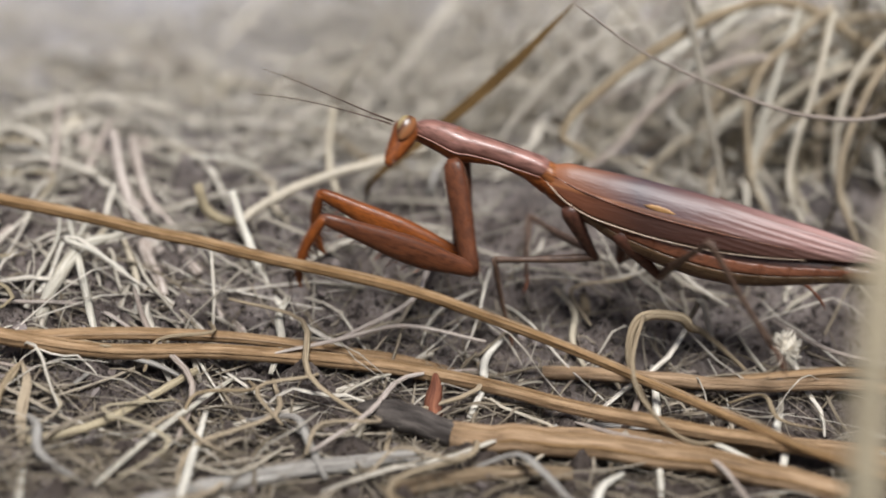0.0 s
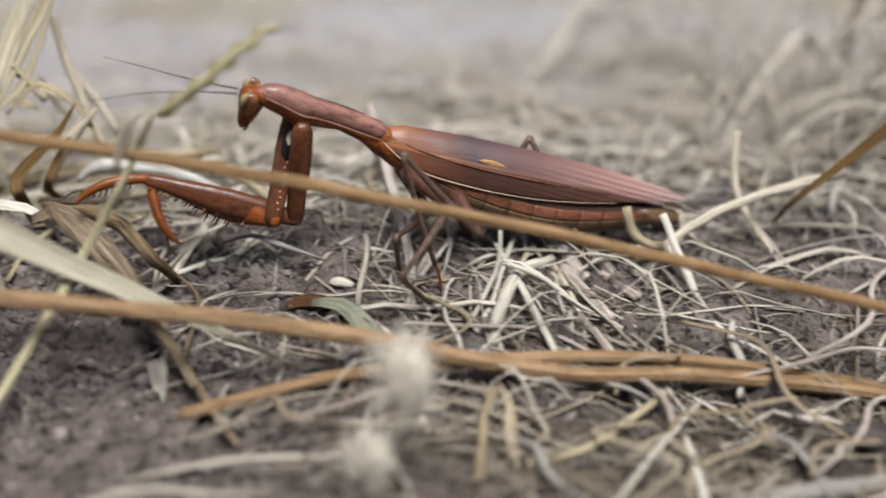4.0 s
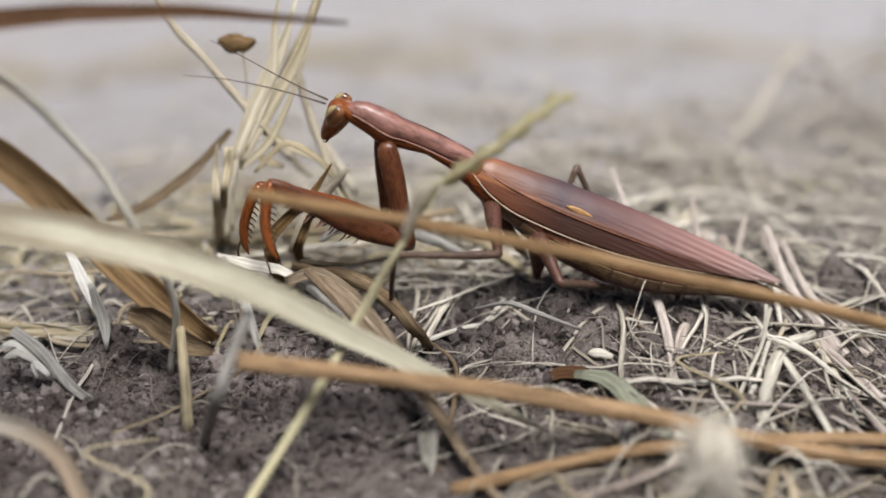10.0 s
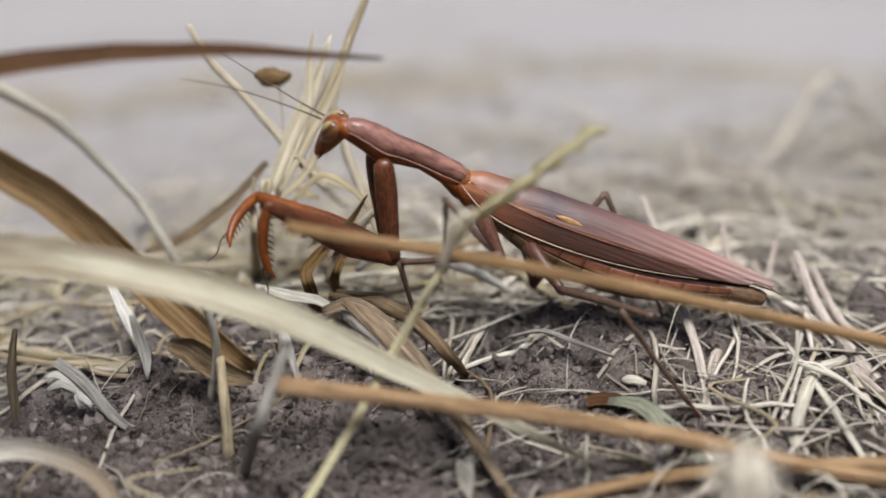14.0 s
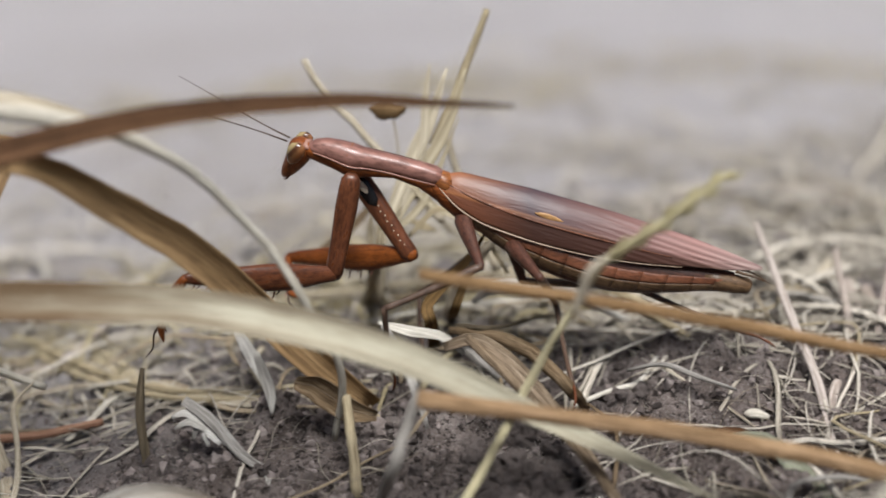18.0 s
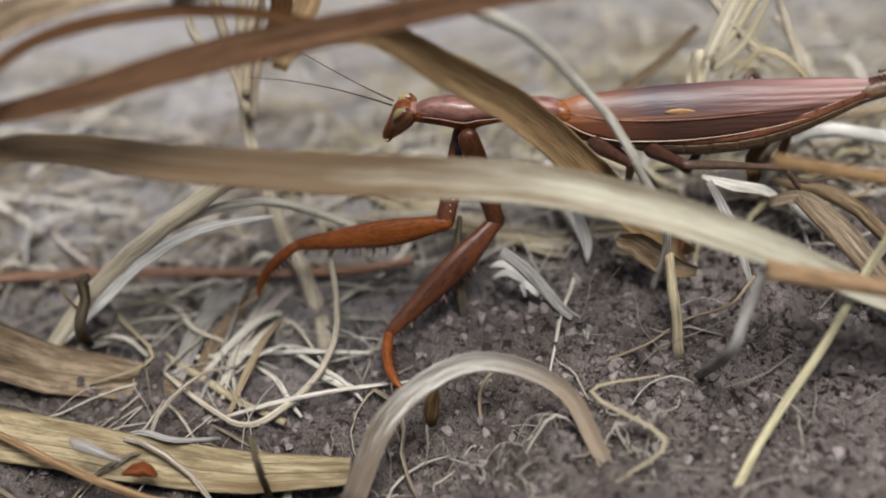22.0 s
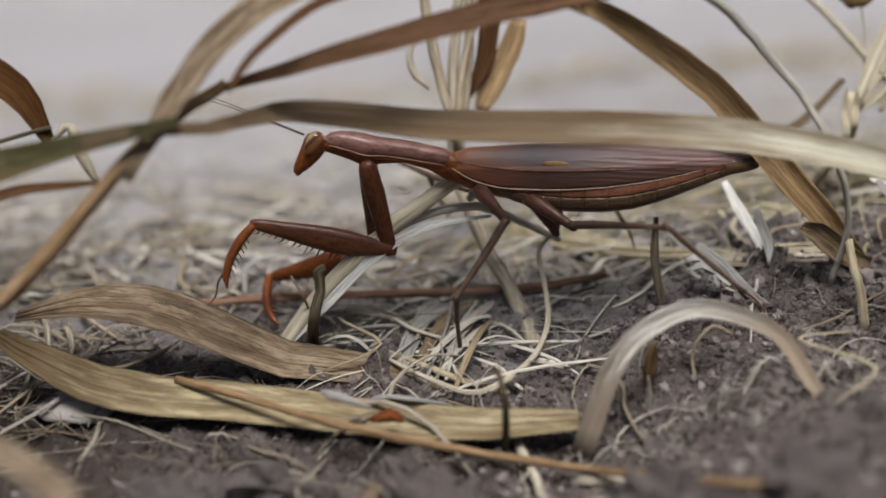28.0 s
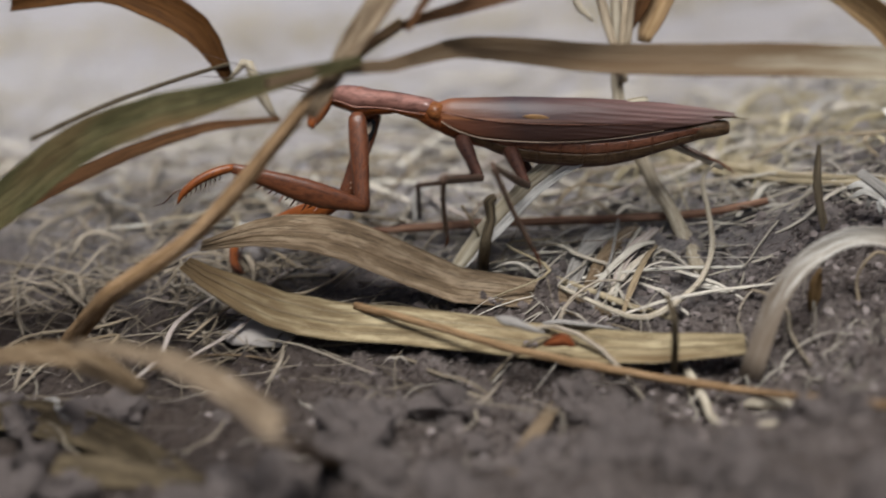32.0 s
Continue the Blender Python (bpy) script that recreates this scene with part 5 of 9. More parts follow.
stalk("green_leaf_strip", "pale green dead leaf strip on the soil", M_SAGE, 3.2, (0, -0.6, 0.8), (0.4, 0.9, 1, 0.9, 0.6), 0.3, [(0.0483, 0.0009, 0.0079), (0.0529, -0.0012, 0.0079), (0.0562, -0.0059, 0.0057), (0.0591, -0.0101, 0.0029), (0.0622, -0.0162, 0.0004)])
stalk("yellow_strip", "yellowing leaf strip on the soil behind", M_YELLOW, 2.0, (0, -0.6, 0.8), (0.4, 1, 0.9, 0.7, 0.3), [(0.0324, 0.0437, 0.0186), (0.0385, 0.0384, 0.0176), (0.0432, 0.0299, 0.0157), (0.0494, 0.0225, 0.0135)])
stalk("white_straw", "thin forked white straw on the soil", M_BONE, 0.7, (0, -1, 0.3), [(0.0355, -0.0227, -0.0023), (0.0378, -0.0090, -0.0025), (0.0375, -0.0080, 0.0022)])
stalk("leaf_strip", "narrow brown strip leaning on the soil", M_DRY, 1.6, (0, -0.8, 0.5), (0.9, 1, 0.9, 0.6), [(0.0103, 0.0100, 0.0209), (0.0190, 0.0000, 0.0146), (0.0266, -0.0080, 0.0081), (0.0325, -0.0140, 0.0005), (0.0381, -0.0266, -0.0030)])

# tuft behind the mantis
plant("grass_tuft", "cut tuft of dry ochre grass with pale sheaves", "grass tuft")
stalk("tuft_stub", "thick brown cut stub of a grass tuft", M_CULM, 2.0, (0, -1, 0.1), (1, 1, 0.95, 0.8, 0.55, 0.12), 0.3, [(0.0056, 0.0335, 0.0105), (0.0051, 0.0180, 0.0204), (0.0045, 0.0180, 0.0235), (0.0077, 0.0190, 0.0271), (0.0111, 0.0200, 0.0304), (0.0138, 0.0200, 0.0347)])
stalk("tuft_stub", "bent brown stub of a grass tuft", M_CULM, 1.7, (0, -1, 0.1), (1, 0.9, 0.7, 0.2), 0.3, [(0.0084, 0.0436, 0.0128), (0.0086, 0.0220, 0.0211), (0.0102, 0.0220, 0.0255), (0.0123, 0.0220, 0.0290)])
stalk("tuft_sheaf", "pale frayed sheaf strand of the tuft", M_CREAM, 2.6, (0, -1, 0.1), (0.4, 0.9, 1, 0.6, 0.12), 0.35, [(-0.0020, 0.0340, 0.0316), (0.0020, 0.0340, 0.0416), (0.0057, 0.0340, 0.0496), (0.0084, 0.0340, 0.0574)])
stalk("tuft_sheaf", "pale split sheaf strand of the tuft", M_CREAM, 2.2, (0, -1, 0.1), (0.4, 0.9, 1, 0.6, 0.12), 0.35, [(-0.0009, 0.0340, 0.0316), (0.0041, 0.0340, 0.0407), (0.0089, 0.0340, 0.0495), (0.0114, 0.0340, 0.0573)])
stalk("tuft_sheaf", "thin bleached sheaf strand of the tuft", M_CREAM, 1.6, (0, -1, 0.1), (0.4, 0.9, 1, 0.6, 0.12), 0.35, [(-0.0001, 0.0340, 0.0336), (0.0042, 0.0340, 0.0443), (0.0050, 0.0340, 0.0530), (0.0057, 0.0340, 0.0582)])
stalk("tuft_sheaf", "short pale sheaf strand of the tuft", M_CREAM, 1.4, (0, -1, 0.1), (0.4, 0.9, 1, 0.6, 0.12), 0.35, [(-0.0007, 0.0340, 0.0309), (0.0047, 0.0340, 0.0367), (0.0102, 0.0340, 0.0495)])
stalk("tuft_sheaf", "short cream sheaf strand of the tuft", M_CREAM, 1.3, (0, -1, 0.1), (0.4, 0.9, 1, 0.6, 0.12), 0.35, [(0.0021, 0.0340, 0.0390), (0.0064, 0.0340, 0.0349), (0.0135, 0.0340, 0.0315)])
stalk("tuft_stem", "pale jointed stem leaning across the tuft", M_PALE, 1.4, (0, -1, 0.1), [(0.0074, 0.0340, 0.0326), (0.0032, 0.0350, 0.0369), (-0.0009, 0.0360, 0.0419), (-0.0066, 0.0380, 0.0482), (-0.0115, 0.0400, 0.0532), (-0.0144, 0.0410, 0.0582)])
stalk("tuft_stem", "thin pale stem of the tuft", M_PALE, 1.5, (0, -1, 0.1), [(0.0160, 0.0340, 0.0243), (0.0128, 0.0360, 0.0322), (0.0101, 0.0380, 0.0391), (0.0084, 0.0400, 0.0450)])
stalk("tuft_stem", "ochre stem rising from the tuft", M_YELLOW, 1.4, (0, -1, 0.1), [(0.0059, 0.0360, 0.0447), (0.0093, 0.0380, 0.0516), (0.0123, 0.0400, 0.0585), (0.0152, 0.0410, 0.0656)])
stalk("tuft_stem", "ochre stump of the tuft", M_YELLOW, 1.3, (0, -1, 0.1), (1, 1, 0.8, 0.25), 0.2, [(-0.0062, 0.0526, 0.0129), (-0.0042, 0.0300, 0.0254), (-0.0043, 0.0300, 0.0317), (-0.0039, 0.0300, 0.0357)])
stalk("tuft_stem", "yellowish split stump of the tuft", M_YELLOW, 1.3, (0, -1, 0.1), (1, 1, 0.8, 0.25), 0.2, [(-0.0053, 0.0553, 0.0132), (-0.0031, 0.0300, 0.0272), (-0.0024, 0.0300, 0.0326), (-0.0020, 0.0300, 0.0351)])
stalk("tuft_stem", "bent brown leaf of the tuft", M_DRY, 1.8, (0, -1, 0.3), (0.5, 1, 0.9, 0.6), 0.4, [(-0.0229, 0.0400, 0.0212), (-0.0165, 0.0400, 0.0238), (-0.0090, 0.0400, 0.0293), (-0.0026, 0.0400, 0.0360)])
stalk("tuft_stem", "small rusty sheath on the tuft", M_YELLOW, 1.5, (0, -1, 0.3), (0.4, 1, 0.3), 0.3, [(0.0021, 0.0340, 0.0331), (0.0039, 0.0340, 0.0321), (0.0061, 0.0330, 0.0315)])
stalk("seed_pod", "small brown seed pod on a thin stem", M_CULM, 3.2, (0, -1, 0.2), (0.3, 0.9, 1, 0.8, 0.3), [(-0.0037, 0.0380, 0.0507), (-0.0023, 0.0380, 0.0504), (-0.0004, 0.0380, 0.0502), (0.0017, 0.0380, 0.0504)])
stalk("tuft_stem", "thin stem that bears the seed pod", M_PALE, 0.35, (0, -1, 0.1), [(-0.0004, 0.0380, 0.0500), (0.0004, 0.0370, 0.0437), (-0.0001, 0.0350, 0.0360)])
stalk("tuft_leaf", "yellowish curled straw of the tuft", M_YELLOW, 1.1, (0, -0.8, 0.6), (0.6, 1, 0.8, 0.5), 0.3, [(0.0018, 0.0300, 0.0313), (0.0068, 0.0300, 0.0358), (0.0127, 0.0280, 0.0328), (0.0172, 0.0260, 0.0261)])
loose()

# brown leaves standing beside the open patch
stalk("dry_leaf", "brown leaf leaning out of the litter", M_LEAF, 4.5, (0, -0.9, 0.4), (0.5, 1.0, 0.9, 0.6), 0.5, [(-0.0671, 0.0300, 0.0327), (-0.0654, 0.0300, 0.0371), (-0.0617, 0.0300, 0.0441), (-0.0603, 0.0300, 0.0489)])
stalk("grass_stalk", "straw stalk standing at the edge of the patch", M_STRAW, 1.7, (0, -1, 0.2), [(-0.0710, 0.0240, 0.0267), (-0.0692, 0.0280, 0.0415), (-0.0686, 0.0300, 0.0541), (-0.0668, 0.0320, 0.0664)])

# pale pinkish blades and white straws in the litter
stalk("litter_blade", "pinkish grey dry blade in the litter", M_PINKPALE, 2.1, (0, -0.8, 0.5), (0.7, 1, 1, 0.8), [(0.0844, 0.0400, 0.0187), (0.0860, 0.0300, 0.0138), (0.0876, 0.0150, 0.0082), (0.0921, -0.0024, 0.0048)])
stalk("litter_blade", "pinkish grey blade leaning over the straw", M_PINKPALE, 2.0, (0, -0.8, 0.5), (0.7, 1, 1, 0.8), [(0.0861, 0.0420, 0.0177), (0.0889, 0.0300, 0.0119), (0.0921, 0.0180, 0.0072), (0.0969, 0.0025, 0.0064)])
stalk("litter_blade", "bleached white curled blade in the litter", M_BONE, 2.1, (0, -0.9, 0.4), (0.9, 1, 0.9, 0.6), [(0.0736, -0.0090, 0.0013), (0.0757, -0.0018, 0.0065), (0.0796, 0.0044, 0.0105), (0.0852, 0.0095, 0.0108)])
stalk("white_straw", "thin white straw standing in the litter", M_BONE, 0.7, (0, -1, 0.3), [(0.0693, -0.0065, 0.0029), (0.0731, 0.0000, 0.0073), (0.0760, 0.0030, 0.0123), (0.0766, 0.0050, 0.0168)])
stalk("white_straw", "thin white straw in the litter", M_BONE, 0.8, (0, -1, 0.3), [(0.0695, -0.0074, 0.0024), (0.0744, 0.0000, 0.0064), (0.0768, 0.0030, 0.0118)])
stalk("white_straw", "thin bent white straw in the litter", M_BONE, 0.8, (0, -1, 0.3), [(0.0772, 0.0030, 0.0122), (0.0826, 0.0010, 0.0103), (0.0877, 0.0000, 0.0054), (0.0878, -0.0058, 0.0026)])

# far side straws by the dark litter
stalk("bent_straw", "pale straw forked behind the foreleg", M_PALE, 1.6, (0, -1, 0.2), [(0.1337, 0.0200, 0.0205), (0.1208, 0.0180, 0.0181), (0.1117, 0.0150, 0.0159), (0.1036, 0.0120, 0.0118), (0.1048, 0.0092, 0.0092)])
stalk("bent_straw", "stubby pale straw fork", M_YELLOW, 1.5, (0, -1, 0.2), [(0.0968, 0.0120, 0.0180), (0.0982, 0.0120, 0.0134), (0.1014, 0.0120, 0.0117), (0.1036, 0.0120, 0.0118)])
stalk("bent_straw", "pale leaning straw under the mantis", M_BONE, 1.3, (0, -1, 0.2), [(0.1021, 0.0100, 0.0171), (0.1046, 0.0060, 0.0100), (0.1079, 0.0020, 0.0030), (0.1137, -0.0091, -0.0022)])
stalk("bent_straw", "pale straw leaning on the stems", M_PALE, 1.2, (0, -1, 0.2), [(0.1185, 0.0300, 0.0255), (0.1177, 0.0250, 0.0162), (0.1222, 0.0120, 0.0066), (0.1232, 0.0060, 0.0001), (0.1221, -0.0091, -0.0025)])
stalk("bent_straw", "thin bone-white straw beneath the mantis", M_BONE, 1.1, (0, -1, 0.2), [(0.1238, 0.0080, 0.0022), (0.1257, 0.0040, -0.0039), (0.1265, -0.0129, -0.0047)])
stalk("litter_blade", "pinkish straw blade leaning over the soil", M_PINKPALE, 2.0, (0, -0.9, 0.4), [(0.0755, 0.0450, 0.0179), (0.0785, 0.0300, 0.0080), (0.0849, 0.0180, 0.0019), (0.0954, -0.0059, 0.0018)])
stalk("litter_blade", "pinkish straw blade in the litter", M_PINKPALE, 1.8, (0, -0.9, 0.4), [(0.0778, 0.0420, 0.0176), (0.0851, 0.0280, 0.0065), (0.0950, 0.0140, 0.0001), (0.1037, -0.0075, 0.0003)])
stalk("litter_blade", "pale straw blade leaning in the litter", M_PALE, 2.0, (0, -0.9, 0.4), [(0.0607, 0.0400, 0.0044), (0.0664, 0.0450, 0.0120), (0.0741, 0.0500, 0.0198)])
stalk("litter_blade", "pale straw blade crossing the litter", M_BONE, 1.9, (0, -0.9, 0.4), [(0.0655, 0.0140, -0.0009), (0.0716, 0.0160, 0.0020), (0.0785, 0.0200, 0.0053), (0.0846, 0.0260, 0.0100)])
stalk("yellow_straw", "yellow curved straw on the matted litter", M_YELLOW, 1.3, (0, -0.8, 0.5), [(0.0756, -0.0325, -0.0048), (0.0841, -0.0280, -0.0046), (0.0920, -0.0208, -0.0033), (0.0974, -0.0165, -0.0018)])
stalk("sprig", "pale dry sprig with tiny leaves", M_STRAW, 1.4, (0, -1, 0.3), (0.6, 1.2, 0.7, 1.3, 0.6, 1.1, 0.3), [(0.0687, -0.0368, -0.0049), (0.0700, -0.0299, -0.0030), (0.0711, -0.0232, -0.0008), (0.0733, -0.0186, 0.0012)])
stalk("dry_bract", "papery striped bract standing in the litter", M_STRAW, 1.7, (0, -1, 0.2), (0.5, 1, 0.8, 0.2), 0.5, [(0.0746, -0.0311, -0.0059), (0.0741, -0.0266, -0.0030), (0.0745, -0.0227, -0.0001), (0.0734, -0.0198, 0.0019)])
stalk("bent_straw", "long straw arch behind the mantis", M_STRAW, 1.5, (0, -1, 0.2), [(0.1559, -0.0035, 0.0002), (0.1577, 0.0100, 0.0040), (0.1667, 0.0220, 0.0088), (0.1746, 0.0320, 0.0149), (0.1921, 0.0450, 0.0207), (0.2127, 0.0550, 0.0257)])
stalk("bent_straw", "white-tipped straw arching down", M_BONE, 1.5, (0, -1, 0.2), (0.6, 1, 1, 1), [(0.1801, 0.0300, 0.0138), (0.1824, 0.0320, 0.0178), (0.1912, 0.0360, 0.0237), (0.2070, 0.0420, 0.0293), (0.2228, 0.0460, 0.0314)])
stalk("bent_straw", "straw loop at the back of the litter", M_STRAW, 1.6, (0, -1, 0.2), [(0.2022, 0.0200, 0.0017), (0.2017, 0.0300, 0.0109), (0.2041, 0.0380, 0.0221), (0.2087, 0.0450, 0.0308)])

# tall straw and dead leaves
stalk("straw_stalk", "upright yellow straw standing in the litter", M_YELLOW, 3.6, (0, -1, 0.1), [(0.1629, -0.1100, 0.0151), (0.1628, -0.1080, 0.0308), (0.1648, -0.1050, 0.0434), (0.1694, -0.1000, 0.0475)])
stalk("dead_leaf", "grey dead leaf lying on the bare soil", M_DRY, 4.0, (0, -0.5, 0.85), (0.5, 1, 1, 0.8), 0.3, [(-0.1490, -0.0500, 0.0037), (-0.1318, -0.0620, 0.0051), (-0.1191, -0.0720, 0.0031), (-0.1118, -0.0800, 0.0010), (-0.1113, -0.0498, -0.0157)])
stalk("straw_stalk", "pale straw bits on the bare soil", M_PALE, 1.4, (0, -0.8, 0.5), [(-0.0615, -0.0181, -0.0118), (-0.0592, -0.0259, -0.0144), (-0.0571, -0.0356, -0.0147), (-0.0478, -0.0403, -0.0131)])
stalk("bud_husk", "small ochre bud beside the arched leaf", M_CULM, 2.2, (0, -1, 0.2), (0.4, 1, 0.9, 0.2), [(-0.0414, -0.0104, -0.0058), (-0.0413, -0.0120, -0.0027), (-0.0410, -0.0120, -0.0001), (-0.0403, -0.0120, 0.0021)])
stalk("thin_straw", "fine stem by the arched leaf", M_STRAW, 0.5, (0, -1, 0.2), [(-0.0341, -0.0129, -0.0055), (-0.0344, -0.0100, -0.0001), (-0.0314, -0.0090, 0.0036), (-0.0280, -0.0090, 0.0023)])
stalk("dead_leaf", "grey dead leaf strip bedded in the straw", M_GREY, 2.6, (0, -0.7, 0.7), (0.5, 1, 0.9, 0.5), 0.3, [(-0.0803, -0.0020, -0.0054), (-0.0787, 0.0056, -0.0018), (-0.0765, 0.0138, 0.0019), (-0.0741, 0.0172, 0.0019)])
stalk("dead_leaf", "tan dead leaf strip bedded in the straw", M_DRY, 2.4, (0, -0.7, 0.7), (0.5, 1, 0.9, 0.5), 0.3, [(-0.0766, -0.0007, -0.0049), (-0.0744, 0.0068, -0.0013), (-0.0711, 0.0132, 0.0014), (-0.0687, 0.0175, 0.0022)])
stalk("dead_leaf", "pale dead leaf strip bedded in the straw", M_PALE, 1.6, (0, -0.7, 0.7), (0.5, 1, 0.9, 0.5), 0.2, [(-0.0738, -0.0017, -0.0052), (-0.0702, 0.0040, -0.0020), (-0.0654, 0.0089, -0.0001), (-0.0606, 0.0114, 0.0001)])
stalk("thin_straw", "thin white straw in the hollow", M_BONE, 0.6, (0, -0.7, 0.7), [(-0.0729, -0.0040, -0.0059), (-0.0711, 0.0065, -0.0002), (-0.0682, 0.0146, 0.0025)])
stalk("thin_straw", "fine grey straw in the hollow", M_GREY, 0.6, (0, -0.7, 0.7), [(-0.0765, -0.0052, -0.0065), (-0.0735, 0.0051, -0.0008), (-0.0721, 0.0160, 0.0037)])
stalk("long_straw", "long yellow straw lying behind the stalk", M_YELLOW, 1.3, (0, -0.7, 0.7), [(-0.0660, 0.0544, 0.0080), (-0.0516, 0.0374, 0.0080), (-0.0375, 0.0253, 0.0084), (-0.0280, 0.0230, 0.0088)])
stalk("long_straw", "split yellow straw lying on the soil", M_YELLOW, 1.2, (0, -0.7, 0.7), [(-0.0628, 0.0477, 0.0072), (-0.0469, 0.0307, 0.0073), (-0.0302, 0.0209, 0.0080), (-0.0130, 0.0209, 0.0091)])
stalk("white_leaf", "bleached leaf tip standing in the soil", M_WHITE, 2.2, (0, -1, 0.2), (0.5, 1, 0.7, 0.1), 0.3, [(-0.0259, 0.0220, 0.0210), (-0.0232, 0.0200, 0.0159), (-0.0206, 0.0180, 0.0114), (-0.0196, 0.0151, 0.0066)])
stalk("dead_leaf", "grey strip under the drooping leaf", M_GREY, 1.6, (0, -0.8, 0.5), (0.6, 1, 0.8, 0.3), 0.3, [(-0.0021, 0.0120, 0.0225), (0.0007, 0.0090, 0.0180), (0.0026, 0.0050, 0.0140), (0.0041, 0.0030, 0.0094)])
stalk("dead_leaf", "pale torn sheath beside the tuft", M_BONE, 1.8, (0, -0.8, 0.5), (0.3, 1, 0.8, 0.4), 0.4, [(-0.0030, 0.0140, 0.0224), (0.0013, 0.0140, 0.0209), (0.0065, 0.0150, 0.0196), (0.0098, 0.0140, 0.0171)])

# frayed sheath on the bare soil
plant("frayed_sheath", "grey-white torn leaf sheath with a frayed end on the soil", "dead leaf")
stalk("strip", "grey stem-like strip", M_GREY, 1.7, (0, -0.9, 0.4), (0.9, 1.1, 0.9, 0.6, 0.3), 0.3, [(-0.0320, 0.0080, 0.0129), (-0.0279, 0.0070, 0.0099), (-0.0235, 0.0050, 0.0053), (-0.0196, 0.0040, 0.0022), (-0.0208, -0.0026, 0.0002)])
stalk("strip", "pale torn strip", M_WHITE, 1.3, (0, -0.9, 0.4), (0.4, 1, 1, 0.5), 0.3, [(-0.0339, 0.0080, 0.0102), (-0.0315, 0.0075, 0.0110), (-0.0279, 0.0070, 0.0088), (-0.0239, 0.0050, 0.0051)])
stalk("strip", "pale torn strip", M_WHITE, 1.2, (0, -0.9, 0.4), (0.4, 1, 0.6), 0.3, [(-0.0335, 0.0075, 0.0086), (-0.0310, 0.0070, 0.0098), (-0.0274, 0.0065, 0.0077)])
stalk("strip", "grey torn strip", M_GREY, 1.2, (0, -0.9, 0.4), (0.4, 1, 0.6), 0.3, [(-0.0308, 0.0070, 0.0068), (-0.0299, 0.0070, 0.0089), (-0.0272, 0.0065, 0.0073)])
stalk("strip", "pale torn strip", M_WHITE, 1.2, (0, -0.9, 0.4), (0.4, 1, 0.6), 0.3, [(-0.0285, 0.0065, 0.0060), (-0.0288, 0.0065, 0.0082), (-0.0266, 0.0060, 0.0067)])
loose()

# dark dead leaves on the bare soil
stalk("dead_leaf", "dark dead leaf lying on the bare soil", M_TWIG, 7.0, (0, -0.5, 0.85), (0.4, 1, 0.9, 0.5), 0.3, [(-0.1750, -0.0348, -0.0131), (-0.1615, -0.0368, -0.0124), (-0.1473, -0.0423, -0.0140), (-0.1331, -0.0532, -0.0159)])
stalk("dead_leaf", "brown dead leaf bent over the bare soil", M_DRY, 5.0, (0, -0.5, 0.85), (0.4, 1, 0.9, 0.5), 0.4, [(-0.1694, -0.0400, -0.0023), (-0.1570, -0.0440, 0.0005), (-0.1472, -0.0480, 0.0002), (-0.1387, -0.0520, -0.0028)])
stalk("dead_leaf", "dark brown leaf strip on the bare soil", M_TWIG, 6.0, (0, -0.5, 0.85), (0.5, 1, 0.9, 0.5), 0.3, [(-0.1659, -0.0534, -0.0149), (-0.1478, -0.0542, -0.0140), (-0.1297, -0.0568, -0.0151)])
stalk("straw_stalk", "blurred brown stalk on the bare soil", M_DRY, 3.0, (0, -0.5, 0.85), (0.6, 1, 0.9, 0.6), 0.3, [(-0.0880, -0.0606, -0.0161), (-0.0851, -0.0467, -0.0143), (-0.0814, -0.0296, -0.0135)])

# matted strips in the hollow behind the flat leaves
stalk("dead_leaf", "grey flat strip of dead leaf in the hollow", M_GREY, 2.6, (0, -0.7, 0.7), (0.5, 1, 0.9, 0.5), 0.3, [(-0.0808, 0.0032, -0.0037), (-0.0787, 0.0072, -0.0008), (-0.0755, 0.0119, 0.0013), (-0.0714, 0.0163, 0.0018)])
stalk("dead_leaf", "grey-brown flat strip of dead leaf in the hollow", M_DRY, 2.4, (0, -0.7, 0.7), (0.5, 1, 0.9, 0.5), 0.3, [(-0.0776, 0.0008, -0.0044), (-0.0753, 0.0053, -0.0013), (-0.0726, 0.0107, 0.0011), (-0.0700, 0.0171, 0.0021)])
stalk("dead_leaf", "pale flat strip of dead leaf in the hollow", M_PINKPALE, 2.2, (0, -0.7, 0.7), (0.5, 1, 0.9, 0.4), 0.3, [(-0.0729, 0.0004, -0.0044), (-0.0709, 0.0056, -0.0005), (-0.0678, 0.0110, 0.0014), (-0.0651, 0.0159, 0.0021)])
stalk("dead_leaf", "white thin strip of dead leaf in the hollow", M_BONE, 1.3, (0, -0.7, 0.7), (0.5, 1, 0.9, 0.4), 0.3, [(-0.0761, -0.0002, -0.0037), (-0.0720, 0.0042, -0.0005), (-0.0683, 0.0077, 0.0013), (-0.0644, 0.0113, 0.0007)])
stalk("dead_leaf", "ochre thin strip of dead leaf in the hollow", M_STRAW, 1.2, (0, -0.7, 0.7), (0.5, 1, 0.9, 0.4), 0.3, [(-0.0715, -0.0069, -0.0069), (-0.0697, -0.0021, -0.0031), (-0.0674, 0.0036, 0.0000), (-0.0656, 0.0086, 0.0008)])
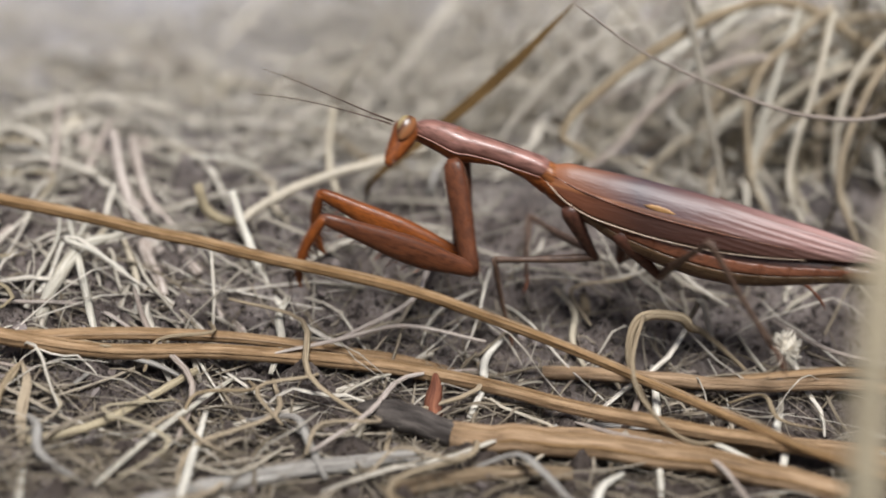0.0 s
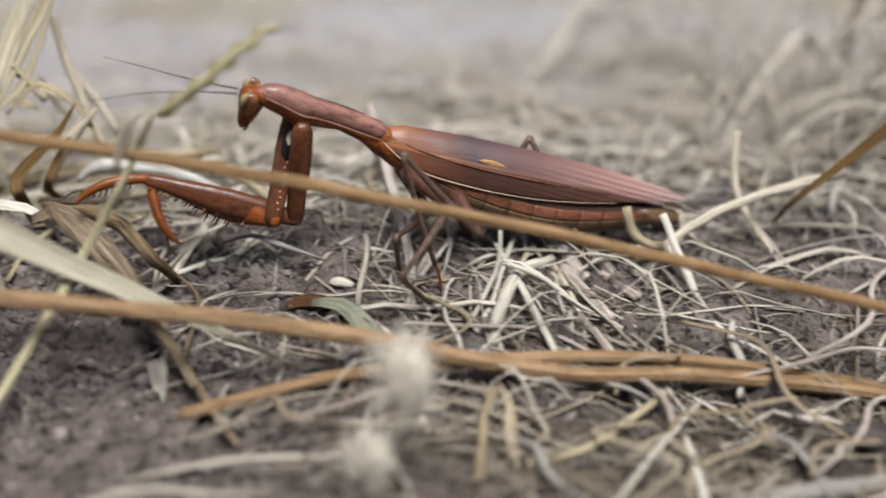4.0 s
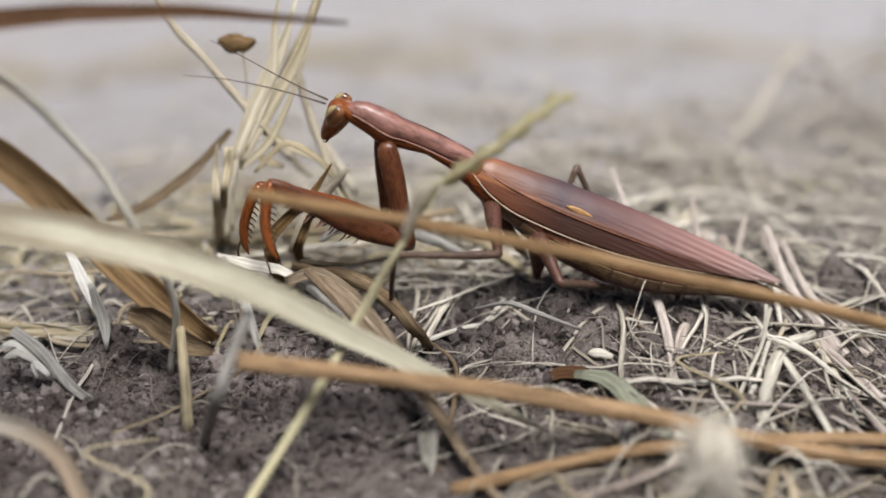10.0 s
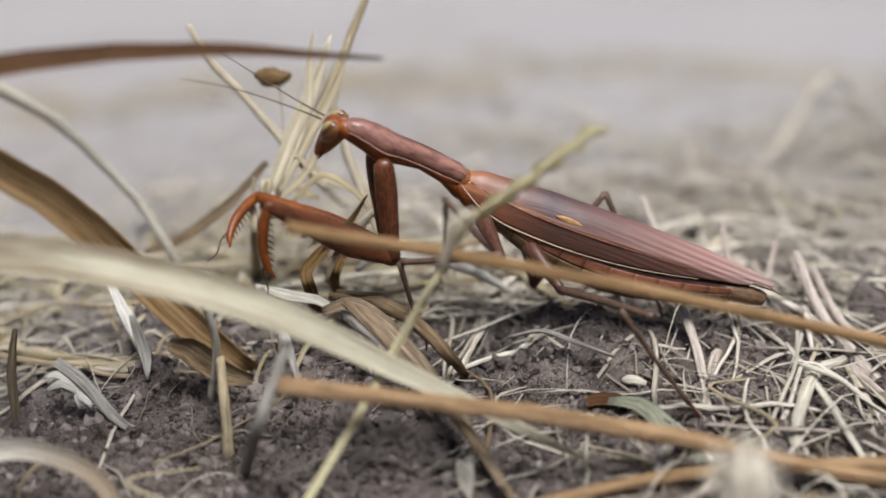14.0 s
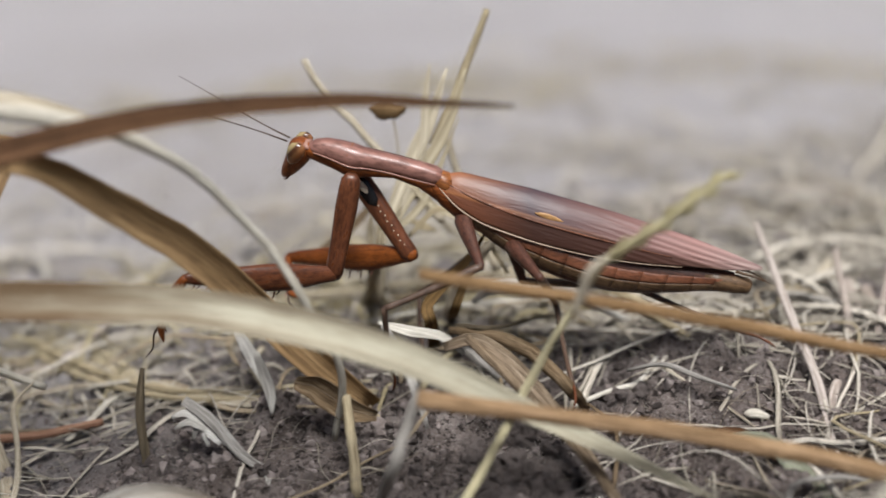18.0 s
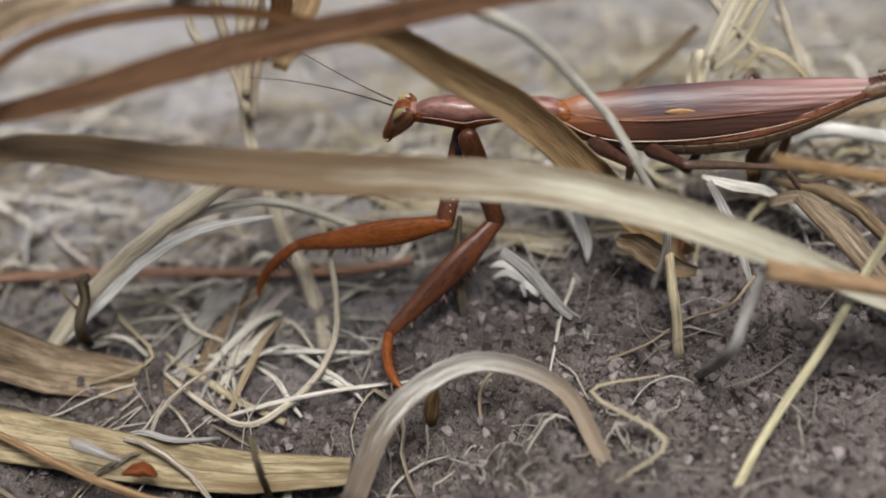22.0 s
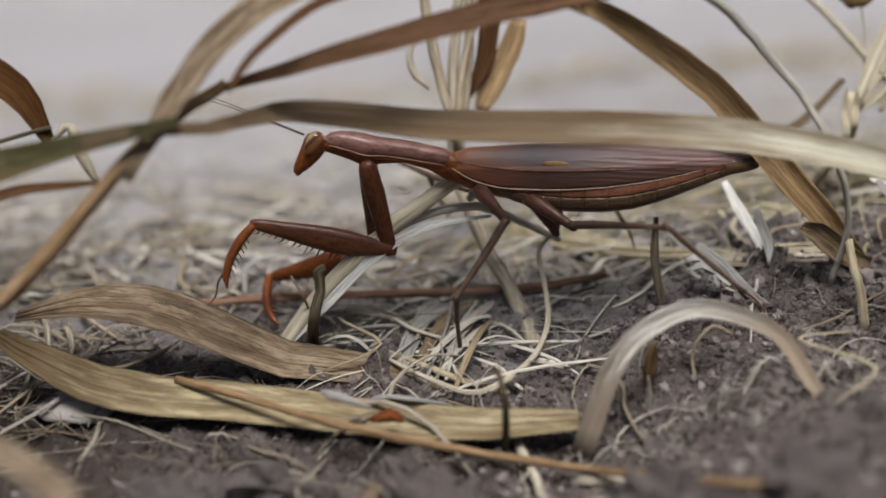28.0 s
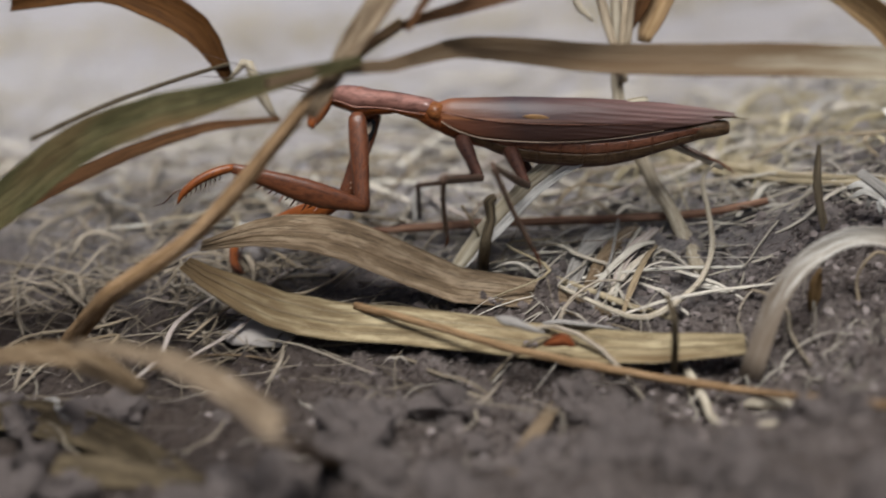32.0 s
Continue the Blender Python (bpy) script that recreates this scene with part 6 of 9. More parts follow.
stalk("bent_straw", "greenish white leaf bent beside the thick straw", M_WHITE, 1.7, (0, -0.9, 0.4), (0.6, 1, 1, 0.8, 0.3), 0.4, [(-0.1008, 0.0048, -0.0033), (-0.0924, 0.0050, 0.0049), (-0.0843, 0.0050, 0.0126), (-0.0757, 0.0060, 0.0172), (-0.0654, 0.0080, 0.0184)])


# pale blades standing and lying where the litter begins
stalk("litter_blade", "pale pinkish dry blade standing in the litter", M_PINKPALE, 1.5, (0, -0.9, 0.4), (0.6, 1, 1, 0.9), [(0.0590, 0.0400, 0.0296), (0.0611, 0.0280, 0.0210), (0.0633, 0.0120, 0.0115), (0.0631, -0.0018, 0.0050)])
stalk("litter_blade", "pale pinkish dry blade bent in the litter", M_PINKPALE, 1.6, (0, -0.9, 0.4), (0.6, 1, 1, 0.9), [(0.0723, 0.0400, 0.0249), (0.0715, 0.0260, 0.0138), (0.0658, 0.0120, 0.0096), (0.0621, -0.0019, 0.0051)])
stalk("litter_blade", "pale pinkish curved blade in the litter", M_PINKPALE, 1.6, (0, -0.9, 0.4), (0.6, 1, 1, 0.9), [(0.0810, 0.0380, 0.0224), (0.0747, 0.0240, 0.0106), (0.0680, 0.0100, 0.0062), (0.0648, -0.0025, 0.0047)])
stalk("litter_blade", "long pinkish dry blade lying over the litter", M_PINKPALE, 1.9, (0, -0.9, 0.4), (0.7, 1, 1, 0.8), [(0.0823, 0.0300, 0.0224), (0.0844, 0.0220, 0.0148), (0.0888, 0.0140, 0.0090), (0.0943, 0.0060, 0.0036), (0.0964, -0.0065, 0.0004)])
stalk("litter_blade", "long pale dry blade lying over the litter", M_PINKPALE, 1.5, (0, -0.9, 0.4), (0.7, 1, 1, 0.8), [(0.0855, 0.0320, 0.0195), (0.0881, 0.0220, 0.0129), (0.0961, 0.0120, 0.0060), (0.1005, -0.0043, 0.0011)])
stalk("white_straw", "thin white straw leaning in the litter", M_BONE, 0.9, (0, -0.9, 0.4), (0.7, 1, 1, 0.8), [(0.0802, 0.0160, 0.0130), (0.0752, 0.0060, 0.0065), (0.0695, -0.0068, 0.0026)])
stalk("white_straw", "thin cream straw leaning in the litter", M_PALE, 0.9, (0, -0.9, 0.4), (0.7, 1, 1, 0.8), [(0.0829, 0.0160, 0.0112), (0.0773, 0.0060, 0.0065), (0.0719, -0.0046, 0.0035)])
stalk("white_straw", "cream straw bent over the litter", M_PALE, 1.1, (0, -0.9, 0.4), (0.7, 1, 1, 0.8), [(0.0849, 0.0100, 0.0104), (0.0875, 0.0030, 0.0056), (0.0878, -0.0052, 0.0017)])

# fibrous yellow straw lying behind the stalks
stalk("long_straw", "yellow fibrous straw strand lying on the soil", M_YELLOW, 1.4, (0, -0.7, 0.7), (0.4, 1, 1, 0.9, 0.5), [(-0.0653, 0.0565, 0.0074), (-0.0563, 0.0486, 0.0076), (-0.0474, 0.0368, 0.0078), (-0.0371, 0.0265, 0.0079), (-0.0261, 0.0206, 0.0081), (-0.0156, 0.0205, 0.0090), (-0.0035, 0.0199, 0.0094)])
stalk("long_straw", "yellow fibrous straw strand lying on the soil", M_PALE, 1.0, (0, -0.7, 0.7), (0.4, 1, 1, 0.9, 0.5), [(-0.0654, 0.0529, 0.0071), (-0.0563, 0.0467, 0.0074), (-0.0475, 0.0342, 0.0074), (-0.0370, 0.0276, 0.0081), (-0.0263, 0.0192, 0.0078), (-0.0159, 0.0188, 0.0085), (-0.0039, 0.0176, 0.0088)])
stalk("long_straw", "yellow fibrous straw strand lying on the soil", M_YELLOW, 1.1, (0, -0.7, 0.7), (0.4, 1, 1, 0.9, 0.5), [(-0.0653, 0.0605, 0.0077), (-0.0562, 0.0509, 0.0078), (-0.0472, 0.0398, 0.0082), (-0.0372, 0.0254, 0.0076), (-0.0259, 0.0219, 0.0085), (-0.0152, 0.0227, 0.0095), (-0.0030, 0.0223, 0.0100)])
stalk("long_straw", "yellow fibrous straw strand lying on the soil", M_STRAW, 0.9, (0, -0.7, 0.7), (0.4, 1, 1, 0.9, 0.5), [(-0.0654, 0.0498, 0.0068), (-0.0564, 0.0448, 0.0073), (-0.0477, 0.0319, 0.0070), (-0.0369, 0.0287, 0.0083), (-0.0264, 0.0181, 0.0074), (-0.0161, 0.0170, 0.0080), (-0.0044, 0.0156, 0.0083)])
stalk("long_straw", "yellow fibrous straw strand lying on the soil", M_PALE, 0.8, (0, -0.7, 0.7), (0.4, 1, 1, 0.9, 0.5), [(-0.0653, 0.0548, 0.0073), (-0.0563, 0.0478, 0.0075), (-0.0474, 0.0357, 0.0076), (-0.0371, 0.0269, 0.0080), (-0.0262, 0.0199, 0.0080), (-0.0157, 0.0198, 0.0088), (-0.0037, 0.0188, 0.0092)])

# splayed cut leaf and arching pale leaf beside the tuft
stalk("cut_leaf", "tan cut leaf standing out of the tuft", M_PALE, 2.2, (0, -0.9, 0.4), (0.5, 0.9, 1, 0.25), [(0.0072, 0.0260, 0.0195), (0.0095, 0.0260, 0.0243), (0.0127, 0.0260, 0.0289), (0.0163, 0.0260, 0.0327)])
stalk("white_leaf", "bleached leaf arching beside the tuft", M_WHITE, 2.2, (0, -0.9, 0.4), (0.3, 1, 1, 0.9, 0.5), [(0.0116, 0.0300, 0.0202), (0.0154, 0.0300, 0.0226), (0.0215, 0.0300, 0.0223), (0.0281, 0.0280, 0.0216), (0.0384, 0.0354, 0.0141)])
stalk("dead_leaf", "grey-brown strip of dead leaf under the tuft", M_DRY, 2.4, (0, -0.9, 0.4), (0.5, 1, 0.9, 0.6), [(0.0078, 0.0200, 0.0188), (0.0149, 0.0180, 0.0182), (0.0203, 0.0140, 0.0167), (0.0247, 0.0060, 0.0145), (0.0283, 0.0129, 0.0082)])
stalk("dead_leaf", "pale strip of dead leaf under the tuft", M_GREY, 2.0, (0, -0.9, 0.4), (0.5, 1, 0.8, 0.5), [(0.0085, 0.0240, 0.0156), (0.0126, 0.0180, 0.0144), (0.0174, 0.0191, 0.0091)])
stalk("tuft_straw", "pale straw leaning out of the tuft", M_PALE, 1.3, (0, -0.9, 0.4), (0.7, 1, 1, 0.8), [(-0.0023, 0.0340, 0.0211), (-0.0018, 0.0340, 0.0298), (0.0013, 0.0360, 0.0384)])
stalk("tuft_straw", "cream straw standing in the tuft", M_CREAM, 1.8, (0, -0.9, 0.4), (0.7, 1, 1, 0.8), [(-0.0032, 0.0340, 0.0197), (-0.0028, 0.0340, 0.0269), (-0.0025, 0.0340, 0.0345)])
stalk("tuft_straw", "pale straw lying behind the tuft", M_YELLOW, 1.2, (0, -0.9, 0.4), (0.7, 1, 1, 0.8), [(-0.0206, 0.0500, 0.0158), (-0.0072, 0.0500, 0.0168), (0.0071, 0.0500, 0.0182), (0.0296, 0.0500, 0.0205)])
stalk("tuft_straw", "ochre straw lying behind the tuft", M_STRAW, 1.5, (0, -0.9, 0.4), (0.7, 1, 1, 0.8), [(-0.0045, 0.0460, 0.0158), (0.0094, 0.0450, 0.0181), (0.0230, 0.0440, 0.0199), (0.0339, 0.0440, 0.0218)])
stalk("tuft_straw", "forked cream straw behind the tuft", M_PALE, 1.2, (0, -0.9, 0.4), (0.7, 1, 1, 0.8), [(0.0049, 0.0450, 0.0344), (0.0079, 0.0450, 0.0295), (0.0103, 0.0450, 0.0275)])
stalk("tuft_straw", "cream straw leaning behind the tuft", M_PALE, 1.4, (0, -0.9, 0.4), (0.7, 1, 1, 0.8), [(0.0098, 0.0450, 0.0362), (0.0138, 0.0450, 0.0304), (0.0173, 0.0450, 0.0245)])

# ---- litter ----
def fibre_points(rnd, x, y, length, lift, bend):
    """A bent straw that lies on the soil."""
    a = rnd.uniform(0, 2 * math.pi)
    pts, px, py = [], x, y
    for k in range(5):
        f = k / 4
        z = base_height(px, py) + 0.0004 + lift * math.sin(math.pi * f) * rnd.uniform(0.4, 1) + rnd.uniform(0, 0.0008)
        pts.append(Vector((px, py, z)))
        a += rnd.gauss(0, bend)
        px, py = px + math.cos(a) * length / 4, py + 0.75 * math.sin(a) * length / 4
    return pts


def litter(name, label, category, count, place, size, lift, bend, material, seed, n=7, seg=5, fine=1.0):
    """Matted straw: many bent fibres in one object."""
    rnd = random.Random(seed)
    verts, faces, uvs = [], [], []
    for _ in range(count):
        x, y = place(rnd)
        w = 0.001 * rnd.choice((0.2, 0.28, 0.35, 0.45, 0.6, 0.8, 1.3)) * rnd.uniform(0.7, 1.2) * size * fine
        sweep(verts, faces, uvs, fibre_points(rnd, x, y, rnd.uniform(0.008, 0.042) * size, lift * rnd.random() ** 2, bend), w, w * 0.45, (rnd.uniform(-0.4, 0.4), -0.3, 1), (0.6, 1, 1, 0.5), 0.0, n, seg)
    tagged(new(name, strip_mesh(name, verts, faces, uvs, material)), label, category, kind="stuff")


def right_mat(r):
    """The thick mat of straw where the walk begins."""
    return 0.05 + abs(r.gauss(0.07, 0.05)), r.gauss(-0.031, 0.017)


def back_mat(r):
    """The belt of straw behind the way."""
    x = r.uniform(-0.32, 0.36) if r.random() < 0.6 else r.uniform(0.0, 0.3)
    y = 0.045 + abs(r.gauss(0.0, 0.062))
    if r.random() < 0.7:
        x, y = 0.045 * round(x / 0.045) + r.gauss(0, 0.011), 0.03 * round(y / 0.03 + 0.3 * math.sin(x * 60)) + r.gauss(0, 0.007)
    return x, y


def left_mat(r):
    return r.gauss(-0.15, 0.05), r.gauss(0.03, 0.03)


def sparse(r):
    return r.uniform(-0.2, 0.24), r.uniform(-0.055, 0.06)


def right_back(r):
    return 0.13 + abs(r.gauss(0.04, 0.08)), 0.035 + abs(r.gauss(0.03, 0.05))


litter("straw_litter", "matted pale straw and root fibres on the soil", "straw", 760, right_mat, 0.75, 0.003, 0.14, M_MAT, 3, fine=0.72)
litter("root_fibres", "fine curled root hairs in the straw mat", "straw", 620, right_mat, 0.42, 0.003, 0.6, M_MAT, 13, fine=0.7)
litter("straw_litter", "belt of loose dry straw behind the way", "straw", 2900, back_mat, 1.05, 0.008, 0.22, M_BELT, 4, 5, 4)
litter("straw_litter", "tangled dry straw by the leaning culm", "straw", 480, left_mat, 0.8, 0.006, 0.28, M_MAT, 5)
litter("root_fibres", "thin root fibres and bits of straw on bare soil", "straw", 760, sparse, 0.42, 0.003, 0.35, M_LITTER, 6, fine=0.8)
litter("straw_litter", "thin scattered straw under the mantis", "straw", 260, lambda r: (0.04 + abs(r.gauss(0.06, 0.05)), r.gauss(0.0, 0.02)), 0.9, 0.008, 0.18, M_BELT, 9)
litter("straw_litter", "curled dry straw heaped behind the mantis", "straw", 520, right_back, 1.5, 0.035, 0.5, M_LITTER, 7, 10, 6)
litter("straw_litter", "yellow-brown straw lying in heaps on the soil", "straw", 300, lambda r: (r.uniform(-0.075, 0.03), 0.035 + 0.05 * r.random()), 0.95, 0.006, 0.25, M_FARGRASS, 61)
litter("straw_litter", "pale bleached straw lying loose on the soil", "straw", 170, lambda r: (r.gauss(0.050, 0.016), 0.026 + abs(r.gauss(0, 0.02))), 1.1, 0.003, 0.25, M_BELT, 62)
litter("dead_leaves", "grey matted strips of dead leaf in a hollow", "dead leaf", 110, lambda r: (r.gauss(-0.0735, 0.006), r.gauss(0.012, 0.009)), 0.75, 0.004, 0.1, M_BELT, 14)
litter("straw_litter", "pale straw strewn behind the flat leaves", "straw", 260, lambda r: (r.uniform(-0.125, -0.01), 0.014 + abs(r.gauss(0.0, 0.02))), 0.7, 0.003, 0.15, M_BELT, 15)
litter("straw_litter", "dark tangled straw and dead leaf bits round the culm", "straw", 260, lambda r: (r.gauss(-0.15, 0.02), r.gauss(0.002, 0.012)), 0.6, 0.004, 0.2, M_MAT, 17)
litter("straw_litter", "pale straw scattered behind the mantis", "straw", 560, lambda r: (r.uniform(-0.01, 0.21), r.uniform(0.032, 0.09)), 0.9, 0.005, 0.18, M_BELT, 16)
litter("root_fibres", "fine hair roots bristling from the soil edge", "straw", 170, lambda r: (r.gauss(-0.028, 0.012), r.gauss(-0.022, 0.006)), 0.32, 0.007, 0.7, M_LITTER, 8)


def hay_heap():
    """Curled dry grass spilling from a heap behind the start of the way."""
    rnd = random.Random(77)
    plant("hay_heap", "heap of long curled pale dry grass blades", "grass heap")
    for k in range(30):
        y, lean = rnd.uniform(0.026, 0.07), rnd.uniform(-0.007, 0.018)
        z = rnd.uniform(-0.012, 0.004)
        foot = 0.232 + rnd.uniform(-0.012, 0.02)
        stalk("blade", "long curled dry blade", rnd.choice((M_PALE, M_STRAW, M_BONE, M_PINKPALE)), rnd.uniform(0.7, 1.7), (0, -1, 0.3), (0.8, 1, 1, 0.9, 0.4), [
            (foot, y + 0.012, base_height(foot, y + 0.012)), (0.213 + lean * 0.6, y + 0.004, 0.030 + z), (0.196 + lean + rnd.uniform(-0.004, 0.004), y, 0.039 + z), (0.178 + lean + rnd.uniform(-0.006, 0.006), y - 0.003, 0.034 + z + rnd.uniform(-0.007, 0.003)),
            (0.168 + lean * 1.2 + rnd.uniform(-0.008, 0.008), y - 0.006, 0.024 + z + rnd.uniform(-0.004, 0.004)), (0.164 + lean * 1.3 + rnd.uniform(-0.014, 0.008), y - 0.008, 0.015 + z + rnd.uniform(-0.006, 0.004))])
    for k in range(9):
        x, y = rnd.uniform(0.190, 0.222), rnd.uniform(0.008, 0.024)
        stalk("blade", "hanging dry blade", rnd.choice((M_PALE, M_STRAW, M_BONE)), rnd.uniform(0.8, 1.4), (0, -1, 0.2), (0.6, 1, 1, 0.8), [
            (x, y, base_height(x, y)), (x - 0.003, y + 0.003, 0.016), (x - 0.001 + rnd.uniform(-0.002, 0.004), y + 0.006, 0.030), (x + rnd.uniform(0.004, 0.014), y + 0.012, 0.041)])
    loose()


hay_heap()
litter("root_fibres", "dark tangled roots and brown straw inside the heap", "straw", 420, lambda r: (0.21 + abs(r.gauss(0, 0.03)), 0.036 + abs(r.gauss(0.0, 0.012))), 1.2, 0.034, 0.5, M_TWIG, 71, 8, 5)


def hand_straws():
    """Loose straws that can be told apart, from a few shapes."""
    rnd = random.Random(21)
    shapes = []
    for k, m in enumerate((M_PALE, M_BONE, M_STRAW, M_YELLOW, M_PINKPALE, M_GREY, M_BONE, M_PALE, M_DRY, M_STRAW)):
        L, w = rnd.uniform(0.014, 0.036), rnd.uniform(0.0005, 0.0014)
        b1, b2, h = rnd.uniform(-0.006, 0.006), rnd.uniform(-0.006, 0.006), rnd.uniform(0.0, 0.003)
        verts, faces, uvs = [], [], []
        sweep(verts, faces, uvs, [Vector((-L / 2, 0, 0)), Vector((-L / 6, b1, h)), Vector((L / 6, b2, h)), Vector((L / 2, b1 * 0.4, 0))], w, w * 0.5, (0, 0, 1), (0.7, 1, 1, 0.6), 0.0, 12, 6)
        shapes.append(strip_mesh("straw", verts, faces, uvs, m))
    words = ("pale bent straw lying on the soil", "bone-white straw lying on the litter", "ochre straw lying on the soil", "yellow straw lying on the litter", "pinkish straw lying on the litter", "grey weathered straw on the soil", "short white straw on the soil", "pale straw lying in the litter", "grey-brown straw on the soil", "thin ochre straw in the litter")
    for k in range(250):
        u = rnd.random()
        x, y = right_mat(rnd) if u < 0.24 else (rnd.uniform(-0.16, 0.2), rnd.uniform(0.02, 0.1)) if u < 0.75 else left_mat(rnd) if u < 0.88 else sparse(rnd)
        i = rnd.randrange(10)
        ob = tagged(new("straw", shapes[i]), words[i], "straw", "loose straws on the soil")
        a = rnd.uniform(0, 360)
        dx, dy = math.cos(radians(a)) * 0.01, math.sin(radians(a)) * 0.01
        tilt = math.degrees(math.atan2(base_height(x + dx, y + dy) - base_height(x - dx, y - dy), 0.02))
        ob.matrix_world = pose(x, y, max(ground_at(x + k2 * dx, y + k2 * dy) - k2 * (base_height(x + dx, y + dy) - base_height(x - dx, y - dy)) / 2 for k2 in (-1, -0.5, 0, 0.5, 1)) + 0.0002 + rnd.random() * 0.0008, 0, 0, a) @ pose(0, 0, 0, 0, -tilt + rnd.uniform(-5, 5), 0)


hand_straws()


def crumbs():
    """Loose soil crumbs in one object, and clods that can be told apart."""
    rnd = random.Random(33)
    proto = []
    for k in range(7):
        bm = bmesh.new()
        bmesh.ops.create_icosphere(bm, subdivisions=3 if k < 4 else 1, radius=1)
        for v in bm.verts:
            v.co *= 1 + 0.7 * noise.noise(v.co * 1.3 + Vector((k * 7.1, 0, 0))) + 0.6 * noise.noise(v.co * 2.7 + Vector((0, k * 3.7, 0)))
            v.co.z *= 0.7
        proto.append(([v.co.copy() for v in bm.verts], [tuple(v.index for v in f.verts) for f in bm.faces]))
        if k < 4:
            me = bpy.data.meshes.new("clod")
            bm.to_mesh(me)
            me.materials.append(M_CRUMB)
            proto[-1] = proto[-1] + (me,)
        bm.free()
    verts, faces = [], []
    for k in range(17000):
        x, y = (rnd.gauss(-0.01, 0.06), rnd.gauss(-0.008, 0.025)) if k % 3 else (rnd.uniform(-0.2, 0.22), rnd.uniform(-0.10, 0.07))
        r = 0.00015 + 0.0009 * rnd.random() ** 5
        vs, fs = proto[4 + k % 3]
        m = pose(x, y, ground_at(x, y) + r * 0.2, rnd.uniform(0, 360), rnd.uniform(0, 360), 0)
        base = len(verts)
        verts += [m @ (v * r) for v in vs]
        faces += [tuple(base + i for i in f) for f in fs]
    me = bpy.data.meshes.new("soil_crumbs")
    me.from_pydata(verts, [], faces)
    me.materials.append(M_CRUMB)
    tagged(new("soil_crumbs", me), "loose crumbs of dry grey-brown soil", "soil", kind="stuff")
    for k in range(190):
        if k < 38:
            x, y = rnd.gauss(0.019, 0.0055), rnd.gauss(-0.001, 0.003)
        elif k < 50:
            x, y = rnd.gauss(0.033, 0.006), rnd.gauss(0.014, 0.003)
        else:
            x, y = rnd.uniform(-0.14, 0.12), rnd.uniform(-0.05, 0.03)
        if k >= 120:
            x, y = rnd.gauss(-0.086, 0.007), rnd.gauss(0.013, 0.003)
            if k >= 140:
                x, y = rnd.uniform(-0.09, 0.10), rnd.uniform(-0.035, 0.02)
        elif k >= 70:
            x, y = rnd.uniform(-0.19, 0.0), rnd.uniform(-0.085, -0.03)
        r = rnd.uniform(0.0008, 0.0019) if k >= 120 else rnd.uniform(0.002, 0.0055) if k >= 70 else rnd.uniform(0.0013, 0.0027) if k < 38 else rnd.uniform(0.0008, 0.0016)
        ob = tagged(new("clod", proto[k % 4][2]), "crumbly dark clod of dry soil", "clod", "soil clods on the bare patch")
        ob.matrix_world = pose(x, y, ground_at(x, y) + r * 0.12, rnd.uniform(0, 360), rnd.uniform(0, 360), 0) @ Matrix.Scale(r, 4)


crumbs()


def far_belt():
    """Dry grass beyond the dusty path."""
    rnd = random.Random(44)
    verts, faces, uvs = [], [], []
    for _ in range(22000):
        x, y = rnd.uniform(-2.2, 2.2), 0.75 + 2.6 * rnd.random() ** 1.5
        h = rnd.uniform(0.02, 0.07)
        z = base_height(x, y)
        dx, dy = rnd.gauss(0, 0.03), rnd.gauss(0, 0.03)
        sweep(verts, faces, uvs, [Vector((x, y, z)), Vector((x + dx * 0.3, y + dy * 0.3, z + h * 0.7)), Vector((x + dx, y + dy, z + h))], rnd.uniform(0.003, 0.007), 0.001, (0, -1, 0.2), (1, 0.8, 0.2), 0.0, 4, 4)
    tagged(new("far_grass", strip_mesh("far_grass", verts, faces, uvs, M_FARGRASS)), "pale yellow dry grass beyond the dusty path", "grass", kind="stuff")
    verts, faces, uvs = [], [], []
    for _ in range(700):
        x, y = rnd.uniform(-0.7, 0.8), rnd.gauss(0.235, 0.018)
        fp = fibre_points(rnd, x, y, rnd.uniform(0.02, 0.05), 0.002, 0.3)
        sweep(verts, faces, uvs, fp, rnd.uniform(0.0006, 0.0014), 0.0005, (0, -0.3, 1), (0.7, 1, 0.6), 0.0, 5, 4)
    tagged(new("straw_litter", strip_mesh("straw_litter", verts, faces, uvs, M_FARGRASS)), "yellow straw along the edge of the path", "straw", kind="stuff")


far_belt()


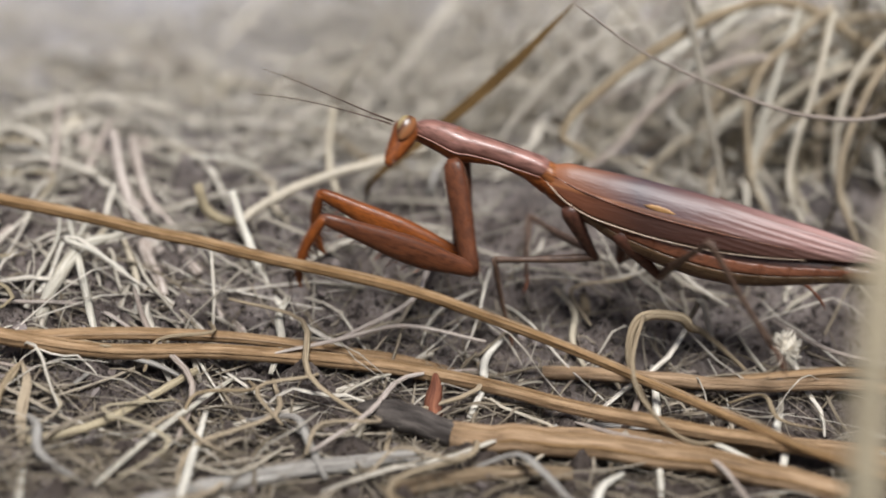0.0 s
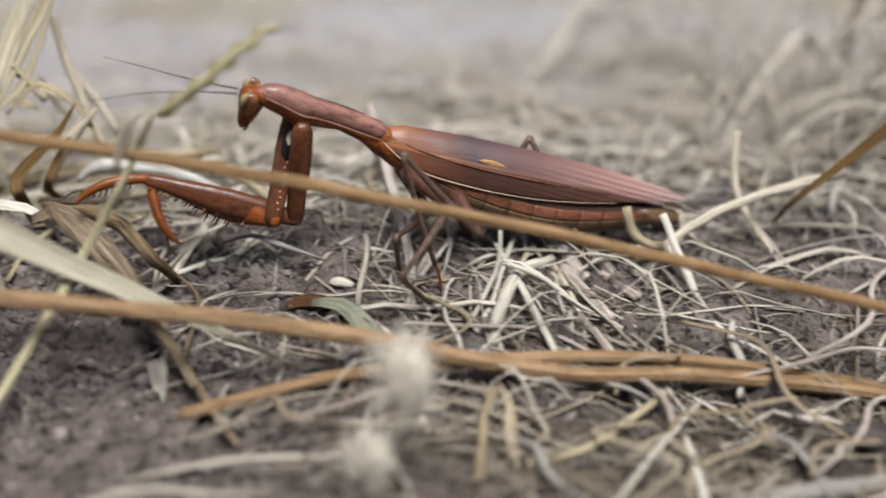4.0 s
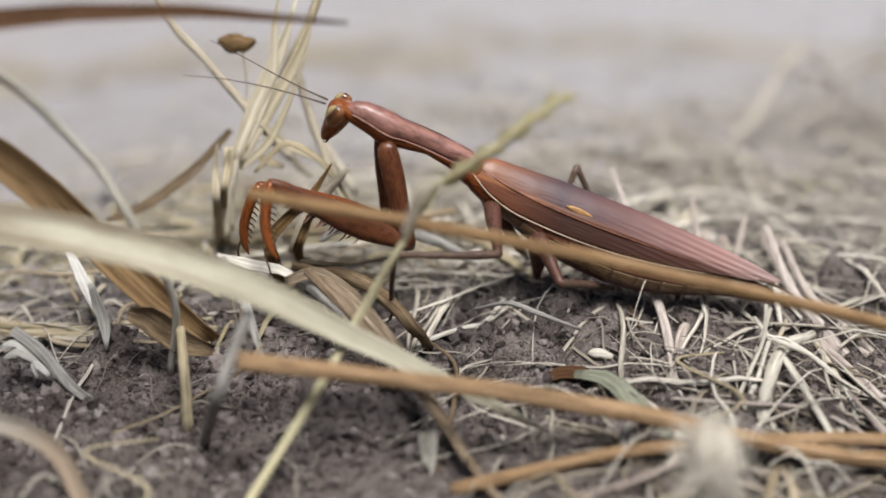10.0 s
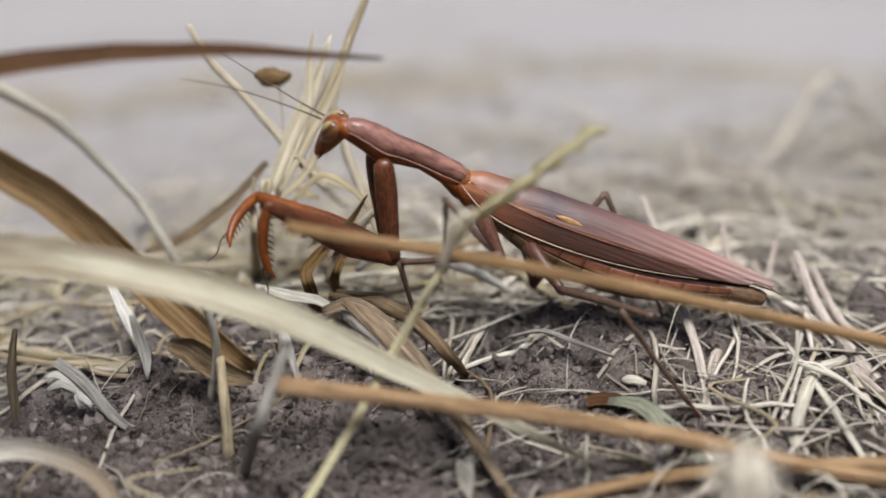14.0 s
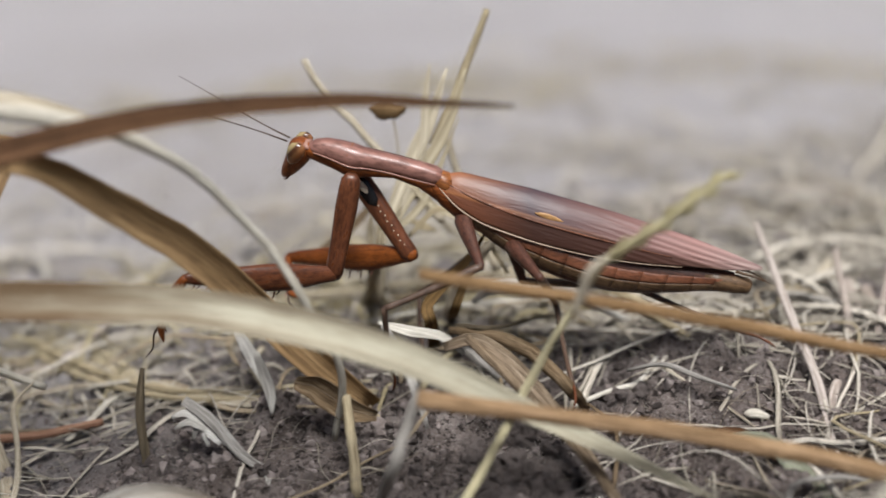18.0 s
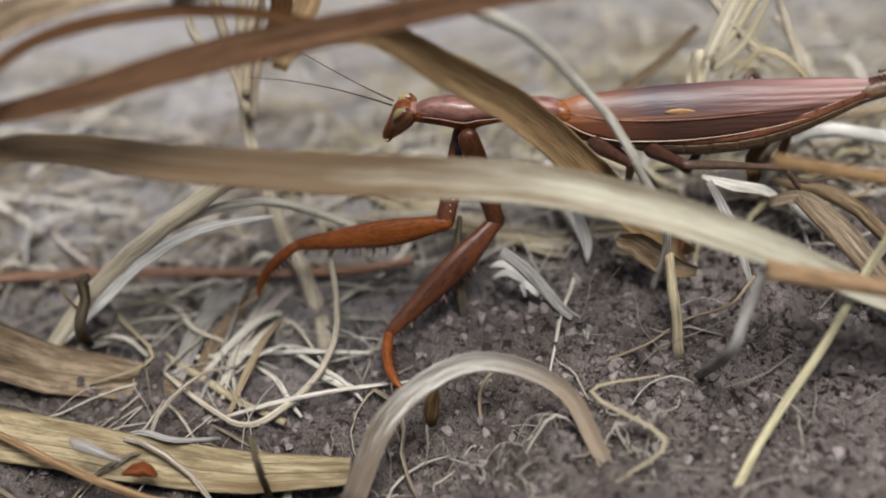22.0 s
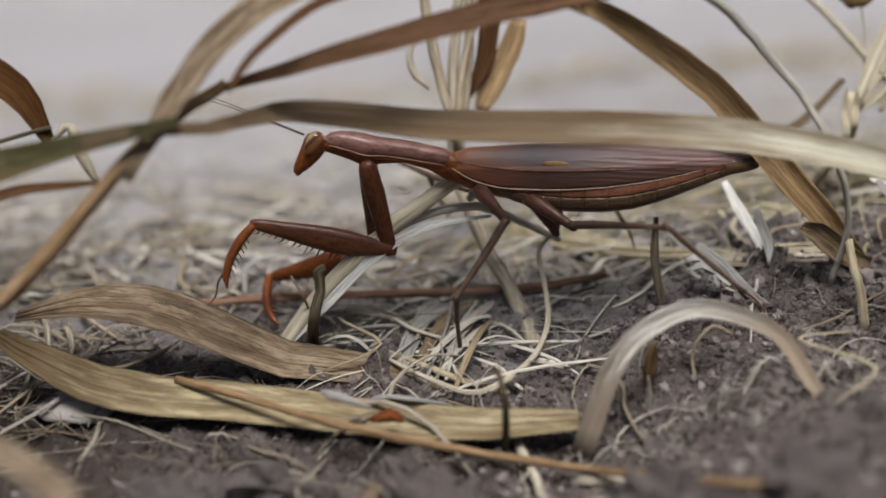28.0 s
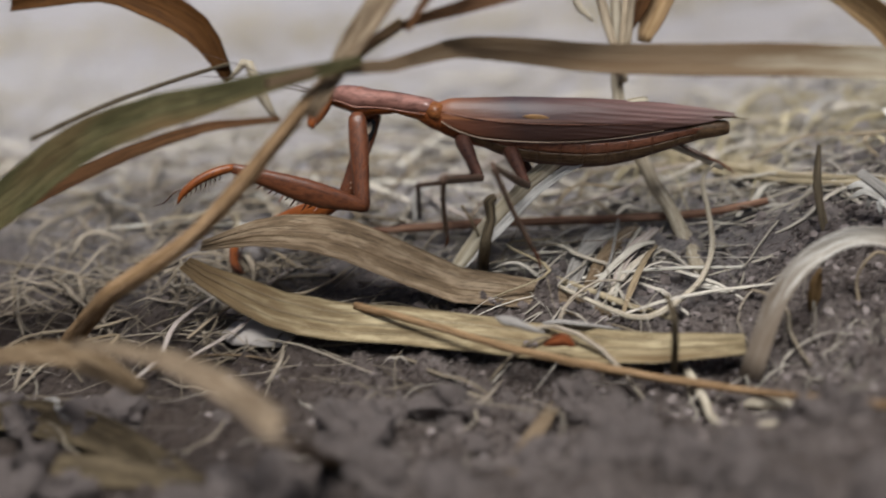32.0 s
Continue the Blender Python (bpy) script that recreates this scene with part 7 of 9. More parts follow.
def seed_fluff(x, y, z, r, label, seed):
    """A downy seed head: a core and many hairs."""
    rnd = random.Random(seed)
    root = tagged(new("seed_fluff"), label, "seed head")
    root.location = (x, y, z)
    verts, faces, uvs = [], [], []
    for _ in range(420):
        d = Vector((rnd.gauss(0, 1), rnd.gauss(0, 1), 1.5 * rnd.gauss(0.15, 1))).normalized()
        L = r * rnd.uniform(0.4, 0.9) * (1 + 0.4 * abs(d.z))
        sweep(verts, faces, uvs, [d * r * 0.1, d * L * 0.6 + Vector((0, 0, -0.05 * r)), d * L], 0.0002, 0.00016, (0, 0, 1), (1, 0.8, 0.3), 0.0, 3, 4)
    ob = tagged(new("down", strip_mesh("down", verts, faces, uvs, M_DOWN)), kind="stuff")
    ob.parent = root
    bm = bmesh.new()
    loft(bm, [(-0.3 * r, 0, 0, 0.05 * r, 0.1 * r), (-0.28 * r, 0, 0, 0.25 * r, 0.5 * r), (-0.1 * r, 0, 0, 0.35 * r, 0.75 * r), (0.2 * r, 0, 0, 0.35 * r, 0.7 * r), (0.45 * r, 0, 0, 0.25 * r, 0.5 * r), (0.55 * r, 0, 0, 0.05 * r, 0.05 * r)], 8)
    part("core", bm, M_DOWN, root)


M_DOWN = plain("white_down", (0.60, 0.54, 0.45), 0.9)
seed_fluff(0.0590, -0.0410, 0.0108, 0.0066, "downy pale seed head above the straw", 51)
seed_fluff(0.0545, -0.0470, 0.0030, 0.0042, "small downy seed head on the straw", 52)
seed_fluff(0.1800, -0.0280, 0.0030, 0.0026, "white tuft of seed down on the litter", 53)


def stone(x, y, r, label):
    bm = bmesh.new()
    bmesh.ops.create_icosphere(bm, subdivisions=3, radius=1)
    for v in bm.verts:
        v.co *= 1 + 0.4 * noise.noise(v.co * 1.3) + 0.05 * noise.noise(v.co * 4)
        v.co.z *= 0.4
        v.co.x *= 1.5
    ob = part("stone", bm, M_STONE)
    tagged(ob, label, "stone")
    ob.matrix_world = pose(x, y, base_height(x, y) + r * 0.12, 8, -8, 10) @ Matrix.Scale(r, 4)


M_STONE = plain("pale_stone", (0.40, 0.355, 0.32), 0.85)
stone(-0.1285, -0.0075, 0.0060, "pale pinkish stone half under the leaf")


def frayed(x, y, z, dx, dy, dz, width, count, seed, label):
    """A dead leaf torn into parallel fibres, one object with a mesh for each."""
    rnd = random.Random(seed)
    root = tagged(new("torn_leaf"), label, "dead leaf")
    root.location = (x, y, z)
    d = Vector((dx, dy, dz))
    across = d.cross(Vector((0, -0.8, 0.6))).normalized()
    for k in range(count):
        o = across * (width * ((k + 0.5) / count - 0.5))
        L = rnd.uniform(0.8, 1.1)
        verts, faces, uvs = [], [], []
        sweep(verts, faces, uvs, [o + d * (0.12 * rnd.random()), o * 1.15 + d * 0.35 * L + Vector((0, -0.0004, 0.0006)), o * 0.9 + d * 0.7 * L, o * 0.3 + d * L], width / count * 0.95, 0.00025, (0, -0.8, 0.6), (0.4, 1, 0.9, 0.5), 0.25, 10, 6)
        ob = new("fibre", strip_mesh("fibre", verts, faces, uvs, M_BONE))
        ob.parent = root


frayed(0.0268, -0.0125, 0.0050, 0.0003, -0.001, -0.0060, 0.0022, 5, 62, "small pale ribbed scrap of leaf on the soil")


def motions():
    """The mantis walks; each limb turns at its joint, in the body's space."""
    walk(mantis, [
        (0, pose(0.1483, -0.0110, 0.0255, 0, 12.22, -16.00)), (0.5, pose(0.1388, -0.0105, 0.0275, 0, 12.38, -16.00)), (1, pose(0.1397, -0.0100, 0.0287, 0, 13.53, -16.00)),
        (1.5, pose(0.1347, -0.0080, 0.0297, 0, 22.46, -12.00)), (2, pose(0.1011, -0.0060, 0.0341, 0, 18.39, -8.00)), (2.5, pose(0.0912, -0.0020, 0.0291, 0, 19.09, -4.00)),
        (3, pose(0.0923, 0.0020, 0.0292, 0, 19.80, 0.00)), (3.5, pose(0.0791, 0.0070, 0.0285, 0, 17.58, 4.00)), (4, pose(0.0595, 0.0120, 0.0308, 0, 15.36, 8.00)),
        (7, pose(0.0409, 0.0170, 0.0340, 0, 17.60, -6.00)), (8, pose(0.0369, 0.0170, 0.0344, 0, 18.13, -4.00)), (9, pose(0.0366, 0.0170, 0.0353, 0, 21.59, 0.00)),
        (9.5, pose(0.0338, 0.0170, 0.0357, 0, 21.57, 0.00)), (10, pose(0.0346, 0.0170, 0.0357, 0, 21.56, 0.00)), (11, pose(0.0326, 0.0170, 0.0363, 0, 21.17, 0.00)),
        (12, pose(0.0323, 0.0180, 0.0367, 0, 21.99, -2.00)), (13, pose(0.0314, 0.0170, 0.0374, 0, 21.38, 0.00)), (16, pose(0.0208, 0.0170, 0.0401, 0, 17.89, -6.00)),
        (17, pose(0.0201, 0.0170, 0.0409, 0, 19.73, 0.00)), (17.5, pose(0.0171, 0.0175, 0.0420, 0, 18.41, -1.00)), (18, pose(0.0068, 0.0180, 0.0437, 0, 17.08, -2.00)),
        (18.5, pose(0.0042, 0.0178, 0.0424, 0, 12.32, -4.00)), (19, pose(-0.0042, 0.0175, 0.0415, 0, 7.57, -6.00)), (19.5, pose(-0.0076, 0.0178, 0.0403, 0, 8.10, -2.00)),
        (20, pose(-0.0101, 0.0180, 0.0408, 0, 8.63, 2.00)), (20.5, pose(-0.0179, 0.0160, 0.0365, 0, 2.95, 0.00)), (21, pose(-0.0164, 0.0140, 0.0363, 0, -2.74, -2.00)),
        (21.5, pose(-0.0199, 0.0130, 0.0365, 0, -1.99, 3.00)), (22, pose(-0.0241, 0.0120, 0.0340, 0, -1.24, 8.00)), (23, pose(-0.0248, 0.0120, 0.0337, 0, -1.21, 10.00)),
        (23.5, pose(-0.0421, 0.0120, 0.0267, 0, 2.37, 9.00)), (24, pose(-0.0431, 0.0120, 0.0273, 0, 1.95, 8.00)), (24.5, pose(-0.0446, 0.0090, 0.0295, 0, -0.20, 1.00)),
        (25, pose(-0.0486, 0.0060, 0.0317, 0, -2.35, -6.00)), (25.5, pose(-0.0561, 0.0060, 0.0286, 0, -2.83, -6.00)), (26, pose(-0.0572, 0.0060, 0.0285, 0, -3.32, -6.00)),
        (29, pose(-0.0794, 0.0060, 0.0284, 0, 2.28, 4.00)), (30, pose(-0.0808, 0.0053, 0.0282, 0, 2.70, 4.00)), (31, pose(-0.0850, 0.0047, 0.0278, 0, 4.34, 8.00)),
        (31.5, pose(-0.0970, 0.0043, 0.0266, 0, 4.33, 8.00)), (32, pose(-0.1023, 0.0040, 0.0267, 0, 4.33, 8.00)),
    ])
    walk(abdomen, [(t, pose(0.006, 0, -0.003) @ pose(0, 0, 0, 0, a, 0) @ pose(-0.006, 0, 0.003)) for t, a in (
        (0, 1), (1, 1.5), (2, 2), (3, 2), (4, 1.5), (7, 1), (8, 0.5), (13, 0.5), (17, 1), (19, 1.5), (20, 0), (21, -2.5), (22, -3), (23, -2), (24, 0), (26, 0), (29, -2), (31, -1), (32, 0))])
    walk(pronotum, [
        (0, bone(-0.0196, -0.0006, 0.0015, 0.0000, 0.0000, 0.0000)), (1, bone(-0.0194, -0.0028, 0.0019, 0.0000, 0.0000, 0.0000)), (2, bone(-0.0195, 0.0027, -0.0002, 0.0000, 0.0000, 0.0000)),
        (3, bone(-0.0196, 0.0015, 0.0003, 0.0000, 0.0000, 0.0000)), (4, bone(-0.0192, -0.0029, 0.0027, 0.0000, 0.0000, 0.0000)), (7, bone(-0.0181, -0.0072, 0.0029, 0.0000, 0.0000, 0.0000)),
        (8, bone(-0.0190, -0.0037, 0.0034, 0.0000, 0.0000, 0.0000)), (9, bone(-0.0195, -0.0012, 0.0016, 0.0000, 0.0000, 0.0000)), (10, bone(-0.0196, -0.0012, 0.0013, 0.0000, 0.0000, 0.0000)),
        (11, bone(-0.0196, 0.0000, 0.0011, 0.0000, 0.0000, 0.0000)), (12, bone(-0.0196, -0.0004, 0.0006, 0.0000, 0.0000, 0.0000)), (13, bone(-0.0192, -0.0036, 0.0016, 0.0000, 0.0000, 0.0000)),
        (16, bone(-0.0183, -0.0065, 0.0030, 0.0000, 0.0000, 0.0000)), (17, bone(-0.0193, -0.0030, 0.0017, 0.0000, 0.0000, 0.0000)), (18, bone(-0.0196, 0.0007, -0.0007, 0.0000, 0.0000, 0.0000)),
        (19, bone(-0.0194, -0.0029, 0.0015, 0.0000, 0.0000, 0.0000)), (20, bone(-0.0179, -0.0076, 0.0026, 0.0000, 0.0000, 0.0000)), (21, bone(-0.0196, -0.0019, 0.0005, 0.0000, 0.0000, 0.0000)),
        (22, bone(-0.0196, 0.0009, 0.0011, 0.0000, 0.0000, 0.0000)), (23, bone(-0.0195, 0.0028, 0.0004, 0.0000, 0.0000, 0.0000)), (24, bone(-0.0196, -0.0005, 0.0008, 0.0000, 0.0000, 0.0000)),
        (25, bone(-0.0196, 0.0016, -0.0002, 0.0000, 0.0000, 0.0000)), (26, bone(-0.0192, -0.0012, 0.0039, 0.0000, 0.0000, 0.0000)), (29, bone(-0.0194, -0.0008, 0.0030, 0.0000, 0.0000, 0.0000)),
        (30, bone(-0.0194, 0.0024, 0.0019, 0.0000, 0.0000, 0.0000)), (31, bone(-0.0196, 0.0004, 0.0016, 0.0000, 0.0000, 0.0000)), (32, bone(-0.0172, 0.0095, 0.0006, 0.0000, 0.0000, 0.0000)),
    ])
    walk(head, [
        (0, bone(-0.0196, -0.0006, 0.0015, -0.0225, -0.0062, -0.0045)), (1, bone(-0.0194, -0.0028, 0.0019, -0.0218, -0.0093, -0.0034)), (2, bone(-0.0195, 0.0027, -0.0002, -0.0210, -0.0048, -0.0045)),
        (3, bone(-0.0196, 0.0015, 0.0003, -0.0219, -0.0048, -0.0053)), (4, bone(-0.0192, -0.0029, 0.0027, -0.0208, 0.0013, -0.0049)), (7, bone(-0.0181, -0.0072, 0.0029, -0.0218, -0.0038, -0.0043)),
        (8, bone(-0.0190, -0.0037, 0.0034, -0.0223, -0.0007, -0.0042)), (9, bone(-0.0195, -0.0012, 0.0016, -0.0223, 0.0022, -0.0060)), (10, bone(-0.0196, -0.0012, 0.0013, -0.0220, 0.0026, -0.0062)),
        (11, bone(-0.0196, 0.0000, 0.0011, -0.0221, 0.0044, -0.0061)), (12, bone(-0.0196, -0.0004, 0.0006, -0.0223, -0.0065, -0.0052)), (13, bone(-0.0192, -0.0036, 0.0016, -0.0223, -0.0000, -0.0058)),
        (16, bone(-0.0183, -0.0065, 0.0030, -0.0220, -0.0031, -0.0042)), (17, bone(-0.0193, -0.0030, 0.0017, -0.0224, 0.0011, -0.0055)), (18, bone(-0.0196, 0.0007, -0.0007, -0.0233, 0.0037, -0.0081)),
        (19, bone(-0.0194, -0.0029, 0.0015, -0.0242, -0.0027, -0.0059)), (20, bone(-0.0179, -0.0076, 0.0026, -0.0241, -0.0058, -0.0035)), (21, bone(-0.0196, -0.0019, 0.0005, -0.0258, 0.0012, -0.0049)),
        (22, bone(-0.0196, 0.0009, 0.0011, -0.0256, 0.0035, -0.0048)), (23, bone(-0.0195, 0.0028, 0.0004, -0.0271, 0.0041, -0.0038)), (24, bone(-0.0196, -0.0005, 0.0008, -0.0275, -0.0023, -0.0027)),
        (25, bone(-0.0196, 0.0016, -0.0002, -0.0265, -0.0014, -0.0046)), (26, bone(-0.0192, -0.0012, 0.0039, -0.0257, -0.0001, -0.0020)), (29, bone(-0.0194, -0.0008, 0.0030, -0.0255, -0.0023, -0.0033)),
        (30, bone(-0.0194, 0.0024, 0.0019, -0.0253, 0.0028, -0.0045)), (31, bone(-0.0196, 0.0004, 0.0016, -0.0252, 0.0022, -0.0048)), (32, bone(-0.0172, 0.0095, 0.0006, -0.0213, 0.0045, -0.0054)),
    ])
    walk(fore_coxa_near, [
        (0, bone(-0.0129, -0.0032, -0.0021, -0.0066, -0.0071, -0.0155)), (1, bone(-0.0125, -0.0045, -0.0019, -0.0079, -0.0060, -0.0164)), (2, bone(-0.0130, -0.0010, -0.0034, -0.0089, -0.0093, -0.0155)),
        (3, bone(-0.0129, -0.0017, -0.0030, -0.0046, -0.0056, -0.0152)), (4, bone(-0.0125, -0.0047, -0.0015, -0.0096, -0.0001, -0.0157)), (7, bone(-0.0111, -0.0073, -0.0014, -0.0057, -0.0030, -0.0149)),
        (8, bone(-0.0123, -0.0051, -0.0010, -0.0072, 0.0001, -0.0143)), (9, bone(-0.0127, -0.0036, -0.0021, -0.0042, -0.0030, -0.0147)), (10, bone(-0.0127, -0.0036, -0.0023, -0.0045, -0.0015, -0.0149)),
        (11, bone(-0.0128, -0.0028, -0.0025, -0.0042, -0.0020, -0.0149)), (12, bone(-0.0127, -0.0031, -0.0028, -0.0046, -0.0016, -0.0156)), (13, bone(-0.0122, -0.0051, -0.0021, -0.0054, -0.0025, -0.0155)),
        (16, bone(-0.0114, -0.0069, -0.0013, -0.0060, -0.0022, -0.0147)), (17, bone(-0.0124, -0.0047, -0.0021, -0.0077, -0.0010, -0.0161)), (18, bone(-0.0126, -0.0024, -0.0036, -0.0113, -0.0013, -0.0187)),
        (19, bone(-0.0123, -0.0047, -0.0022, -0.0119, -0.0044, -0.0175)), (20, bone(-0.0110, -0.0076, -0.0016, -0.0104, -0.0099, -0.0165)), (21, bone(-0.0124, -0.0040, -0.0029, -0.0148, -0.0037, -0.0179)),
        (22, bone(-0.0130, -0.0022, -0.0025, -0.0093, -0.0007, -0.0171)), (23, bone(-0.0131, -0.0010, -0.0029, -0.0090, 0.0008, -0.0175)), (24, bone(-0.0128, -0.0032, -0.0026, -0.0059, 0.0030, -0.0148)),
        (25, bone(-0.0129, -0.0017, -0.0033, -0.0060, 0.0046, -0.0154)), (26, bone(-0.0129, -0.0035, -0.0006, -0.0088, 0.0014, -0.0144)), (29, bone(-0.0129, -0.0033, -0.0012, -0.0098, -0.0007, -0.0158)),
        (30, bone(-0.0132, -0.0012, -0.0018, -0.0091, -0.0018, -0.0165)), (31, bone(-0.0130, -0.0026, -0.0021, -0.0084, 0.0015, -0.0160)), (32, bone(-0.0126, 0.0037, -0.0027, -0.0114, -0.0018, -0.0168)),
    ])
    walk(fore_femur_near, [
        (0, bone(-0.0066, -0.0071, -0.0155, -0.0275, -0.0142, -0.0113)), (1, bone(-0.0079, -0.0060, -0.0164, -0.0297, -0.0115, -0.0179)), (2, bone(-0.0089, -0.0093, -0.0155, -0.0305, -0.0118, -0.0212)),
        (3, bone(-0.0046, -0.0056, -0.0152, -0.0267, -0.0057, -0.0193)), (4, bone(-0.0096, -0.0001, -0.0157, -0.0320, 0.0024, -0.0150)), (7, bone(-0.0057, -0.0030, -0.0149, -0.0280, -0.0040, -0.0124)),
        (8, bone(-0.0072, 0.0001, -0.0143, -0.0273, -0.0093, -0.0103)), (9, bone(-0.0042, -0.0030, -0.0147, -0.0266, -0.0015, -0.0134)), (10, bone(-0.0045, -0.0015, -0.0149, -0.0264, -0.0061, -0.0128)),
        (11, bone(-0.0042, -0.0020, -0.0149, -0.0262, -0.0056, -0.0124)), (12, bone(-0.0046, -0.0016, -0.0156, -0.0260, -0.0078, -0.0129)), (13, bone(-0.0054, -0.0025, -0.0155, -0.0253, -0.0123, -0.0117)),
        (16, bone(-0.0060, -0.0022, -0.0147, -0.0259, -0.0124, -0.0124)), (17, bone(-0.0077, -0.0010, -0.0161, -0.0299, -0.0047, -0.0167)), (18, bone(-0.0113, -0.0013, -0.0187, -0.0318, -0.0097, -0.0230)),
        (19, bone(-0.0119, -0.0044, -0.0175, -0.0321, -0.0114, -0.0244)), (20, bone(-0.0104, -0.0099, -0.0165, -0.0291, -0.0040, -0.0277)), (21, bone(-0.0148, -0.0037, -0.0179, -0.0281, -0.0203, -0.0250)),
        (22, bone(-0.0093, -0.0007, -0.0171, -0.0260, -0.0082, -0.0302)), (23, bone(-0.0090, 0.0008, -0.0175, -0.0249, -0.0125, -0.0261)), (24, bone(-0.0059, 0.0030, -0.0148, -0.0252, -0.0018, -0.0252)),
        (25, bone(-0.0060, 0.0046, -0.0154, -0.0269, -0.0015, -0.0212)), (26, bone(-0.0088, 0.0014, -0.0144, -0.0301, -0.0038, -0.0098)), (29, bone(-0.0098, -0.0007, -0.0158, -0.0317, -0.0019, -0.0109)),
        (30, bone(-0.0091, -0.0018, -0.0165, -0.0310, -0.0030, -0.0112)), (31, bone(-0.0084, 0.0015, -0.0160, -0.0307, 0.0012, -0.0134)), (32, bone(-0.0114, -0.0018, -0.0168, -0.0331, -0.0029, -0.0106)),
    ])
    walk(fore_tibia_near, [
        (0, bone(-0.0275, -0.0142, -0.0113, -0.0297, -0.0149, -0.0217)), (1, bone(-0.0297, -0.0115, -0.0179, -0.0304, -0.0201, -0.0240)), (2, bone(-0.0305, -0.0118, -0.0212, -0.0310, -0.0076, -0.0310)),
        (3, bone(-0.0267, -0.0057, -0.0193, -0.0224, -0.0029, -0.0286)), (4, bone(-0.0320, 0.0024, -0.0150, -0.0414, 0.0019, -0.0196)), (7, bone(-0.0280, -0.0040, -0.0124, -0.0272, -0.0071, -0.0225)),
        (8, bone(-0.0273, -0.0093, -0.0103, -0.0254, -0.0070, -0.0205)), (9, bone(-0.0266, -0.0015, -0.0134, -0.0240, -0.0044, -0.0233)), (10, bone(-0.0264, -0.0061, -0.0128, -0.0227, -0.0088, -0.0223)),
        (11, bone(-0.0262, -0.0056, -0.0124, -0.0207, -0.0061, -0.0214)), (12, bone(-0.0260, -0.0078, -0.0129, -0.0206, -0.0086, -0.0219)), (13, bone(-0.0253, -0.0123, -0.0117, -0.0206, -0.0109, -0.0211)),
        (16, bone(-0.0259, -0.0124, -0.0124, -0.0250, -0.0108, -0.0228)), (17, bone(-0.0299, -0.0047, -0.0167, -0.0251, -0.0022, -0.0258)), (18, bone(-0.0318, -0.0097, -0.0230, -0.0337, -0.0089, -0.0335)),
        (19, bone(-0.0321, -0.0114, -0.0244, -0.0354, -0.0107, -0.0345)), (20, bone(-0.0291, -0.0040, -0.0277, -0.0295, -0.0085, -0.0372)), (21, bone(-0.0281, -0.0203, -0.0250, -0.0296, -0.0214, -0.0354)),
        (22, bone(-0.0260, -0.0082, -0.0302, -0.0255, -0.0181, -0.0339)), (23, bone(-0.0249, -0.0125, -0.0261, -0.0260, -0.0221, -0.0303)), (24, bone(-0.0252, -0.0018, -0.0252, -0.0220, -0.0107, -0.0300)),
        (25, bone(-0.0269, -0.0015, -0.0212, -0.0251, -0.0051, -0.0311)), (26, bone(-0.0301, -0.0038, -0.0098, -0.0342, -0.0070, -0.0191)), (29, bone(-0.0317, -0.0019, -0.0109, -0.0374, -0.0047, -0.0194)),
        (30, bone(-0.0310, -0.0030, -0.0112, -0.0388, -0.0056, -0.0179)), (31, bone(-0.0307, 0.0012, -0.0134, -0.0353, 0.0028, -0.0227)), (32, bone(-0.0331, -0.0029, -0.0106, -0.0422, -0.0053, -0.0153)),
    ])
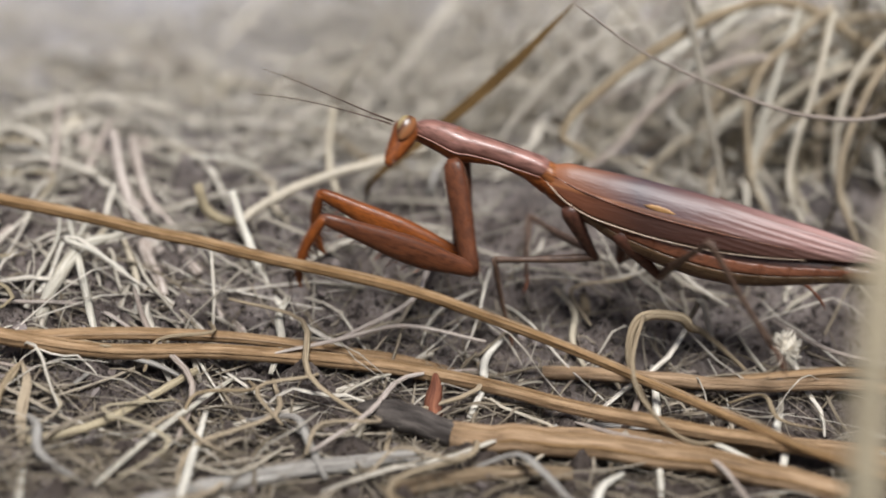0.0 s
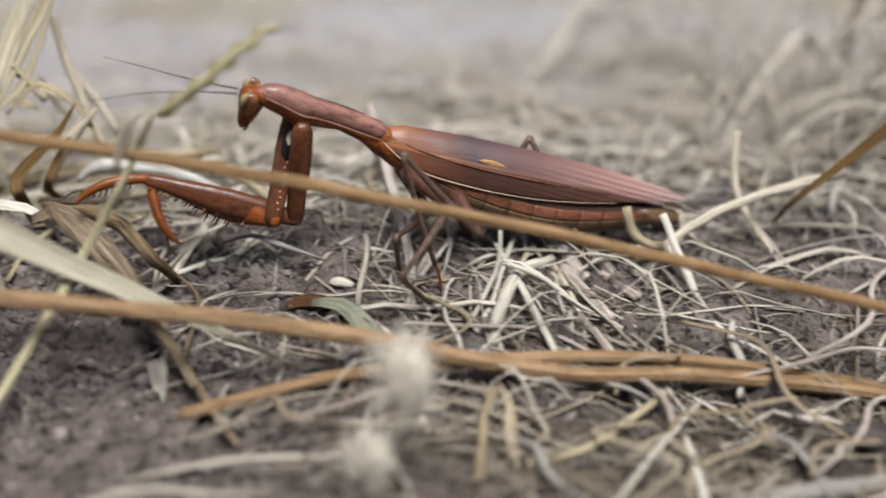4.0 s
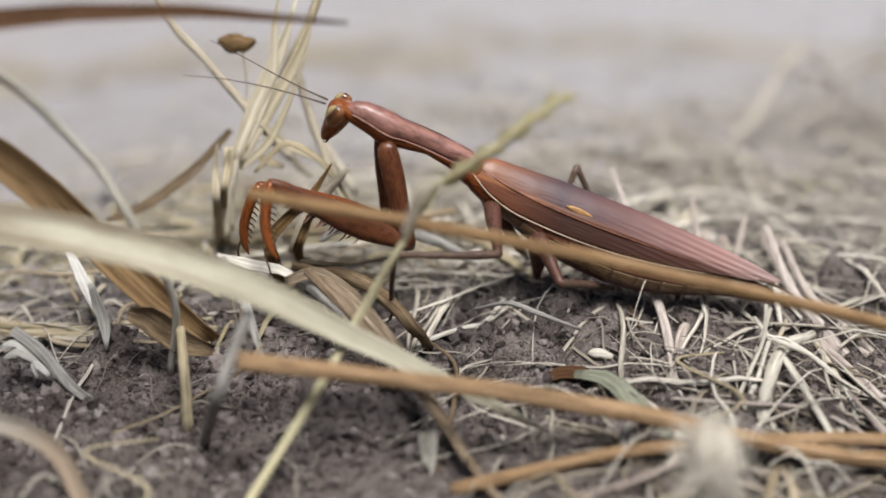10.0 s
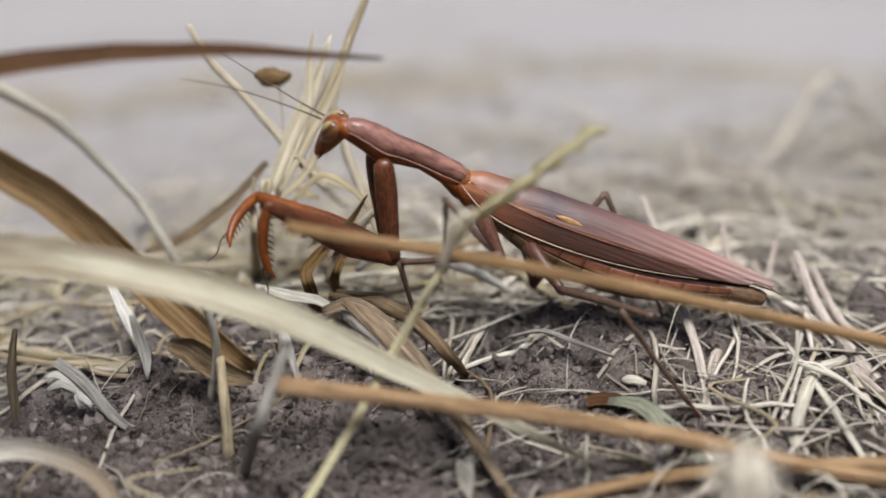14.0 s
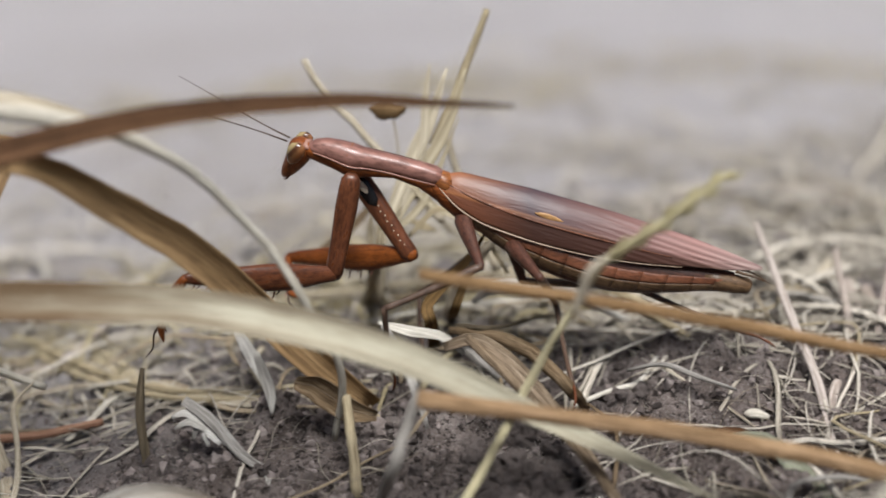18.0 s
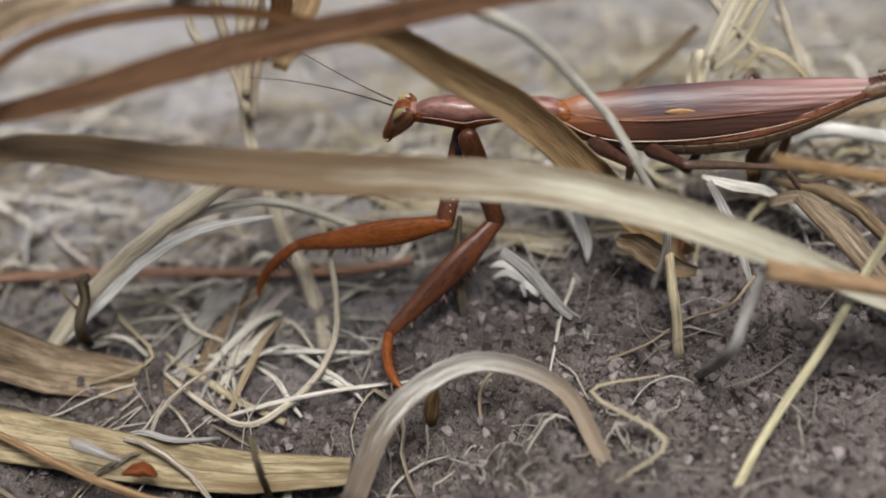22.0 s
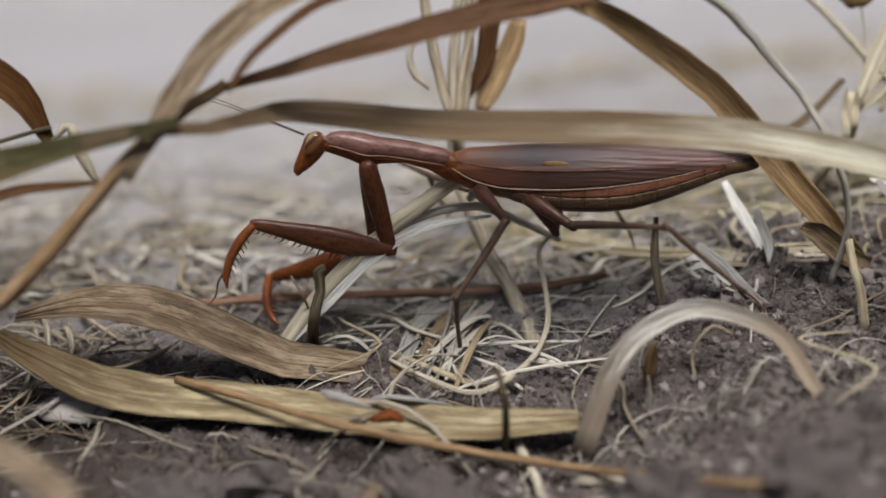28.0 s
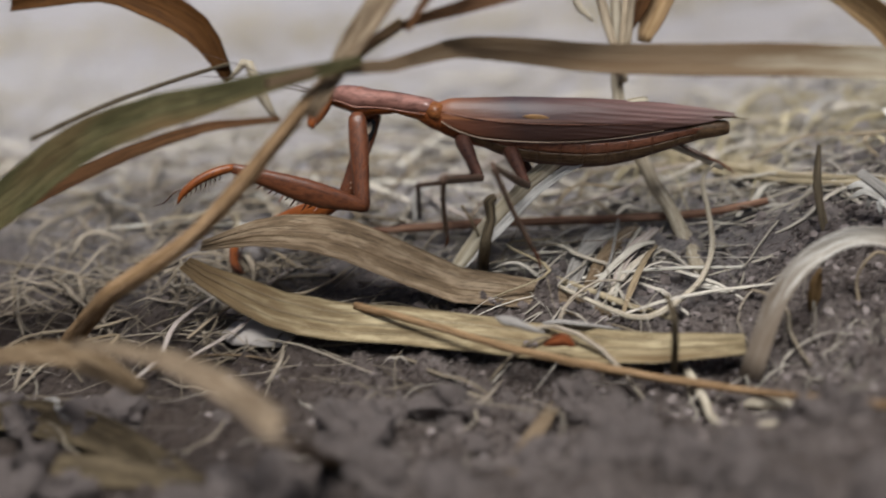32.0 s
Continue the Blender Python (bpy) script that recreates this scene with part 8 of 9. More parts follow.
    walk(fore_coxa_far, [
        (0, bone(-0.0130, 0.0024, -0.0022, -0.0088, -0.0017, -0.0161)), (1, bone(-0.0132, 0.0011, -0.0019, -0.0098, -0.0037, -0.0159)), (2, bone(-0.0121, 0.0045, -0.0033, -0.0119, -0.0004, -0.0177)),
        (3, bone(-0.0124, 0.0038, -0.0030, -0.0095, 0.0035, -0.0179)), (4, bone(-0.0133, 0.0009, -0.0013, -0.0132, -0.0022, -0.0162)), (7, bone(-0.0132, -0.0020, -0.0011, -0.0081, 0.0007, -0.0151)),
        (8, bone(-0.0133, 0.0003, -0.0008, -0.0090, 0.0048, -0.0147)), (9, bone(-0.0131, 0.0020, -0.0021, -0.0077, 0.0028, -0.0163)), (10, bone(-0.0131, 0.0020, -0.0023, -0.0070, 0.0077, -0.0150)),
        (11, bone(-0.0128, 0.0028, -0.0025, -0.0067, 0.0089, -0.0150)), (12, bone(-0.0128, 0.0026, -0.0027, -0.0074, 0.0074, -0.0160)), (13, bone(-0.0132, 0.0004, -0.0021, -0.0063, 0.0037, -0.0152)),
        (16, bone(-0.0133, -0.0016, -0.0009, -0.0083, 0.0018, -0.0150)), (17, bone(-0.0132, 0.0009, -0.0020, -0.0089, 0.0011, -0.0166)), (18, bone(-0.0125, 0.0032, -0.0036, -0.0010, 0.0002, -0.0130)),
        (19, bone(-0.0132, 0.0009, -0.0022, -0.0005, -0.0003, -0.0104)), (20, bone(-0.0132, -0.0024, -0.0012, -0.0099, 0.0013, -0.0157)), (21, bone(-0.0130, 0.0016, -0.0028, -0.0129, 0.0012, -0.0180)),
        (22, bone(-0.0127, 0.0034, -0.0024, -0.0170, -0.0030, -0.0156)), (23, bone(-0.0122, 0.0046, -0.0029, -0.0144, -0.0015, -0.0167)), (24, bone(-0.0129, 0.0024, -0.0026, -0.0151, -0.0041, -0.0162)),
        (25, bone(-0.0124, 0.0039, -0.0032, -0.0118, 0.0066, -0.0182)), (26, bone(-0.0132, 0.0021, -0.0006, -0.0110, 0.0062, -0.0150)), (29, bone(-0.0131, 0.0023, -0.0011, -0.0124, -0.0010, -0.0160)),
        (30, bone(-0.0125, 0.0044, -0.0020, -0.0120, 0.0010, -0.0168)), (31, bone(-0.0128, 0.0030, -0.0021, -0.0106, 0.0035, -0.0171)), (32, bone(-0.0099, 0.0085, -0.0028, -0.0145, 0.0049, -0.0169)),
    ])
    walk(fore_femur_far, [
        (0, bone(-0.0088, -0.0017, -0.0161, -0.0306, -0.0046, -0.0112)), (1, bone(-0.0098, -0.0037, -0.0159, -0.0316, -0.0072, -0.0117)), (2, bone(-0.0119, -0.0004, -0.0177, -0.0334, 0.0061, -0.0167)),
        (3, bone(-0.0095, 0.0035, -0.0179, -0.0303, 0.0110, -0.0219)), (4, bone(-0.0132, -0.0022, -0.0162, -0.0299, 0.0130, -0.0171)), (7, bone(-0.0081, 0.0007, -0.0151, -0.0302, 0.0000, -0.0110)),
        (8, bone(-0.0090, 0.0048, -0.0147, -0.0303, -0.0019, -0.0118)), (9, bone(-0.0077, 0.0028, -0.0163, -0.0280, 0.0124, -0.0177)), (10, bone(-0.0070, 0.0077, -0.0150, -0.0277, -0.0011, -0.0149)),
        (11, bone(-0.0067, 0.0089, -0.0150, -0.0268, -0.0012, -0.0140)), (12, bone(-0.0074, 0.0074, -0.0160, -0.0271, -0.0031, -0.0149)), (13, bone(-0.0063, 0.0037, -0.0152, -0.0273, 0.0119, -0.0162)),
        (16, bone(-0.0083, 0.0018, -0.0150, -0.0300, 0.0075, -0.0160)), (17, bone(-0.0089, 0.0011, -0.0166, -0.0313, 0.0003, -0.0184)), (18, bone(-0.0010, 0.0002, -0.0130, -0.0187, 0.0111, -0.0218)),
        (19, bone(-0.0005, -0.0003, -0.0104, -0.0182, 0.0098, -0.0199)), (20, bone(-0.0099, 0.0013, -0.0157, -0.0299, 0.0029, -0.0258)), (21, bone(-0.0129, 0.0012, -0.0180, -0.0351, -0.0022, -0.0170)),
        (22, bone(-0.0170, -0.0030, -0.0156, -0.0385, 0.0017, -0.0198)), (23, bone(-0.0144, -0.0015, -0.0167, -0.0361, 0.0031, -0.0203)), (24, bone(-0.0151, -0.0041, -0.0162, -0.0360, 0.0035, -0.0195)),
        (25, bone(-0.0118, 0.0066, -0.0182, -0.0330, -0.0004, -0.0207)), (26, bone(-0.0110, 0.0062, -0.0150, -0.0333, 0.0062, -0.0172)), (29, bone(-0.0124, -0.0010, -0.0160, -0.0294, 0.0114, -0.0241)),
        (30, bone(-0.0120, 0.0010, -0.0168, -0.0290, 0.0134, -0.0246)), (31, bone(-0.0106, 0.0035, -0.0171, -0.0324, 0.0091, -0.0178)), (32, bone(-0.0145, 0.0049, -0.0169, -0.0337, 0.0111, -0.0268)),
    ])
    walk(fore_tibia_far, [
        (0, bone(-0.0306, -0.0046, -0.0112, -0.0298, -0.0015, -0.0213)), (1, bone(-0.0316, -0.0072, -0.0117, -0.0341, -0.0046, -0.0216)), (2, bone(-0.0334, 0.0061, -0.0167, -0.0358, -0.0040, -0.0187)),
        (3, bone(-0.0303, 0.0110, -0.0219, -0.0291, 0.0030, -0.0287)), (4, bone(-0.0299, 0.0130, -0.0171, -0.0248, 0.0092, -0.0256)), (7, bone(-0.0302, 0.0000, -0.0110, -0.0345, 0.0038, -0.0199)),
        (8, bone(-0.0303, -0.0019, -0.0118, -0.0316, -0.0016, -0.0222)), (9, bone(-0.0280, 0.0124, -0.0177, -0.0281, 0.0072, -0.0269)), (10, bone(-0.0277, -0.0011, -0.0149, -0.0265, 0.0001, -0.0253)),
        (11, bone(-0.0268, -0.0012, -0.0140, -0.0247, -0.0040, -0.0240)), (12, bone(-0.0271, -0.0031, -0.0149, -0.0242, -0.0043, -0.0251)), (13, bone(-0.0273, 0.0119, -0.0162, -0.0298, 0.0066, -0.0250)),
        (16, bone(-0.0300, 0.0075, -0.0160, -0.0319, -0.0011, -0.0219)), (17, bone(-0.0313, 0.0003, -0.0184, -0.0348, 0.0065, -0.0262)), (18, bone(-0.0187, 0.0111, -0.0218, -0.0162, 0.0013, -0.0252)),
        (19, bone(-0.0182, 0.0098, -0.0199, -0.0165, -0.0000, -0.0234)), (20, bone(-0.0299, 0.0029, -0.0258, -0.0305, -0.0016, -0.0355)), (21, bone(-0.0351, -0.0022, -0.0170, -0.0380, -0.0074, -0.0258)),
        (22, bone(-0.0385, 0.0017, -0.0198, -0.0459, 0.0017, -0.0274)), (23, bone(-0.0361, 0.0031, -0.0203, -0.0417, 0.0030, -0.0293)), (24, bone(-0.0360, 0.0035, -0.0195, -0.0372, 0.0016, -0.0299)),
        (25, bone(-0.0330, -0.0004, -0.0207, -0.0346, -0.0046, -0.0303)), (26, bone(-0.0333, 0.0062, -0.0172, -0.0304, 0.0045, -0.0272)), (29, bone(-0.0294, 0.0114, -0.0241, -0.0290, 0.0011, -0.0267)),
        (30, bone(-0.0290, 0.0134, -0.0246, -0.0286, 0.0029, -0.0255)), (31, bone(-0.0324, 0.0091, -0.0178, -0.0345, 0.0156, -0.0258)), (32, bone(-0.0337, 0.0111, -0.0268, -0.0322, 0.0010, -0.0300)),
    ])
    walk(mid_coxa_near, [
        (0, bone(0.0050, -0.0025, -0.0050, 0.0098, 0.0019, -0.0119)), (1, bone(0.0050, -0.0025, -0.0050, 0.0123, -0.0075, -0.0085)), (2, bone(0.0050, -0.0025, -0.0050, 0.0117, -0.0088, -0.0075)),
        (3, bone(0.0050, -0.0025, -0.0050, 0.0070, -0.0110, -0.0089)), (4, bone(0.0050, -0.0025, -0.0050, 0.0103, -0.0101, -0.0073)), (7, bone(0.0050, -0.0025, -0.0050, 0.0101, -0.0093, -0.0092)),
        (8, bone(0.0050, -0.0025, -0.0050, 0.0083, -0.0102, -0.0094)), (9, bone(0.0050, -0.0025, -0.0050, 0.0081, -0.0105, -0.0091)), (10, bone(0.0050, -0.0025, -0.0050, 0.0071, -0.0106, -0.0096)),
        (11, bone(0.0050, -0.0025, -0.0050, 0.0075, -0.0105, -0.0095)), (12, bone(0.0050, -0.0025, -0.0050, 0.0071, -0.0114, -0.0075)), (13, bone(0.0050, -0.0025, -0.0050, 0.0072, -0.0114, -0.0077)),
        (16, bone(0.0050, -0.0025, -0.0050, 0.0111, -0.0097, -0.0061)), (17, bone(0.0050, -0.0025, -0.0050, 0.0094, -0.0104, -0.0079)), (18, bone(0.0050, -0.0025, -0.0050, 0.0089, -0.0102, -0.0090)),
        (19, bone(0.0050, -0.0025, -0.0050, 0.0104, -0.0093, -0.0088)), (20, bone(0.0050, -0.0025, -0.0050, 0.0083, -0.0113, -0.0062)), (21, bone(0.0050, -0.0025, -0.0050, 0.0102, -0.0102, -0.0072)),
        (22, bone(0.0050, -0.0025, -0.0050, 0.0088, -0.0112, -0.0046)), (23, bone(0.0050, -0.0025, -0.0050, 0.0104, -0.0103, -0.0049)), (24, bone(0.0050, -0.0025, -0.0050, 0.0055, -0.0119, -0.0065)),
        (25, bone(0.0050, -0.0025, -0.0050, 0.0123, -0.0062, -0.0098)), (26, bone(0.0050, -0.0025, -0.0050, 0.0112, -0.0070, -0.0106)), (29, bone(0.0050, -0.0025, -0.0050, 0.0084, -0.0109, -0.0078)),
        (30, bone(0.0050, -0.0025, -0.0050, 0.0079, -0.0106, -0.0091)), (31, bone(0.0050, -0.0025, -0.0050, 0.0073, -0.0111, -0.0082)), (32, bone(0.0050, -0.0025, -0.0050, 0.0078, -0.0102, -0.0097)),
    ])
    walk(mid_femur_near, [
        (0, bone(0.0098, 0.0019, -0.0119, -0.0039, -0.0042, -0.0141)), (1, bone(0.0123, -0.0075, -0.0085, 0.0025, -0.0191, -0.0099)), (2, bone(0.0117, -0.0088, -0.0075, 0.0061, -0.0054, -0.0212)),
        (3, bone(0.0070, -0.0110, -0.0089, -0.0072, -0.0104, -0.0141)), (4, bone(0.0103, -0.0101, -0.0073, 0.0034, -0.0196, -0.0168)), (7, bone(0.0101, -0.0093, -0.0092, -0.0048, -0.0096, -0.0120)),
        (8, bone(0.0083, -0.0102, -0.0094, -0.0067, -0.0098, -0.0125)), (9, bone(0.0081, -0.0105, -0.0091, -0.0064, -0.0095, -0.0137)), (10, bone(0.0071, -0.0106, -0.0096, -0.0070, -0.0144, -0.0141)),
        (11, bone(0.0075, -0.0105, -0.0095, -0.0064, -0.0161, -0.0123)), (12, bone(0.0071, -0.0114, -0.0075, -0.0053, -0.0060, -0.0145)), (13, bone(0.0072, -0.0114, -0.0077, -0.0055, -0.0064, -0.0144)),
        (16, bone(0.0111, -0.0097, -0.0061, -0.0012, -0.0071, -0.0147)), (17, bone(0.0094, -0.0104, -0.0079, -0.0003, -0.0029, -0.0168)), (18, bone(0.0089, -0.0102, -0.0090, -0.0029, -0.0129, -0.0183)),
        (19, bone(0.0104, -0.0093, -0.0088, -0.0021, -0.0069, -0.0171)), (20, bone(0.0083, -0.0113, -0.0062, 0.0017, -0.0025, -0.0166)), (21, bone(0.0102, -0.0102, -0.0072, 0.0080, 0.0025, -0.0153)),
        (22, bone(0.0088, -0.0112, -0.0046, 0.0099, 0.0007, -0.0141)), (23, bone(0.0104, -0.0103, -0.0049, 0.0121, 0.0015, -0.0142)), (24, bone(0.0055, -0.0119, -0.0065, -0.0016, -0.0118, -0.0200)),
        (25, bone(0.0123, -0.0062, -0.0098, 0.0052, -0.0114, -0.0223)), (26, bone(0.0112, -0.0070, -0.0106, 0.0073, 0.0006, -0.0232)), (29, bone(0.0084, -0.0109, -0.0078, -0.0010, -0.0142, -0.0194)),
        (30, bone(0.0079, -0.0106, -0.0091, -0.0010, -0.0089, -0.0213)), (31, bone(0.0073, -0.0111, -0.0082, 0.0013, -0.0064, -0.0213)), (32, bone(0.0078, -0.0102, -0.0097, 0.0013, -0.0238, -0.0069)),
    ])
    walk(mid_tibia_near, [
        (0, bone(-0.0039, -0.0042, -0.0141, 0.0015, 0.0004, -0.0289)), (1, bone(0.0025, -0.0191, -0.0099, 0.0111, -0.0139, -0.0230)), (2, bone(0.0061, -0.0054, -0.0212, 0.0194, -0.0000, -0.0294)),
        (3, bone(-0.0072, -0.0104, -0.0141, -0.0075, -0.0052, -0.0297)), (4, bone(0.0034, -0.0196, -0.0168, 0.0144, -0.0095, -0.0237)), (7, bone(-0.0048, -0.0096, -0.0120, -0.0052, -0.0105, -0.0284)),
        (8, bone(-0.0067, -0.0098, -0.0125, -0.0042, -0.0061, -0.0283)), (9, bone(-0.0064, -0.0095, -0.0137, -0.0012, -0.0068, -0.0292)), (10, bone(-0.0070, -0.0144, -0.0141, -0.0027, -0.0043, -0.0264)),
        (11, bone(-0.0064, -0.0161, -0.0123, -0.0011, -0.0076, -0.0255)), (12, bone(-0.0053, -0.0060, -0.0145, 0.0006, 0.0004, -0.0285)), (13, bone(-0.0055, -0.0064, -0.0144, 0.0021, 0.0002, -0.0275)),
        (16, bone(-0.0012, -0.0071, -0.0147, 0.0100, -0.0064, -0.0268)), (17, bone(-0.0003, -0.0029, -0.0168, 0.0100, 0.0064, -0.0257)), (18, bone(-0.0029, -0.0129, -0.0183, 0.0024, -0.0061, -0.0324)),
        (19, bone(-0.0021, -0.0069, -0.0171, 0.0005, 0.0013, -0.0312)), (20, bone(0.0017, -0.0025, -0.0166, 0.0095, 0.0029, -0.0300)), (21, bone(0.0080, 0.0025, -0.0153, 0.0111, 0.0085, -0.0304)),
        (22, bone(0.0099, 0.0007, -0.0141, 0.0144, 0.0049, -0.0294)), (23, bone(0.0121, 0.0015, -0.0142, 0.0173, 0.0038, -0.0297)), (24, bone(-0.0016, -0.0118, -0.0200, -0.0004, -0.0037, -0.0343)),
        (25, bone(0.0052, -0.0114, -0.0223, 0.0038, -0.0001, -0.0342)), (26, bone(0.0073, 0.0006, -0.0232, 0.0068, 0.0134, -0.0338)), (29, bone(-0.0010, -0.0142, -0.0194, 0.0002, -0.0070, -0.0342)),
        (30, bone(-0.0010, -0.0089, -0.0213, 0.0017, -0.0027, -0.0364)), (31, bone(0.0013, -0.0064, -0.0213, 0.0052, 0.0029, -0.0344)), (32, bone(0.0013, -0.0238, -0.0069, 0.0026, -0.0144, -0.0205)),
    ])
    walk(hind_coxa_near, [
        (0, bone(0.0130, -0.0025, -0.0065, 0.0196, 0.0006, -0.0117)), (1, bone(0.0130, -0.0025, -0.0065, 0.0189, -0.0013, -0.0132)), (2, bone(0.0130, -0.0025, -0.0065, 0.0211, -0.0046, -0.0097)),
        (3, bone(0.0130, -0.0025, -0.0065, 0.0158, -0.0107, -0.0093)), (4, bone(0.0130, -0.0025, -0.0065, 0.0160, -0.0100, -0.0105)), (7, bone(0.0130, -0.0025, -0.0065, 0.0197, -0.0065, -0.0110)),
        (8, bone(0.0130, -0.0025, -0.0065, 0.0185, -0.0084, -0.0104)), (9, bone(0.0130, -0.0025, -0.0065, 0.0173, -0.0094, -0.0104)), (10, bone(0.0130, -0.0025, -0.0065, 0.0174, -0.0092, -0.0106)),
        (11, bone(0.0130, -0.0025, -0.0065, 0.0178, -0.0089, -0.0106)), (12, bone(0.0130, -0.0025, -0.0065, 0.0177, -0.0092, -0.0102)), (13, bone(0.0130, -0.0025, -0.0065, 0.0188, -0.0079, -0.0108)),
        (16, bone(0.0130, -0.0025, -0.0065, 0.0185, -0.0096, -0.0067)), (17, bone(0.0130, -0.0025, -0.0065, 0.0171, -0.0105, -0.0062)), (18, bone(0.0130, -0.0025, -0.0065, 0.0177, -0.0100, -0.0083)),
        (19, bone(0.0130, -0.0025, -0.0065, 0.0196, -0.0078, -0.0096)), (20, bone(0.0130, -0.0025, -0.0065, 0.0157, -0.0110, -0.0058)), (21, bone(0.0130, -0.0025, -0.0065, 0.0190, -0.0089, -0.0084)),
        (22, bone(0.0130, -0.0025, -0.0065, 0.0164, -0.0108, -0.0055)), (23, bone(0.0130, -0.0025, -0.0065, 0.0160, -0.0110, -0.0059)), (24, bone(0.0130, -0.0025, -0.0065, 0.0153, -0.0112, -0.0062)),
        (25, bone(0.0130, -0.0025, -0.0065, 0.0208, -0.0023, -0.0110)), (26, bone(0.0130, -0.0025, -0.0065, 0.0207, -0.0015, -0.0109)), (29, bone(0.0130, -0.0025, -0.0065, 0.0186, -0.0088, -0.0097)),
        (30, bone(0.0130, -0.0025, -0.0065, 0.0185, -0.0090, -0.0094)), (31, bone(0.0130, -0.0025, -0.0065, 0.0177, -0.0097, -0.0090)), (32, bone(0.0130, -0.0025, -0.0065, 0.0155, -0.0099, -0.0109)),
    ])
    walk(hind_femur_near, [
        (0, bone(0.0196, 0.0006, -0.0117, 0.0248, -0.0126, -0.0006)), (1, bone(0.0189, -0.0013, -0.0132, 0.0099, -0.0111, -0.0011)), (2, bone(0.0211, -0.0046, -0.0097, 0.0316, -0.0186, -0.0052)),
        (3, bone(0.0158, -0.0107, -0.0093, 0.0034, -0.0215, -0.0022)), (4, bone(0.0160, -0.0100, -0.0105, 0.0010, -0.0118, -0.0007)), (7, bone(0.0197, -0.0065, -0.0110, 0.0199, -0.0228, -0.0036)),
        (8, bone(0.0185, -0.0084, -0.0104, 0.0210, -0.0248, -0.0033)), (9, bone(0.0173, -0.0094, -0.0104, 0.0196, -0.0258, -0.0035)), (10, bone(0.0174, -0.0092, -0.0106, 0.0293, 0.0043, -0.0110)),
        (11, bone(0.0178, -0.0089, -0.0106, 0.0226, -0.0252, -0.0048)), (12, bone(0.0177, -0.0092, -0.0102, 0.0311, 0.0027, -0.0121)), (13, bone(0.0188, -0.0079, -0.0108, 0.0240, -0.0244, -0.0057)),
        (16, bone(0.0185, -0.0096, -0.0067, 0.0313, 0.0017, -0.0122)), (17, bone(0.0171, -0.0105, -0.0062, 0.0254, 0.0053, -0.0086)), (18, bone(0.0177, -0.0100, -0.0083, 0.0233, 0.0053, -0.0159)),
        (19, bone(0.0196, -0.0078, -0.0096, 0.0249, -0.0245, -0.0054)), (20, bone(0.0157, -0.0110, -0.0058, 0.0312, -0.0040, -0.0116)), (21, bone(0.0190, -0.0089, -0.0084, 0.0259, -0.0240, -0.0012)),
        (22, bone(0.0164, -0.0108, -0.0055, 0.0324, -0.0042, -0.0103)), (23, bone(0.0160, -0.0110, -0.0059, 0.0333, -0.0073, -0.0095)), (24, bone(0.0153, -0.0112, -0.0062, 0.0275, -0.0021, -0.0159)),
        (25, bone(0.0208, -0.0023, -0.0110, 0.0235, -0.0176, -0.0020)), (26, bone(0.0207, -0.0015, -0.0109, 0.0296, -0.0140, -0.0016)), (29, bone(0.0186, -0.0088, -0.0097, 0.0336, -0.0187, -0.0102)),
        (30, bone(0.0185, -0.0090, -0.0094, 0.0348, -0.0166, -0.0102)), (31, bone(0.0177, -0.0097, -0.0090, 0.0345, -0.0160, -0.0107)), (32, bone(0.0155, -0.0099, -0.0109, 0.0087, -0.0253, -0.0044)),
    ])
